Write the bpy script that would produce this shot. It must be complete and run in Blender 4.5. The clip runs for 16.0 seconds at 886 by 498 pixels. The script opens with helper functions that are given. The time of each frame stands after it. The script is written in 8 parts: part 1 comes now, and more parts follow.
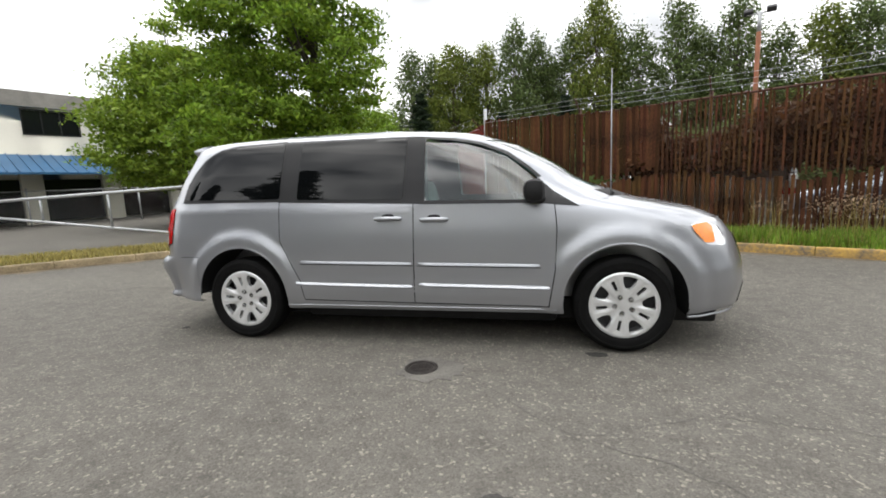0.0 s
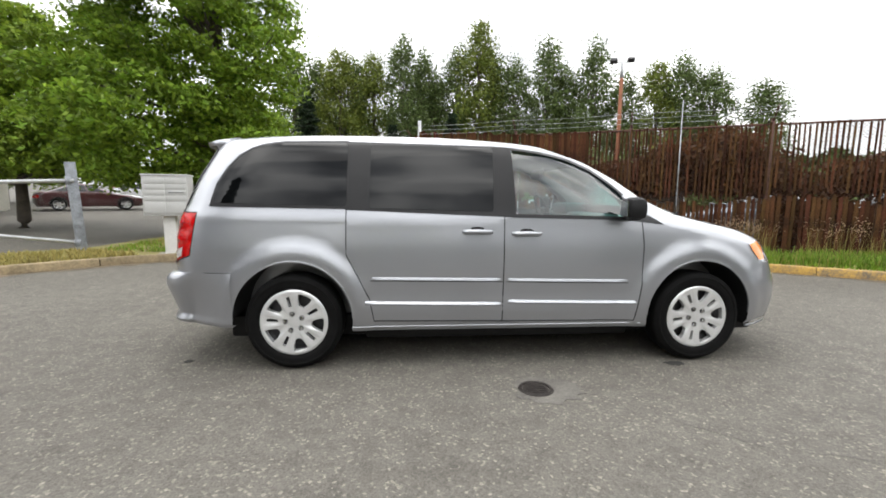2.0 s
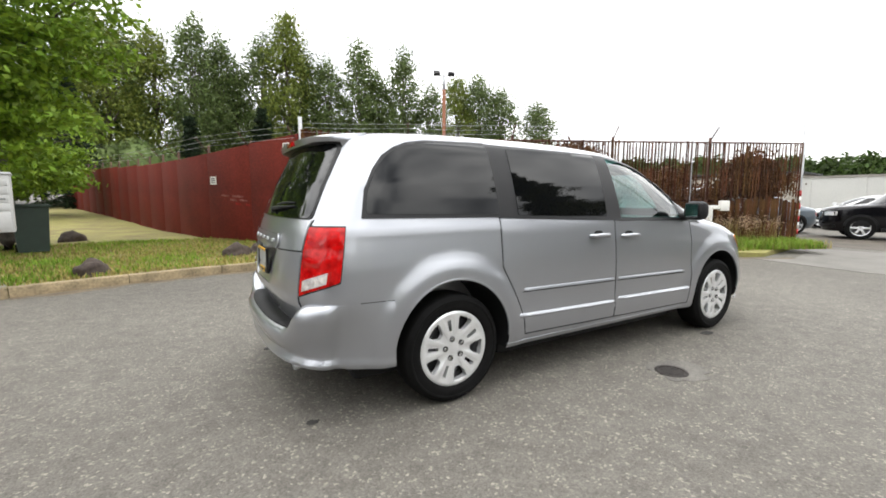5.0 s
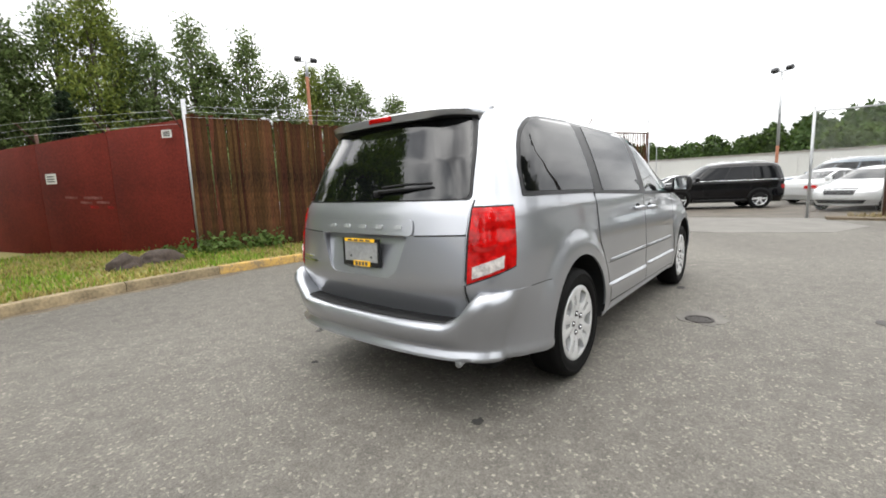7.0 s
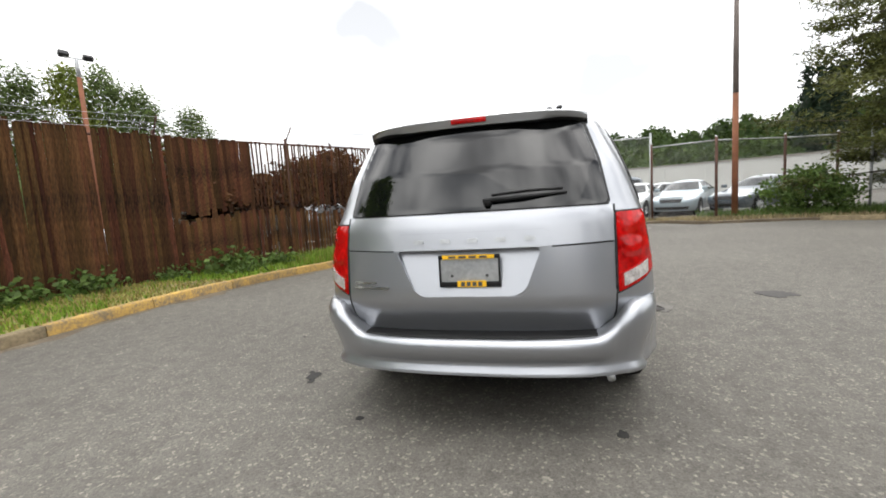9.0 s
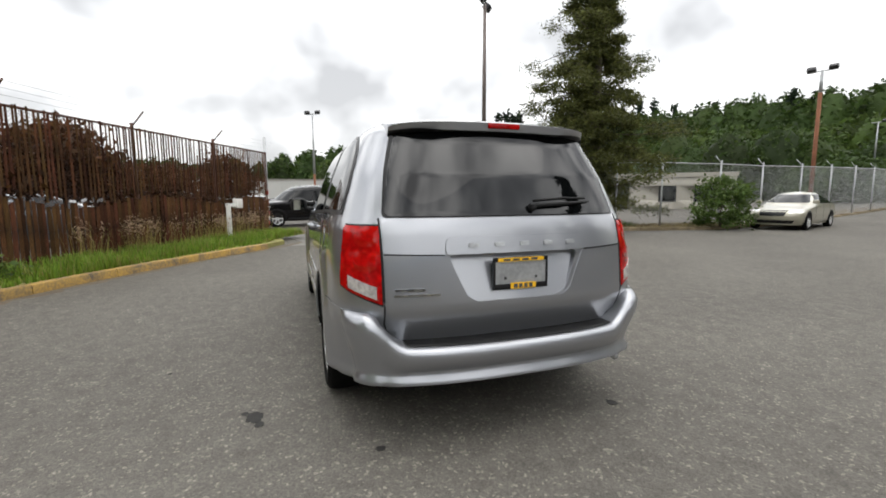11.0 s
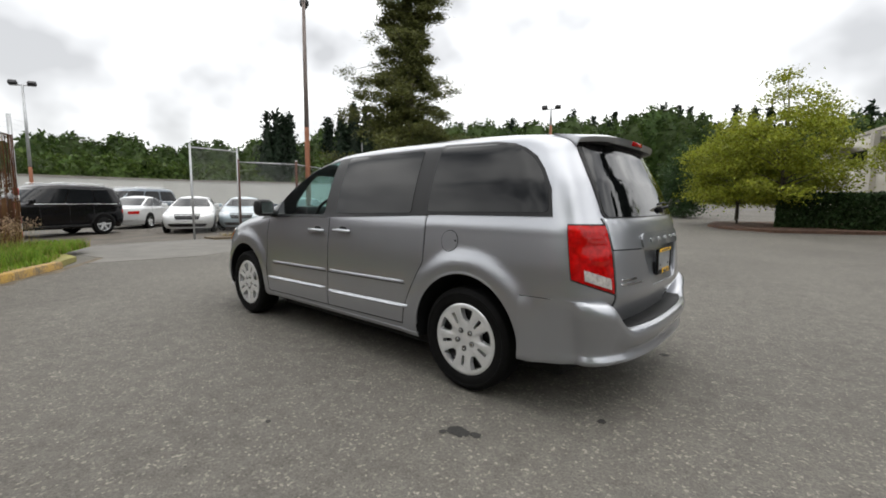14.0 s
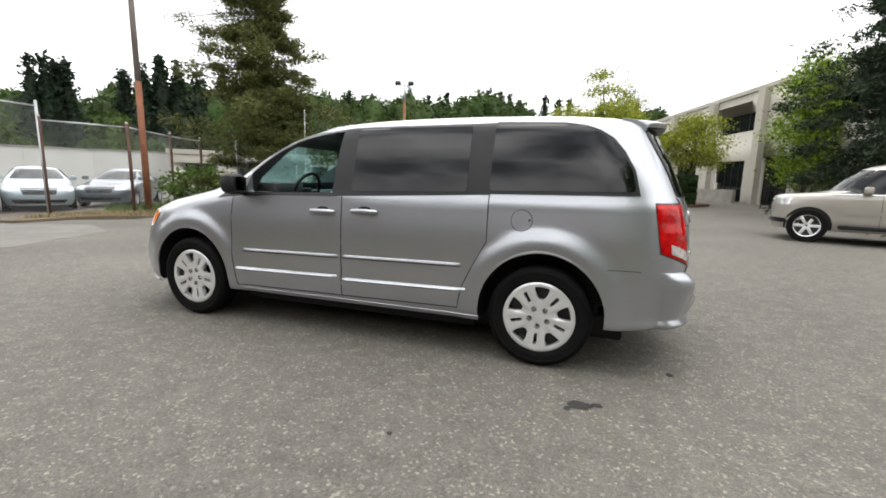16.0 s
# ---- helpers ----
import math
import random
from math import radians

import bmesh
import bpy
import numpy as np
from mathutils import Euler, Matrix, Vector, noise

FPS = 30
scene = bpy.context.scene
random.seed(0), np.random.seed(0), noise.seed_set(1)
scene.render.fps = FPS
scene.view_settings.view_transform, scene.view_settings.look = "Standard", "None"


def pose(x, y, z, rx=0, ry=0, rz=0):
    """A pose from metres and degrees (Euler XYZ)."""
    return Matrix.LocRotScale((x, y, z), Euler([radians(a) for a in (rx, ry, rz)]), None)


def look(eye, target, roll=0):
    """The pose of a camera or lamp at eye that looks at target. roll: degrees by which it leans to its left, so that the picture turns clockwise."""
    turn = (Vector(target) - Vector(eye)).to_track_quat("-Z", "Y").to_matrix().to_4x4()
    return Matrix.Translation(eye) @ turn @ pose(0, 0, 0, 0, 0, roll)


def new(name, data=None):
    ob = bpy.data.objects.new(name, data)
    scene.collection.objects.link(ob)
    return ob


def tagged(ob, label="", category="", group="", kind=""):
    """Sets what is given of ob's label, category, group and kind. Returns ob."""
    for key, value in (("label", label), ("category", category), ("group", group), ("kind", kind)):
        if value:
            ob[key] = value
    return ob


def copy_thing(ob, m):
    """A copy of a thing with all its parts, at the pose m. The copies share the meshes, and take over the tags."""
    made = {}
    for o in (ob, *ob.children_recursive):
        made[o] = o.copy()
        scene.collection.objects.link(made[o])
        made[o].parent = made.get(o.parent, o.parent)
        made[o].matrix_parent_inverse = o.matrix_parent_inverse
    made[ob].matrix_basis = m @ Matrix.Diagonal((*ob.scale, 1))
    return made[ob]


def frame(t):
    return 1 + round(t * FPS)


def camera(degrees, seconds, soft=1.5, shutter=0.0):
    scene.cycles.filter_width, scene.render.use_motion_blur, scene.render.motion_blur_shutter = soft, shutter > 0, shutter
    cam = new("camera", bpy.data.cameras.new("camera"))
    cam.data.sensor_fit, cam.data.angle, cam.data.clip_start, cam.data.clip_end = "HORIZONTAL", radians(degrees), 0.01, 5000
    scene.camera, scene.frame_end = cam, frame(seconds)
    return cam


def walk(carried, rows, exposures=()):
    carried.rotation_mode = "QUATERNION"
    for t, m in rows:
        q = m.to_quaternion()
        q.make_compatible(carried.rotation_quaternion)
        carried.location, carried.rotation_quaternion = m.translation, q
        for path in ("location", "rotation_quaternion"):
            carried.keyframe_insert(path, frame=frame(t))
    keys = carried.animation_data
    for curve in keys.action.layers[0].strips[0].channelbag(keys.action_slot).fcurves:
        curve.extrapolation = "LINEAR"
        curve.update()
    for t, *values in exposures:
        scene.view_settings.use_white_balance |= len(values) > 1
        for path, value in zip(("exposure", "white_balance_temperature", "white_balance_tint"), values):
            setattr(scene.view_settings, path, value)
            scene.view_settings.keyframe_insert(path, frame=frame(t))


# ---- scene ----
cam = camera(91.3, 16.0, 1.8)
PATH = [
    (0, (0.936, -4.156, 1.251), (0.51, -2.223, 0.965), -2.3),
    (0.5, (0.541, -4.176, 1.263), (0.283, -2.213, 0.976), -2.0),
    (1, (0.1, -4.156, 1.271), (-0.174, -2.197, 0.978), -2.8),
    (1.5, (-0.311, -4.145, 1.271), (-0.328, -2.163, 1.008), -3.6),
    (2, (-0.717, -4.078, 1.281), (-0.554, -2.1, 1.035), 0.5),
    (2.5, (-1.116, -4.016, 1.299), (-0.747, -2.066, 1.055), -0.6),
    (3, (-1.532, -3.939, 1.302), (-1.0, -2.023, 1.089), -0.8),
    (3.5, (-1.941, -3.775, 1.307), (-1.297, -1.896, 1.071), -0.4),
    (4, (-2.324, -3.63, 1.298), (-1.494, -1.824, 1.073), -1.9),
    (4.2, (-2.457, -3.554, 1.306), (-1.564, -1.779, 1.086), -0.9),
    (6.3, (-3.787, -2.471, 1.263), (-2.475, -0.982, 1.014), -2.2),
    (6.5, (-3.907, -2.353, 1.249), (-2.503, -0.948, 1.02), -1.9),
    (7, (-4.159, -2.007, 1.245), (-2.631, -0.746, 0.968), -2.3),
    (7.5, (-4.358, -1.643, 1.244), (-2.713, -0.533, 0.993), -1.3),
    (8, (-4.545, -1.267, 1.256), (-2.779, -0.368, 0.984), -2.2),
    (8.2, (-4.588, -1.111, 1.255), (-2.8, -0.261, 0.976), -2.3),
    (10.3, (-4.645, 0.585, 1.254), (-2.686, 0.244, 1.037), -2.5),
    (10.5, (-4.613, 0.718, 1.271), (-2.679, 0.269, 1.028), -0.8),
    (11, (-4.484, 1.099, 1.284), (-2.607, 0.45, 1.045), -0.2),
    (11.5, (-4.415, 1.491, 1.277), (-2.595, 0.704, 1.021), -0.5),
    (12, (-4.277, 1.864, 1.283), (-2.519, 0.944, 1.029), -0.7),
    (12.5, (-4.093, 2.235, 1.289), (-2.43, 1.161, 1.004), -1.6),
    (13, (-3.869, 2.594, 1.283), (-2.342, 1.328, 1.026), -0.1),
    (13.5, (-3.558, 2.884, 1.291), (-2.166, 1.467, 1.055), -0.7),
    (14, (-3.259, 3.156, 1.27), (-1.967, 1.646, 1.053), 0.4),
    (14.5, (-2.921, 3.397, 1.258), (-1.78, 1.781, 0.961), 2.6),
    (15, (-2.565, 3.595, 1.267), (-1.484, 1.939, 0.969), -0.7),
    (15.5, (-2.211, 3.761, 1.269), (-1.378, 1.967, 0.971), 0.4),
    (16, (-1.837, 3.818, 1.27), (-1.197, 1.95, 0.952), 1.2),
]
EXPOSURES = [(0.0, 0.60), (1.5, 0.68), (2.5, 0.96), (4.0, 1.01), (6.5, 0.99), (8.0, 0.95), (10.5, 0.39), (13.0, 0.28), (14.5, 0.37), (15.5, 0.68), (16.0, 0.83)]
walk(cam, [(t, look(eye, target, roll)) for t, eye, target, roll in PATH], EXPOSURES)

# ---- light ----
world = bpy.data.worlds.new("overcast_sky")
scene.world = world
world.use_nodes = True
wn, wl = world.node_tree.nodes, world.node_tree.links
wn.clear()
SUN_EL, SUN_AZ = 78.0, 245.0      # degrees; azimuth from +y towards +x
w_out = wn.new("ShaderNodeOutputWorld")
w_bg = wn.new("ShaderNodeBackground")
w_sky = wn.new("ShaderNodeTexSky")
w_sky.sky_type, w_sky.sun_disc = "NISHITA", False
w_sky.sun_elevation, w_sky.sun_rotation = radians(SUN_EL), radians(SUN_AZ)
w_sky.air_density, w_sky.dust_density = 1.0, 2.0
w_co = wn.new("ShaderNodeTexCoord")
w_sep = wn.new("ShaderNodeSeparateXYZ")
wl.new(w_co.outputs["Generated"], w_sep.inputs[0])
# clouds lie on a flat layer overhead: the direction is divided by its height
w_up = wn.new("ShaderNodeMath"); w_up.operation = "ADD"; w_up.inputs[1].default_value = 1.10
wl.new(w_sep.outputs["Z"], w_up.inputs[0])
w_mx = wn.new("ShaderNodeMath"); w_mx.operation = "MAXIMUM"; w_mx.inputs[1].default_value = 0.05
wl.new(w_up.outputs[0], w_mx.inputs[0])
w_dv = wn.new("ShaderNodeVectorMath"); w_dv.operation = "DIVIDE"
w_cm = wn.new("ShaderNodeCombineXYZ")
for k in range(3):
    wl.new(w_mx.outputs[0], w_cm.inputs[k])
wl.new(w_co.outputs["Generated"], w_dv.inputs[0])
wl.new(w_cm.outputs[0], w_dv.inputs[1])
w_n1 = wn.new("ShaderNodeTexNoise")
w_n1.inputs["Scale"].default_value, w_n1.inputs["Detail"].default_value = 7.5, 3.4
w_n1.inputs["Roughness"].default_value, w_n1.inputs["Distortion"].default_value = 0.43, 0.0
wl.new(w_dv.outputs[0], w_n1.inputs["Vector"])
w_r1 = wn.new("ShaderNodeValToRGB")
w_r1.color_ramp.elements[0].position, w_r1.color_ramp.elements[0].color = 0.31, (0.24, 0.25, 0.27, 1)
w_r1.color_ramp.elements[1].position, w_r1.color_ramp.elements[1].color = 0.68, (1.66, 1.66, 1.65, 1)
e = w_r1.color_ramp.elements.new(0.41); e.color = (0.58, 0.595, 0.62, 1)
e = w_r1.color_ramp.elements.new(0.50); e.color = (1.02, 1.03, 1.04, 1)
wl.new(w_n1.outputs["Fac"], w_r1.inputs[0])
w_cl = wn.new("ShaderNodeMixRGB"); w_cl.blend_type = "MULTIPLY"; w_cl.inputs[0].default_value = 1.0
# haze softens the clouds low in the sky
w_hz = wn.new("ShaderNodeMapRange")
w_hz.inputs["From Min"].default_value, w_hz.inputs["From Max"].default_value = 0.0, 0.7
w_hz.inputs["To Min"].default_value, w_hz.inputs["To Max"].default_value = 0.62, 0.0
wl.new(w_sep.outputs["Z"], w_hz.inputs["Value"])
w_hm = wn.new("ShaderNodeMixRGB")
w_hm.inputs[2].default_value = (1.0, 1.005, 1.01, 1)
wl.new(w_hz.outputs[0], w_hm.inputs[0])
wl.new(w_r1.outputs[0], w_hm.inputs[1])
wl.new(w_hm.outputs[0], w_cl.inputs[1])
# an overcast dome is brighter overhead than at the horizon
w_dome = wn.new("ShaderNodeMapRange")
w_dome.inputs["From Min"].default_value, w_dome.inputs["From Max"].default_value = 0.0, 1.0
w_dome.inputs["To Min"].default_value, w_dome.inputs["To Max"].default_value = 0.50, 1.18
wl.new(w_sep.outputs["Z"], w_dome.inputs["Value"])
w_dm = wn.new("ShaderNodeVectorMath"); w_dm.operation = "SCALE"
wl.new(w_cl.outputs[0], w_dm.inputs[0])
wl.new(w_dome.outputs[0], w_dm.inputs["Scale"])
w_cl.inputs[2].default_value = (17.0, 16.9, 16.7, 1)
w_mix = wn.new("ShaderNodeMixRGB"); w_mix.inputs[0].default_value = 0.9
wl.new(w_sky.outputs[0], w_mix.inputs[1])
wl.new(w_dm.outputs[0], w_mix.inputs[2])
wl.new(w_mix.outputs[0], w_bg.inputs[0])
w_bg.inputs[1].default_value = 0.10
wl.new(w_bg.outputs[0], w_out.inputs[0])

sun_data = bpy.data.lights.new("sun", "SUN")
sun_data.energy, sun_data.angle, sun_data.color = 0.5, radians(70), (1.0, 0.96, 0.9)
sun = new("sun", sun_data)
az = radians(SUN_AZ)
sun_way = Vector((math.sin(az) * math.cos(radians(SUN_EL)), math.cos(az) * math.cos(radians(SUN_EL)), math.sin(radians(SUN_EL))))
sun.matrix_world = look(sun_way * 60, (0, 0, 0))

# ---- materials ----
def rgb(c):
    return (c[0], c[1], c[2], 1.0)


def mat(name, base, rough=0.6, metal=0.0, vary=0.25, scale=6.0, fine=60.0, bump=0.15, dist=0.01, dark=None, coat=0.0, rnd=0.0, spec=0.5, island=0.0, hue=0.0):
    """A surface with colour variation at two sizes, fine relief and roughness that follows it."""
    m = bpy.data.materials.new(name)
    m.use_nodes = True
    n, l = m.node_tree.nodes, m.node_tree.links
    b = n["Principled BSDF"]
    co = n.new("ShaderNodeTexCoord")
    a1 = n.new("ShaderNodeTexNoise")
    a1.inputs["Scale"].default_value, a1.inputs["Detail"].default_value = scale, 5.0
    a2 = n.new("ShaderNodeTexNoise")
    a2.inputs["Scale"].default_value, a2.inputs["Detail"].default_value = fine, 3.0
    l.new(co.outputs["Object"], a1.inputs["Vector"])
    l.new(co.outputs["Object"], a2.inputs["Vector"])
    mixf = n.new("ShaderNodeMath")
    mixf.operation = "MULTIPLY_ADD"
    mixf.inputs[1].default_value = 0.45
    l.new(a2.outputs["Fac"], mixf.inputs[0])
    half = n.new("ShaderNodeMath")
    half.operation = "MULTIPLY"
    half.inputs[1].default_value = 0.55
    l.new(a1.outputs["Fac"], half.inputs[0])
    l.new(half.outputs[0], mixf.inputs[2])
    ramp = n.new("ShaderNodeValToRGB")
    lo = dark if dark else tuple(v * (1 - vary) for v in base)
    hi = tuple(min(1.0, v * (1 + vary * 0.7)) for v in base)
    ramp.color_ramp.elements[0].position, ramp.color_ramp.elements[0].color = 0.36, rgb(lo)
    ramp.color_ramp.elements[1].position, ramp.color_ramp.elements[1].color = 0.64, rgb(hi)
    l.new(mixf.outputs[0], ramp.inputs[0])
    colour = ramp.outputs[0]
    if rnd or island:
        src = n.new("ShaderNodeNewGeometry").outputs["Random Per Island"] if island else n.new("ShaderNodeObjectInfo").outputs["Random"]
        amount = island or rnd
        hs = n.new("ShaderNodeHueSaturation")
        mr = n.new("ShaderNodeMapRange")
        mr.inputs["To Min"].default_value, mr.inputs["To Max"].default_value = 1 - amount, 1 + amount
        l.new(src, mr.inputs["Value"])
        l.new(mr.outputs[0], hs.inputs["Value"])
        if hue:
            mh = n.new("ShaderNodeMapRange")
            wn1 = n.new("ShaderNodeTexWhiteNoise"); wn1.noise_dimensions = "1D"
            l.new(src, wn1.inputs["W"])
            mh.inputs["To Min"].default_value, mh.inputs["To Max"].default_value = 0.5 - hue, 0.5 + hue
            l.new(wn1.outputs["Value"], mh.inputs["Value"])
            l.new(mh.outputs[0], hs.inputs["Hue"])
        l.new(colour, hs.inputs["Color"])
        colour = hs.outputs[0]
    l.new(colour, b.inputs["Base Color"])
    b.inputs["Roughness"].default_value, b.inputs["Metallic"].default_value = rough, metal
    b.inputs["Specular IOR Level"].default_value = spec
    b.inputs["Coat Weight"].default_value = coat
    b.inputs["Coat Roughness"].default_value = 0.04
    if bump:
        bp = n.new("ShaderNodeBump")
        bp.inputs["Strength"].default_value, bp.inputs["Distance"].default_value = bump, dist
        l.new(mixf.outputs[0], bp.inputs["Height"])
        l.new(bp.outputs[0], b.inputs["Normal"])
    return m


def car_paint(name, base, metal=0.55, rough=0.34):
    m = mat(name, base, rough, metal, 0.05, 1.2, 900.0, 0.02, 0.0005, coat=1.0)
    return m


def glass(name, tint, clear, rough=0.02):
    """Window glass: a mirror by angle over a tinted view through."""
    m = bpy.data.materials.new(name)
    m.use_nodes = True
    n, l = m.node_tree.nodes, m.node_tree.links
    n.clear()
    out = n.new("ShaderNodeOutputMaterial")
    tr = n.new("ShaderNodeBsdfTransparent")
    tr.inputs[0].default_value = rgb(tuple(v * clear for v in tint))
    gl = n.new("ShaderNodeBsdfGlossy")
    gl.inputs["Roughness"].default_value = rough
    lw = n.new("ShaderNodeLayerWeight")
    lw.inputs["Blend"].default_value = 0.5
    pw = n.new("ShaderNodeMath"); pw.operation = "POWER"; pw.inputs[1].default_value = 4.0
    l.new(lw.outputs["Facing"], pw.inputs[0])
    fr = n.new("ShaderNodeMapRange")
    fr.inputs["To Min"].default_value = 0.12
    l.new(pw.outputs[0], fr.inputs["Value"])
    mx = n.new("ShaderNodeMixShader")
    l.new(fr.outputs[0], mx.inputs[0])
    l.new(tr.outputs[0], mx.inputs[1])
    l.new(gl.outputs[0], mx.inputs[2])
    l.new(mx.outputs[0], out.inputs[0])
    return m


def leaf_mat(name, base, vary=0.35):
    m = mat(name, base, 0.55, 0, 0.25, 0.7, 9.0, 0.0, island=vary, spec=0.2, hue=0.012)
    b = m.node_tree.nodes["Principled BSDF"]
    b.inputs["Transmission Weight"].default_value = 0.0
    n, l = m.node_tree.nodes, m.node_tree.links
    tl = n.new("ShaderNodeBsdfTranslucent")
    src = b.inputs["Base Color"].links[0].from_socket
    l.new(src, tl.inputs[0])
    mx = n.new("ShaderNodeMixShader")
    mx.inputs[0].default_value = 0.35
    l.new(b.outputs[0], mx.inputs[1])
    l.new(tl.outputs[0], mx.inputs[2])
    l.new(mx.outputs[0], n["Material Output"].inputs[0])
    return m


def asphalt_mat():
    m = bpy.data.materials.new("asphalt")
    m.use_nodes = True
    n, l = m.node_tree.nodes, m.node_tree.links
    b = n["Principled BSDF"]
    co = n.new("ShaderNodeTexCoord")
    big = n.new("ShaderNodeTexNoise"); big.inputs["Scale"].default_value = 0.35; big.inputs["Detail"].default_value = 6
    mid = n.new("ShaderNodeTexNoise"); mid.inputs["Scale"].default_value = 7.0; mid.inputs["Detail"].default_value = 8
    vor = n.new("ShaderNodeTexVoronoi"); vor.inputs["Scale"].default_value = 72.0
    sml = n.new("ShaderNodeTexVoronoi"); sml.inputs["Scale"].default_value = 190.0
    for t in (big, mid, vor, sml):
        l.new(co.outputs["Object"], t.inputs["Vector"])
    r1 = n.new("ShaderNodeValToRGB")
    r1.color_ramp.elements[0].position, r1.color_ramp.elements[0].color = 0.35, (0.089, 0.083, 0.0742, 1)
    r1.color_ramp.elements[1].position, r1.color_ramp.elements[1].color = 0.65, (0.138, 0.130, 0.116, 1)
    ad = n.new("ShaderNodeMixRGB"); ad.inputs[0].default_value = 0.5
    l.new(big.outputs["Fac"], ad.inputs[1]); l.new(mid.outputs["Fac"], ad.inputs[2])
    l.new(ad.outputs[0], r1.inputs[0])
    # aggregate: each cell of stone has its own grey
    r2 = n.new("ShaderNodeValToRGB")
    r2.color_ramp.elements[0].position, r2.color_ramp.elements[0].color = 0.1, (0.78, 0.78, 0.78, 1)
    r2.color_ramp.elements[1].position, r2.color_ramp.elements[1].color = 1.0, (2.15, 2.1, 2.0, 1)
    e = r2.color_ramp.elements.new(0.90); e.color = (1.10, 1.09, 1.06, 1)
    sx = n.new("ShaderNodeSeparateXYZ")
    l.new(vor.outputs["Color"], sx.inputs[0]); l.new(sx.outputs[0], r2.inputs[0])
    r3 = n.new("ShaderNodeValToRGB")
    r3.color_ramp.elements[0].color, r3.color_ramp.elements[1].color = (0.7, 0.7, 0.7, 1), (1.3, 1.3, 1.28, 1)
    sx2 = n.new("ShaderNodeSeparateXYZ")
    l.new(sml.outputs["Color"], sx2.inputs[0]); l.new(sx2.outputs[0], r3.inputs[0])
    m1 = n.new("ShaderNodeMixRGB"); m1.blend_type = "MULTIPLY"; m1.inputs[0].default_value = 0.8
    m2 = n.new("ShaderNodeMixRGB"); m2.blend_type = "MULTIPLY"; m2.inputs[0].default_value = 0.8
    l.new(r1.outputs[0], m1.inputs[1]); l.new(r2.outputs[0], m1.inputs[2])
    l.new(m1.outputs[0], m2.inputs[1]); l.new(r3.outputs[0], m2.inputs[2])
    l.new(m2.outputs[0], b.inputs["Base Color"])
    b.inputs["Roughness"].default_value = 0.78
    b.inputs["Specular IOR Level"].default_value = 0.2
    bp = n.new("ShaderNodeBump"); bp.inputs["Strength"].default_value = 0.35; bp.inputs["Distance"].default_value = 0.006
    l.new(vor.outputs["Distance"], bp.inputs["Height"]); bp.invert = True
    l.new(bp.outputs[0], b.inputs["Normal"])
    return m


M_PAINT = car_paint("silver_paint", (0.355, 0.366, 0.392), 0.80, 0.33)
M_TINT = mat("privacy_glass", (0.003, 0.0034, 0.0038), 0.008, 0, 0.1, 2, 9, 0.0, spec=0.35)
M_REARGLASS = mat("rear_privacy_glass", (0.003, 0.0034, 0.0038), 0.006, 0, 0.1, 2, 9, 0.0, spec=0.62)
M_CLEAR = glass("clear_glass", (0.56, 0.92, 0.86), 0.85)
M_TRIM = mat("black_trim", (0.009, 0.009, 0.010), 0.38, 0, 0.2, 8, 120, 0.05, 0.001, spec=0.3)
M_PLASTIC = mat("black_plastic", (0.010, 0.010, 0.0105), 0.6, 0, 0.25, 9, 240, 0.15, 0.001, spec=0.25)
M_SEAM = mat("seam_shadow", (0.01, 0.01, 0.011), 0.8, 0, 0.1, 9, 60, 0)
M_RUBBER = mat("tyre_rubber", (0.0065, 0.0065, 0.0065), 0.7, 0, 0.3, 14, 160, 0.25, 0.002, spec=0.08)
M_CAP = mat("wheel_silver", (0.78, 0.79, 0.80), 0.25, 0.6, 0.06, 8, 90, 0.03, 0.001)
M_DARKMETAL = mat("dark_metal", (0.03, 0.03, 0.032), 0.5, 0.4, 0.3, 12, 90, 0.1, 0.001)
M_CHROME = mat("chrome", (0.72, 0.73, 0.75), 0.12, 1.0, 0.04, 5, 50, 0)
M_RED = mat("red_lens", (0.44, 0.004, 0.004), 0.1, 0, 0.35, 11, 40, 0.0, dark=(0.20, 0.002, 0.002), spec=0.28)
M_REDDARK = mat("red_lens_dark", (0.38, 0.005, 0.005), 0.1, 0, 0.2, 9, 40, 0.0, coat=0.6)
M_WHITELENS = mat("reverse_lens", (0.46, 0.43, 0.41), 0.10, 0, 0.4, 26, 90, 0.25, 0.003, coat=0.8)
M_HEADLENS = mat("headlamp_lens", (0.80, 0.82, 0.84), 0.08, 0.55, 0.35, 18, 60, 0.2, 0.004, coat=1.0)
M_AMBER = mat("amber_lens", (0.85, 0.24, 0.01), 0.1, 0, 0.15, 14, 60, 0.05, 0.002, coat=0.6)
M_FABRIC = mat("grey_seat_fabric", (0.34, 0.36, 0.35), 0.9, 0, 0.2, 12, 300, 0.2, 0.002)
M_DASH = mat("dash_plastic", (0.06, 0.062, 0.065), 0.7, 0, 0.2, 10, 200, 0.1, 0.001)
M_YELLOWTAG = mat("yellow_card", (0.85, 0.48, 0.01), 0.5, 0, 0.08, 12, 80, 0.0)
M_ASPHALT = asphalt_mat()
M_STAIN = mat("oil_stain", (0.022, 0.021, 0.019), 0.85, 0, 0.5, 12, 70, 0.3, 0.003)
M_PATCH = mat("asphalt_patch", (0.122, 0.114, 0.101), 0.8, 0, 0.4, 5, 80, 0.5, 0.006)
M_CRACK = mat("crack_filler", (0.085, 0.08, 0.072), 0.85, 0, 0.4, 10, 60, 0.2, 0.003)
M_PATCHDARK = mat("dark_patch", (0.045, 0.042, 0.038), 0.8, 0, 0.45, 5, 60, 0.5, 0.006)
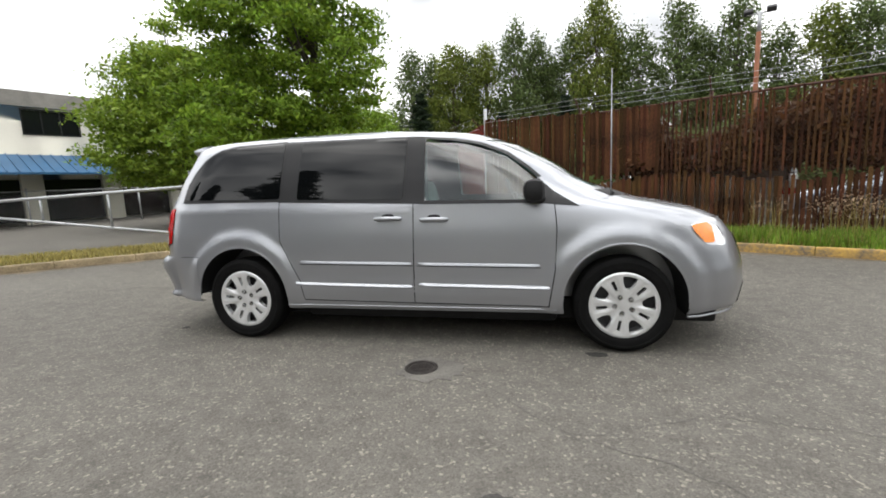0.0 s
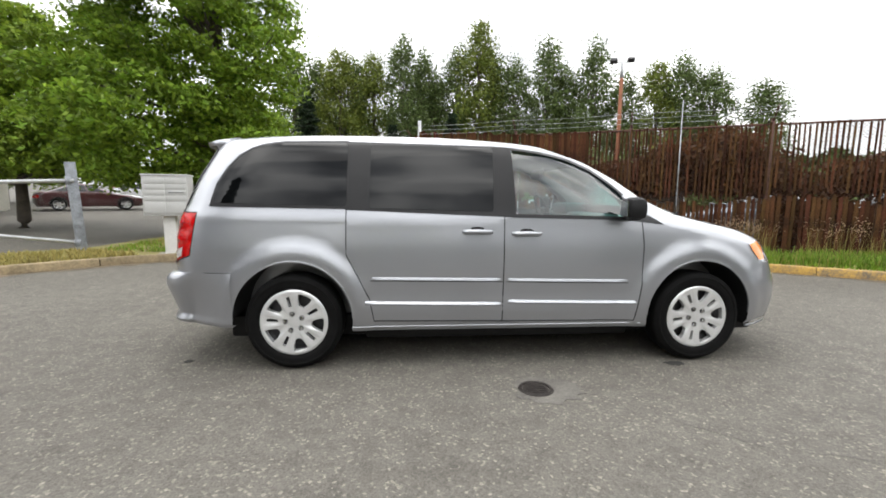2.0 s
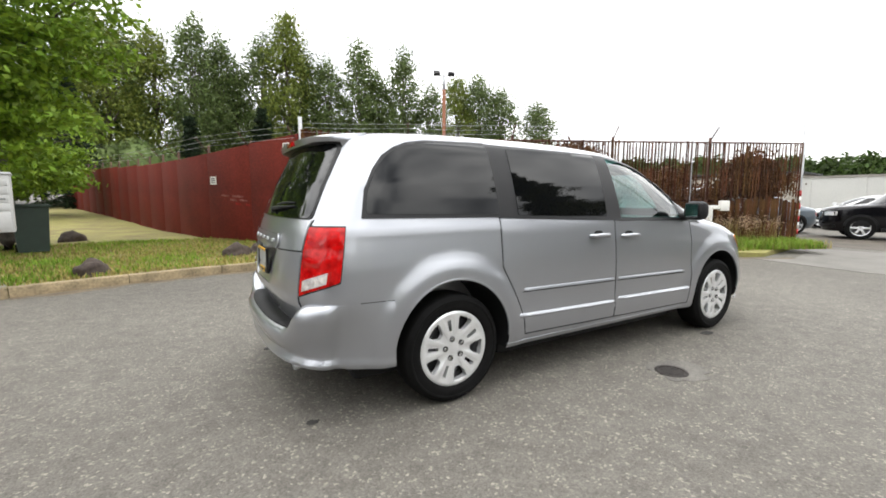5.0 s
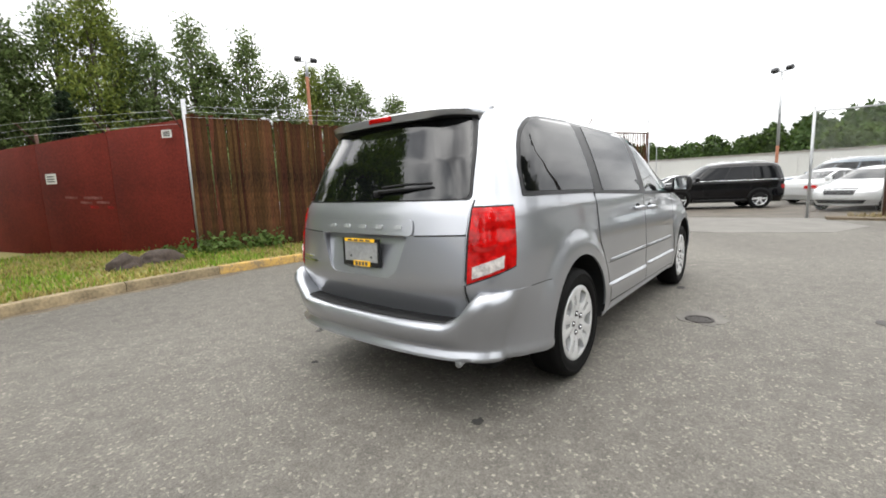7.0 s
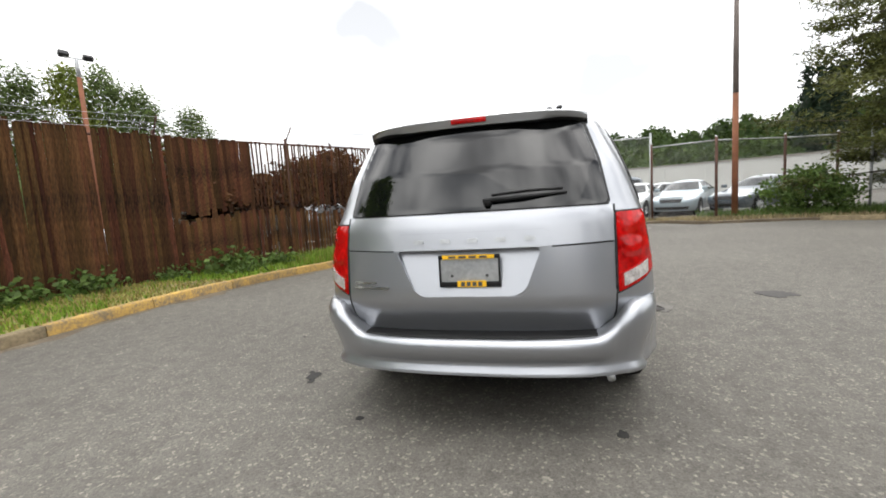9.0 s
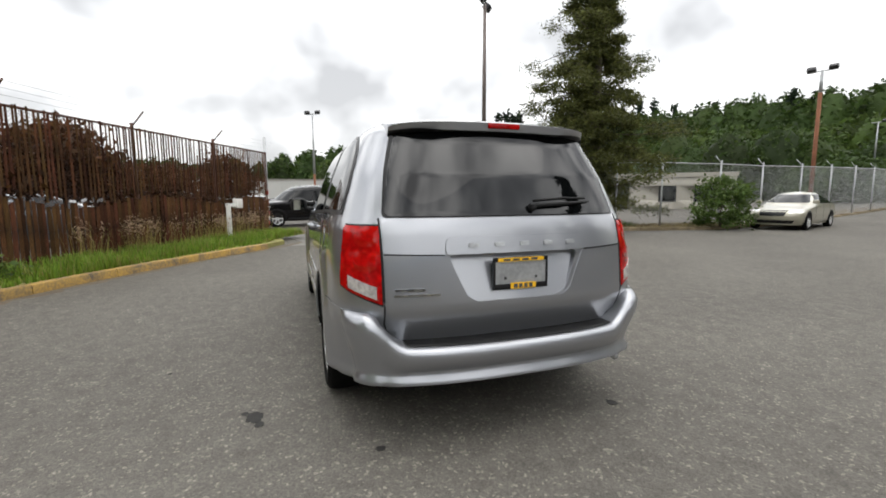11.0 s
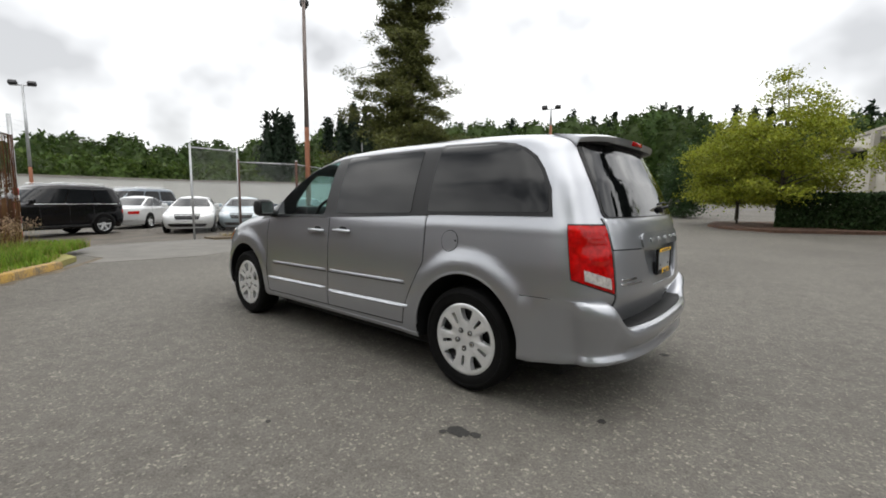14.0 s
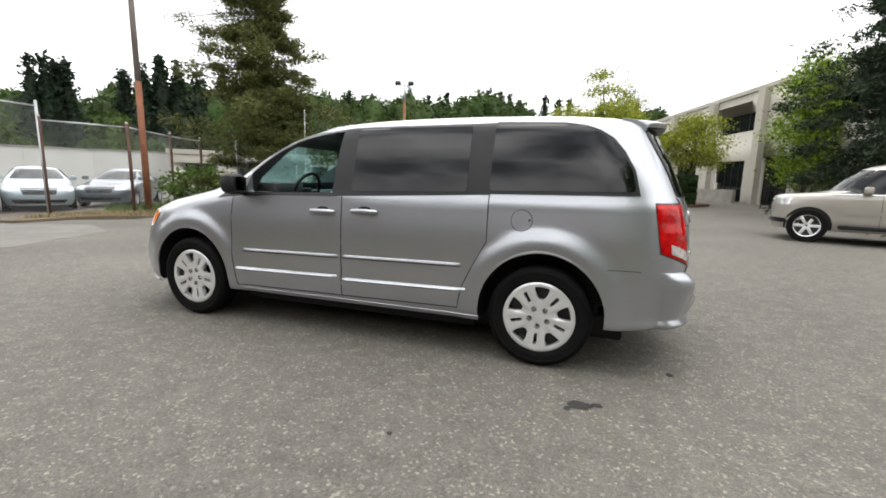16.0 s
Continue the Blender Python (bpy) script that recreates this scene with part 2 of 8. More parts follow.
M_REDSHRUB = leaf_mat("red_brown_leaves", (0.078, 0.036, 0.013), 0.6)
M_IRON = mat("cast_iron", (0.035, 0.03, 0.027), 0.65, 0.5, 0.5, 16, 120, 0.4, 0.003)
M_CONC = mat("concrete", (0.25, 0.235, 0.21), 0.85, 0, 0.3, 2.2, 60, 0.3, 0.006)
M_APRON = mat("worn_concrete", (0.135, 0.128, 0.114), 0.85, 0, 0.3, 1.6, 60, 0.3, 0.006)
M_KERB = mat("yellow_kerb_paint", (0.37, 0.225, 0.045), 0.8, 0, 0.4, 4.0, 30, 0.4, 0.008, dark=(0.12, 0.095, 0.065), rnd=0.2)
M_KERBOLD = mat("worn_kerb", (0.20, 0.155, 0.09), 0.9, 0, 0.45, 4.0, 30, 0.5, 0.008, rnd=0.2)
M_LAWN = mat("lawn_soil", (0.20, 0.19, 0.055), 0.95, 0, 0.4, 1.1, 22, 0.6, 0.03, dark=(0.135, 0.105, 0.05))
M_MULCH = mat("bark_mulch", (0.10, 0.055, 0.036), 0.95, 0, 0.45, 5, 40, 0.7, 0.03)
M_DIRT = mat("dirt", (0.12, 0.092, 0.06), 0.95, 0, 0.4, 2.5, 30, 0.6, 0.03)
M_WETDIRT = mat("damp_gravel", (0.075, 0.062, 0.047), 0.8, 0, 0.5, 1.4, 30, 0.5, 0.01)
M_STRAW = leaf_mat("verge_straw", (0.27, 0.22, 0.12), 0.35)
M_GRASS = leaf_mat("grass_green", (0.17, 0.27, 0.032), 0.4)
M_DRY = leaf_mat("grass_dry", (0.30, 0.255, 0.085), 0.35)
M_SEED = leaf_mat("seed_heads", (0.42, 0.30, 0.20), 0.35)
M_MAPLE = leaf_mat("maple_leaves", (0.165, 0.258, 0.026), 0.52)
M_MAPLE2 = leaf_mat("maple_leaves_light", (0.185, 0.268, 0.030), 0.45)
M_POPLAR = leaf_mat("poplar_leaves", (0.105, 0.145, 0.046), 0.55)
M_POPLAR2 = leaf_mat("poplar_leaves_light", (0.155, 0.19, 0.036), 0.5)
M_NEEDLE = leaf_mat("conifer_needles", (0.088, 0.096, 0.027), 0.6)
M_OLDPOLE = mat("weathered_pole", (0.20, 0.165, 0.15), 0.75, 0.1, 0.3, 1.5, 30, 0.08, 0.002)
M_SPRUCE = leaf_mat("spruce_needles", (0.020, 0.034, 0.016), 0.5)
M_LIME = leaf_mat("lime_leaves", (0.235, 0.262, 0.028), 0.45)
M_WOODS = leaf_mat("woodland_leaves", (0.046, 0.077, 0.018), 0.5)
M_WOODSLIGHT = leaf_mat("light_woodland_leaves", (0.058, 0.092, 0.019), 0.55)
M_WOODSDARK = leaf_mat("dark_woodland_leaves", (0.014, 0.026, 0.013), 0.4)
M_HEDGE = leaf_mat("hedge_leaves", (0.035, 0.065, 0.022), 0.4)
M_SHRUB = leaf_mat("shrub_leaves", (0.085, 0.135, 0.032), 0.45)
M_BARK = mat("bark", (0.085, 0.07, 0.055), 0.9, 0, 0.4, 5, 30, 0.8, 0.02)
M_RUST = mat("rusty_slat", (0.082, 0.036, 0.015), 0.85, 0.0, 0.6, 2.6, 30, 0.4, 0.004, dark=(0.020, 0.011, 0.007), rnd=0.45, spec=0.12, hue=0.02)
M_RUSTPOST = mat("rusty_post", (0.10, 0.05, 0.035), 0.75, 0.3, 0.4, 5, 50, 0.3, 0.003)
M_REDWALL = mat("red_barn_paint", (0.14, 0.019, 0.012), 0.75, 0, 0.35, 0.9, 26, 0.12, 0.004, rnd=0.15, spec=0.2)
M_GALV = mat("galvanised_steel", (0.42, 0.43, 0.44), 0.45, 0.6, 0.2, 6, 50, 0.05, 0.001)
M_GREYPOST = mat("weathered_grey_paint", (0.25, 0.27, 0.295), 0.7, 0.1, 0.35, 7, 50, 0.15, 0.003, dark=(0.13, 0.135, 0.15))
M_WIRE = mat("fence_wire", (0.36, 0.37, 0.37), 0.5, 0.5, 0.2, 6, 50, 0)
M_WHITEPOST = mat("white_paint", (0.70, 0.69, 0.66), 0.6, 0, 0.12, 3, 40, 0.1, 0.003)
M_MAILBOX = mat("grey_enamel", (0.46, 0.46, 0.445), 0.5, 0, 0.08, 3, 60, 0.04, 0.001)
M_CREAM = mat("cream_wall", (0.62, 0.60, 0.52), 0.85, 0, 0.08, 0.4, 20, 0.1, 0.004)
M_BEIGE = mat("beige_concrete_wall", (0.40, 0.375, 0.32), 0.85, 0, 0.1, 0.4, 20, 0.15, 0.004)
M_BLUEROOF = mat("blue_metal_roof", (0.035, 0.12, 0.24), 0.45, 0.2, 0.15, 0.8, 20, 0.05, 0.003)
M_DARKGLASS = mat("dark_window", (0.008, 0.009, 0.010), 0.04, 0, 0.2, 2, 9, 0, spec=0.25)
M_WHITEWALL = mat("white_block_wall", (0.50, 0.50, 0.475), 0.85, 0, 0.12, 0.3, 14, 0.1, 0.004)
M_ROCK = mat("dark_rock", (0.052, 0.037, 0.029), 0.9, 0, 0.45, 4, 26, 0.8, 0.02)
M_WOODPOLE = mat("brown_pole", (0.20, 0.075, 0.035), 0.8, 0, 0.3, 2.5, 30, 0.3, 0.005)
M_BINGREEN = mat("dark_green_bin", (0.012, 0.025, 0.018), 0.55, 0, 0.2, 6, 60, 0.05, 0.002)
M_SIGN = mat("sign_white", (0.72, 0.71, 0.68), 0.5, 0, 0.08, 8, 60, 0)
M_SCRAWL = mat("faded_scrawl_paint", (0.20, 0.085, 0.075), 0.8, 0, 0.6, 9, 60, 0.0, dark=(0.12, 0.03, 0.022), spec=0.1)
M_SCRAWLRED = mat("bright_scrawl_paint", (0.26, 0.016, 0.014), 0.7, 0, 0.5, 9, 60, 0.0, dark=(0.14, 0.014, 0.012), spec=0.1)
M_INK = mat("faded_ink", (0.06, 0.06, 0.06), 0.7, 0, 0.2, 20, 90, 0)
M_BROWNDIRT = mat("dry_hillside", (0.30, 0.20, 0.09), 0.95, 0, 0.3, 0.2, 4, 0.2, 0.03)
P_BLACK = mat("black_paint", (0.004, 0.004, 0.005), 0.12, 0, 0.1, 2, 40, 0.0, spec=0.35)
P_WHITE = car_paint("white_paint_car", (0.55, 0.56, 0.56), 0.0, 0.3)
P_CHAMP = car_paint("champagne_paint", (0.40, 0.38, 0.30), 0.35, 0.35)
P_TAUPE = car_paint("taupe_paint", (0.33, 0.305, 0.27), 0.35, 0.35)
P_BLUE = car_paint("pale_blue_paint", (0.33, 0.40, 0.44), 0.3, 0.35)
P_GREY = car_paint("slate_paint", (0.10, 0.125, 0.15), 0.4, 0.32)
P_MAROON = car_paint("maroon_paint", (0.052, 0.006, 0.010), 0.2, 0.3)
M_REDTAPE = mat("red_tape", (0.38, 0.02, 0.02), 0.5, 0, 0.2, 8, 60, 0.05, 0.001)
P_SILVER = car_paint("light_silver_paint", (0.45, 0.46, 0.47), 0.4, 0.35)
M_MIRROR = mat("mirror", (0.75, 0.77, 0.78), 0.03, 1.0, 0.03, 5, 50, 0)

# ---- building helpers ----
def part(name, bm, material, parent=None, label="", smooth=True, angle=40):
    me = bpy.data.meshes.new(name)
    if smooth:
        for f in bm.faces:
            f.smooth = True
        for e in bm.edges:
            if len(e.link_faces) == 2 and e.calc_face_angle(0) > radians(angle):
                e.smooth = False
    bm.to_mesh(me)
    bm.free()
    me.materials.append(material)
    ob = new(name, me)
    if parent is not None:
        ob.parent = parent
    if label:
        ob["label"] = label
    return ob


def raw(name, verts, faces, material, parent=None, label="", smooth=False):
    me = bpy.data.meshes.new(name)
    me.from_pydata(verts, [], faces)
    me.materials.append(material)
    if smooth:
        me.shade_smooth()
    ob = new(name, me)
    if parent is not None:
        ob.parent = parent
    if label:
        ob["label"] = label
    return ob


def thing(name, m, label, category, group="", kind=""):
    ob = new(name)
    ob.empty_display_size = 0.2
    ob.matrix_basis = m
    return tagged(ob, label, category, group, kind)


def box(bm, x0, x1, y0, y1, z0, z1, bevel=0.0, m=None):
    r = bmesh.ops.create_cube(bm, size=1.0, matrix=Matrix.Translation(((x0 + x1) / 2, (y0 + y1) / 2, (z0 + z1) / 2)) @ Matrix.Diagonal((x1 - x0, y1 - y0, z1 - z0, 1)))
    vs = r["verts"]
    if bevel:
        es = list({e for v in vs for e in v.link_edges})
        g = bmesh.ops.bevel(bm, geom=es, offset=bevel, segments=2, affect="EDGES", profile=0.5)
        vs = list({v for f in g["faces"] for v in f.verts} | {v for v in vs if v.is_valid})
    if m is not None:
        bmesh.ops.transform(bm, matrix=m, verts=[v for v in vs if v.is_valid])
    return vs


def tube(bm, pts, radius, seg=8, caps=True):
    """A round bar along pts; radius is one number or one per point."""
    pts = [Vector(p) for p in pts]
    rad = [radius] * len(pts) if not hasattr(radius, "__len__") else radius
    rings = []
    up = Vector((0, 0, 1))
    for i, p in enumerate(pts):
        d = (pts[min(i + 1, len(pts) - 1)] - pts[max(i - 1, 0)]).normalized()
        side = d.cross(up)
        if side.length < 0.05:
            side = d.cross(Vector((1, 0, 0)))
        side.normalize()
        top = side.cross(d)
        rings.append([bm.verts.new(p + rad[i] * (math.cos(a) * side + math.sin(a) * top)) for a in (2 * math.pi * k / seg for k in range(seg))])
    for a, b in zip(rings, rings[1:]):
        for k in range(seg):
            bm.faces.new((a[k], a[(k + 1) % seg], b[(k + 1) % seg], b[k]))
    if caps:
        bm.faces.new(rings[0][::-1])
        bm.faces.new(rings[-1])
    return bm


def lathe(bm, profile, seg=32, closed=False, m=None):
    """Turns (radius, height) pairs round the y axis."""
    rings = []
    for r, h in profile:
        rings.append([bm.verts.new((r * math.cos(2 * math.pi * k / seg), h, r * math.sin(2 * math.pi * k / seg))) for k in range(seg)])
    pairs = list(zip(rings, rings[1:])) + ([(rings[-1], rings[0])] if closed else [])
    for a, b in pairs:
        for k in range(seg):
            bm.faces.new((a[k], b[k], b[(k + 1) % seg], a[(k + 1) % seg]))
    if not closed:
        for ring in (rings[0], rings[-1]):
            if (ring[0].co - ring[seg // 2].co).length > 1e-4:
                bm.faces.new(ring)
    bmesh.ops.recalc_face_normals(bm, faces=bm.faces)
    if m is not None:
        bmesh.ops.transform(bm, matrix=m, verts=bm.verts)
    return bm


def prism(bm, poly, y0, y1, axis="y"):
    """A flat outline pulled out along an axis."""
    def at(a, b, c):
        return {"y": (a, c, b), "x": (c, a, b), "z": (a, b, c)}[axis]
    lo = [bm.verts.new(at(a, b, y0)) for a, b in poly]
    hi = [bm.verts.new(at(a, b, y1)) for a, b in poly]
    n = len(poly)
    for k in range(n):
        bm.faces.new((lo[k], lo[(k + 1) % n], hi[(k + 1) % n], hi[k]))
    bm.faces.new(lo[::-1])
    bm.faces.new(hi)
    bmesh.ops.recalc_face_normals(bm, faces=bm.faces)
    return bm


def chaikin(poly, rounds=2, keep=0.25):
    for _ in range(rounds):
        out = []
        for a, b in zip(poly, poly[1:] + poly[:1]):
            out += [(a[0] + (b[0] - a[0]) * keep, a[1] + (b[1] - a[1]) * keep), (b[0] - (b[0] - a[0]) * keep, b[1] - (b[1] - a[1]) * keep)]
        poly = out
    return poly


def rounded(poly, r, seg=4):
    """The outline with its corners cut round at r metres."""
    out = []
    n = len(poly)
    for k in range(n):
        p, a, b = Vector(poly[k]), Vector(poly[k - 1]), Vector(poly[(k + 1) % n])
        da, db = (a - p), (b - p)
        rr = min(r, da.length * 0.45, db.length * 0.45)
        s, e = p + da.normalized() * rr, p + db.normalized() * rr
        for i in range(seg + 1):
            t = i / seg
            q = s * (1 - t) ** 2 + p * 2 * t * (1 - t) + e * t * t
            out.append((q.x, q.y))
    return out


def skin(poly, place, off, depth=0.006, step=0.06):
    """A panel with the flat outline poly laid on a curved surface: place(a, b, off) gives its points."""
    bm = bmesh.new()
    bm.faces.new([bm.verts.new((a, b, 0)) for a, b in poly])
    for ax in (0, 1):
        lo, hi = min(p[ax] for p in poly), max(p[ax] for p in poly)
        n = int((hi - lo) / step)
        for k in range(1, n + 1):
            co, no = [0, 0, 0], [0, 0, 0]
            co[ax], no[ax] = lo + (hi - lo) * k / (n + 1), 1
            bmesh.ops.bisect_plane(bm, geom=bm.verts[:] + bm.edges[:] + bm.faces[:], plane_co=co, plane_no=no, dist=1e-5)
    edge = [e for e in bm.edges if len(e.link_faces) == 1]
    low = {}
    for e in edge:
        for v in e.verts:
            if v not in low:
                low[v] = bm.verts.new((v.co.x, v.co.y, -1))
    for e in edge:
        a, b = e.verts
        f = e.link_faces[0]
        order = [l.vert for l in f.loops]
        if order[(order.index(a) + 1) % len(order)] == b:
            a, b = b, a
        bm.faces.new((a, b, low[b], low[a]))
    for v in bm.verts:
        v.co = place(v.co.x, v.co.y, off if v.co.z > -0.5 else off - depth)
    return bm


def outward(bm, centre):
    """Turns the faces so that most look away from centre."""
    bm.normal_update()
    s = sum(f.calc_area() * f.normal.dot(f.calc_center_median() - Vector(centre)) for f in bm.faces)
    if s < 0:
        bmesh.ops.reverse_faces(bm, faces=bm.faces)
    return bm


def smooth_table(xs, ys, x0, x1, width, n=900):
    g = np.linspace(x0, x1, n)
    v = np.interp(g, xs, ys)
    k = max(1, int(width / (x1 - x0) * n))
    pad = np.concatenate([np.full(k, v[0]), v, np.full(k, v[-1])])
    ker = np.ones(k) / k
    s = np.convolve(np.convolve(pad, ker, "same"), ker, "same")[k:-k]
    return lambda q: float(np.interp(q, g, s))

# ---- ground ----
def ground_z(x, y):
    """Nearly level; it climbs gently to the north-west and to the south."""
    z = 0.028 * max(0.0, math.hypot(x, y) - 16) * min(1.0, max(0.0, (y - 6) / 14)) * min(1.0, max(0.0, (6 - x) / 10))
    z += 0.022 * max(0.0, -y - 18)
    d = math.hypot(x, y)
    z = min(z, 3.0)
    if d > 108 and y < 30:
        z += min(14.0, 0.16 * (d - 108)) * min(1.0, max(0.0, (30 - y) / 60))
    return z


def make_ground():
    def axis():
        near = list(np.arange(-40, 40.01, 1.0))
        far = [44, 50, 58, 68, 80, 95, 115, 140, 175, 220, 300, 420, 600, 900, 1400]
        return [-v for v in far[::-1]] + near + far
    xs = axis()
    ys = axis()
    verts = [(x, y, ground_z(x, y)) for y in ys for x in xs]
    n = len(xs)
    faces = [(j * n + i, j * n + i + 1, (j + 1) * n + i + 1, (j + 1) * n + i) for j in range(len(ys) - 1) for i in range(n - 1)]
    g = raw("ground", verts, faces, M_ASPHALT, smooth=True)
    return tagged(g, "worn grey asphalt yard with pale aggregate", "asphalt", kind="structure")


make_ground()

KERB = [(-4.95, 4.42), (-3.8, 4.78), (-2.6, 5.05), (-1.3, 5.18), (0.0, 5.12), (1.2, 4.93), (2.3, 4.58), (3.3, 4.12), (4.4, 3.5), (5.5, 2.83), (6.4, 2.22), (7.1, 1.72)]
KERB_WEST = [(-4.95, 4.42), (-5.75, 4.05), (-6.5, 3.35), (-7.3, 2.65), (-8.3, 1.75), (-10.0, 0.2), (-12.5, -2.2)]
FENCE_A, FENCE_B = Vector((-0.42, 7.72, 0)), Vector((11.15, 1.83, 0))
RED = [(-0.45, 7.78), (-1.35, 9.35), (-2.25, 11.1), (-3.0, 13.4), (-4.4, 18.3), (-5.8, 23.2), (-7.9, 30.0), (-10.0, 37.0)]


def sheet(name, poly, lift, material, label, category, step=0.8, wave=0.0):
    def place(x, y, off):
        return Vector((x, y, ground_z(x, y) + lift + off + wave * noise.noise((x * 0.8, y * 0.8, 3.0))))
    bm = skin(poly, place, 0.0, 0.16, step)
    bm.normal_update()
    if sum(f.normal.z * f.calc_area() for f in bm.faces) < 0:
        bmesh.ops.reverse_faces(bm, faces=bm.faces)
    ob = part(name, bm, material)
    return tagged(ob, label, category, kind="structure")


LAWN = [(x + 0.02, y + 0.10) for x, y in KERB] + [(8.2, 1.35), (10.9, 1.75), (11.1, 2.0), (-0.3, 7.85)] + [(x + 0.25, y) for x, y in RED[1:]] + [(-14.0, 37.5), (-9.5, 20.0), (-7.6, 12.0), (-7.3, 8.0), (-7.4, 5.5), (-8.6, 4.2), (-10.6, 2.3), (-13.2, -0.3), (-12.6, -2.1)] + [(x, y + 0.12) for x, y in KERB_WEST[::-1][1:-1]]
sheet("lawn", LAWN, 0.125, M_LAWN, "patchy green and straw-coloured lawn behind the kerb", "lawn", 0.7, 0.05)
sheet("lot_verge", [(11.4, -2.6), (11.2, -3.9), (10.2, -4.6), (9.9, -7.4), (8.75, -9.2), (8.6, -11.2), (7.9, -14.0), (8.3, -17.0), (9.4, -22.0), (13.2, -36.5), (14.4, -36.2), (10.6, -21.0), (10.2, -12.0), (13.2, -10.0), (12.6, -5.0), (12.2, -2.6)], 0.07, M_DIRT, "dry grass verge along the chain-link fence", "verge", 0.9, 0.04)
sheet("mulch_bed", [(0.0, -21.0), (-2.0, -20.0), (-4.2, -20.7), (-6.9, -21.8), (-7.8, -23.2), (-7.0, -26.0), (-1.0, -26.6), (1.0, -25.2), (0.9, -22.6)], 0.12, M_MULCH, "brown bark mulch planting bed", "planting bed", 0.8, 0.04)
sheet("gate_apron", [(7.6, 1.30), (8.4, 0.85), (11.2, 1.5), (11.9, -2.4), (9.6, -3.3), (8.0, -2.6), (7.3, -0.6)], 0.006, M_APRON, "pale worn concrete apron at the gateway", "concrete apron", 0.7)

sheet("lot_dirt", [(12.1, 1.0), (12.15, -2.2), (12.3, -4.2), (14.5, -6.2), (17.8, -5.4), (18.6, -1.0), (16.6, 3.2), (13.4, 3.4)], 0.004, M_WETDIRT, "dark damp gravel of the car lot", "gravel", 0.9)


def dirt_bank():
    """A dry bare bank that closes the far end of the road."""
    n, k = 40, 12
    along, away = Vector((0.95, 0.31, 0)), Vector((0.31, -0.95, 0))
    mid = Vector((25.3, -84.5, 0))
    verts = []
    for j in range(k + 1):
        for i in range(n + 1):
            u, v = -6.5 + 13 * i / n, 14 * j / k
            p = mid + along * u + away * v
            rise = min(1.0, v / 9.0)
            h = 2.6 * rise * rise * (3 - 2 * rise) * (1 - 0.25 * (u / 6.5) ** 2) + 0.35 * noise.noise((u * 0.25, v * 0.3, 2.0)) * rise
            verts.append((p.x, p.y, ground_z(p.x, p.y) + 0.02 + h))
    faces = [(j * (n + 1) + i, j * (n + 1) + i + 1, (j + 1) * (n + 1) + i + 1, (j + 1) * (n + 1) + i) for j in range(k) for i in range(n)]
    ob = raw("dirt_bank", verts, faces, M_BROWNDIRT, smooth=True)
    ob.data.flip_normals()
    return tagged(ob, "dry brown grass bank at the end of the road", "bank", kind="structure")


dirt_bank()


def litter(name, pts, w, seed):
    """Soil and leaf litter swept against the kerb foot."""
    bm = bmesh.new()
    rows = []
    for i in range(len(pts) - 1):
        a, b = Vector((*pts[i], 0)), Vector((*pts[i + 1], 0))
        d = (b - a).normalized()
        o = Vector((d.y, -d.x, 0))
        m = max(2, int((b - a).length / 0.12))
        for j in range(m):
            p = a.lerp(b, j / m)
            e = w * (0.55 + 0.8 * noise.noise((p.x * 2.3, p.y * 2.3, seed)) + 0.35 * noise.noise((p.x * 9, p.y * 9, seed)))
            rows.append([bm.verts.new(p + Vector((0, 0, 0.012))), bm.verts.new(p + o * max(e, 0.02) + Vector((0, 0, 0.0025)))])
    for p, q in zip(rows, rows[1:]):
        bm.faces.new((p[0], p[1], q[1], q[0]))
    bmesh.ops.recalc_face_normals(bm, faces=bm.faces)
    return tagged(part(name, bm, M_DIRT), "brown soil and leaf litter along the kerb", "soil", kind="structure")


litter("soil_1", KERB + [(7.9, 1.25), (8.6, 0.9)], 0.24, 1)
litter("soil_2", KERB_WEST[::-1], 0.30, 2)

# ---- the minivan: its outline is a stack of rounded plan curves ----
V_Z0, V_Z1 = 0.285, 1.775
van_w = smooth_table([0.285, 0.30, 0.35, 0.45, 0.6, 0.75, 0.9, 1.1, 1.17, 1.22, 1.3, 1.4, 1.5, 1.6, 1.66, 1.70, 1.73, 1.75, 1.775],
                     [0.905, 0.92, 0.932, 0.942, 0.946, 0.942, 0.934, 0.908, 0.889, 0.875, 0.852, 0.819, 0.780, 0.738, 0.705, 0.66, 0.585, 0.47, 0.22], V_Z0, V_Z1, 0.022)
van_xr = smooth_table([0.285, 0.3, 0.45, 0.57, 0.70, 0.728, 0.80, 1.0, 1.14, 1.2, 1.4, 1.58, 1.64, 1.68, 1.70, 1.72, 1.735, 1.75, 1.762, 1.775],
                      [-2.40, -2.41, -2.42, -2.437, -2.505, -2.517, -2.512, -2.492, -2.46, -2.43, -2.35, -2.255, -2.235, -2.19, -2.11, -1.93, -1.70, -1.38, -1.1, -0.9], V_Z0, V_Z1, 0.016)
van_xf = smooth_table([0.285, 0.30, 0.48, 0.6, 0.77, 0.86, 0.94, 0.99, 1.03, 1.08, 1.13, 1.20, 1.27, 1.42, 1.565, 1.685, 1.73, 1.755, 1.775],
                      [2.42, 2.50, 2.53, 2.52, 2.46, 2.41, 2.35, 2.24, 2.13, 1.90, 1.67, 1.49, 1.34, 1.12, 0.86, 0.49, 0.06, -0.35, -0.8], V_Z0, V_Z1, 0.018)
WHEEL_X, WHEEL_Z, ARCH_R, ARCH_Z = 1.539, 0.355, 0.425, 0.378


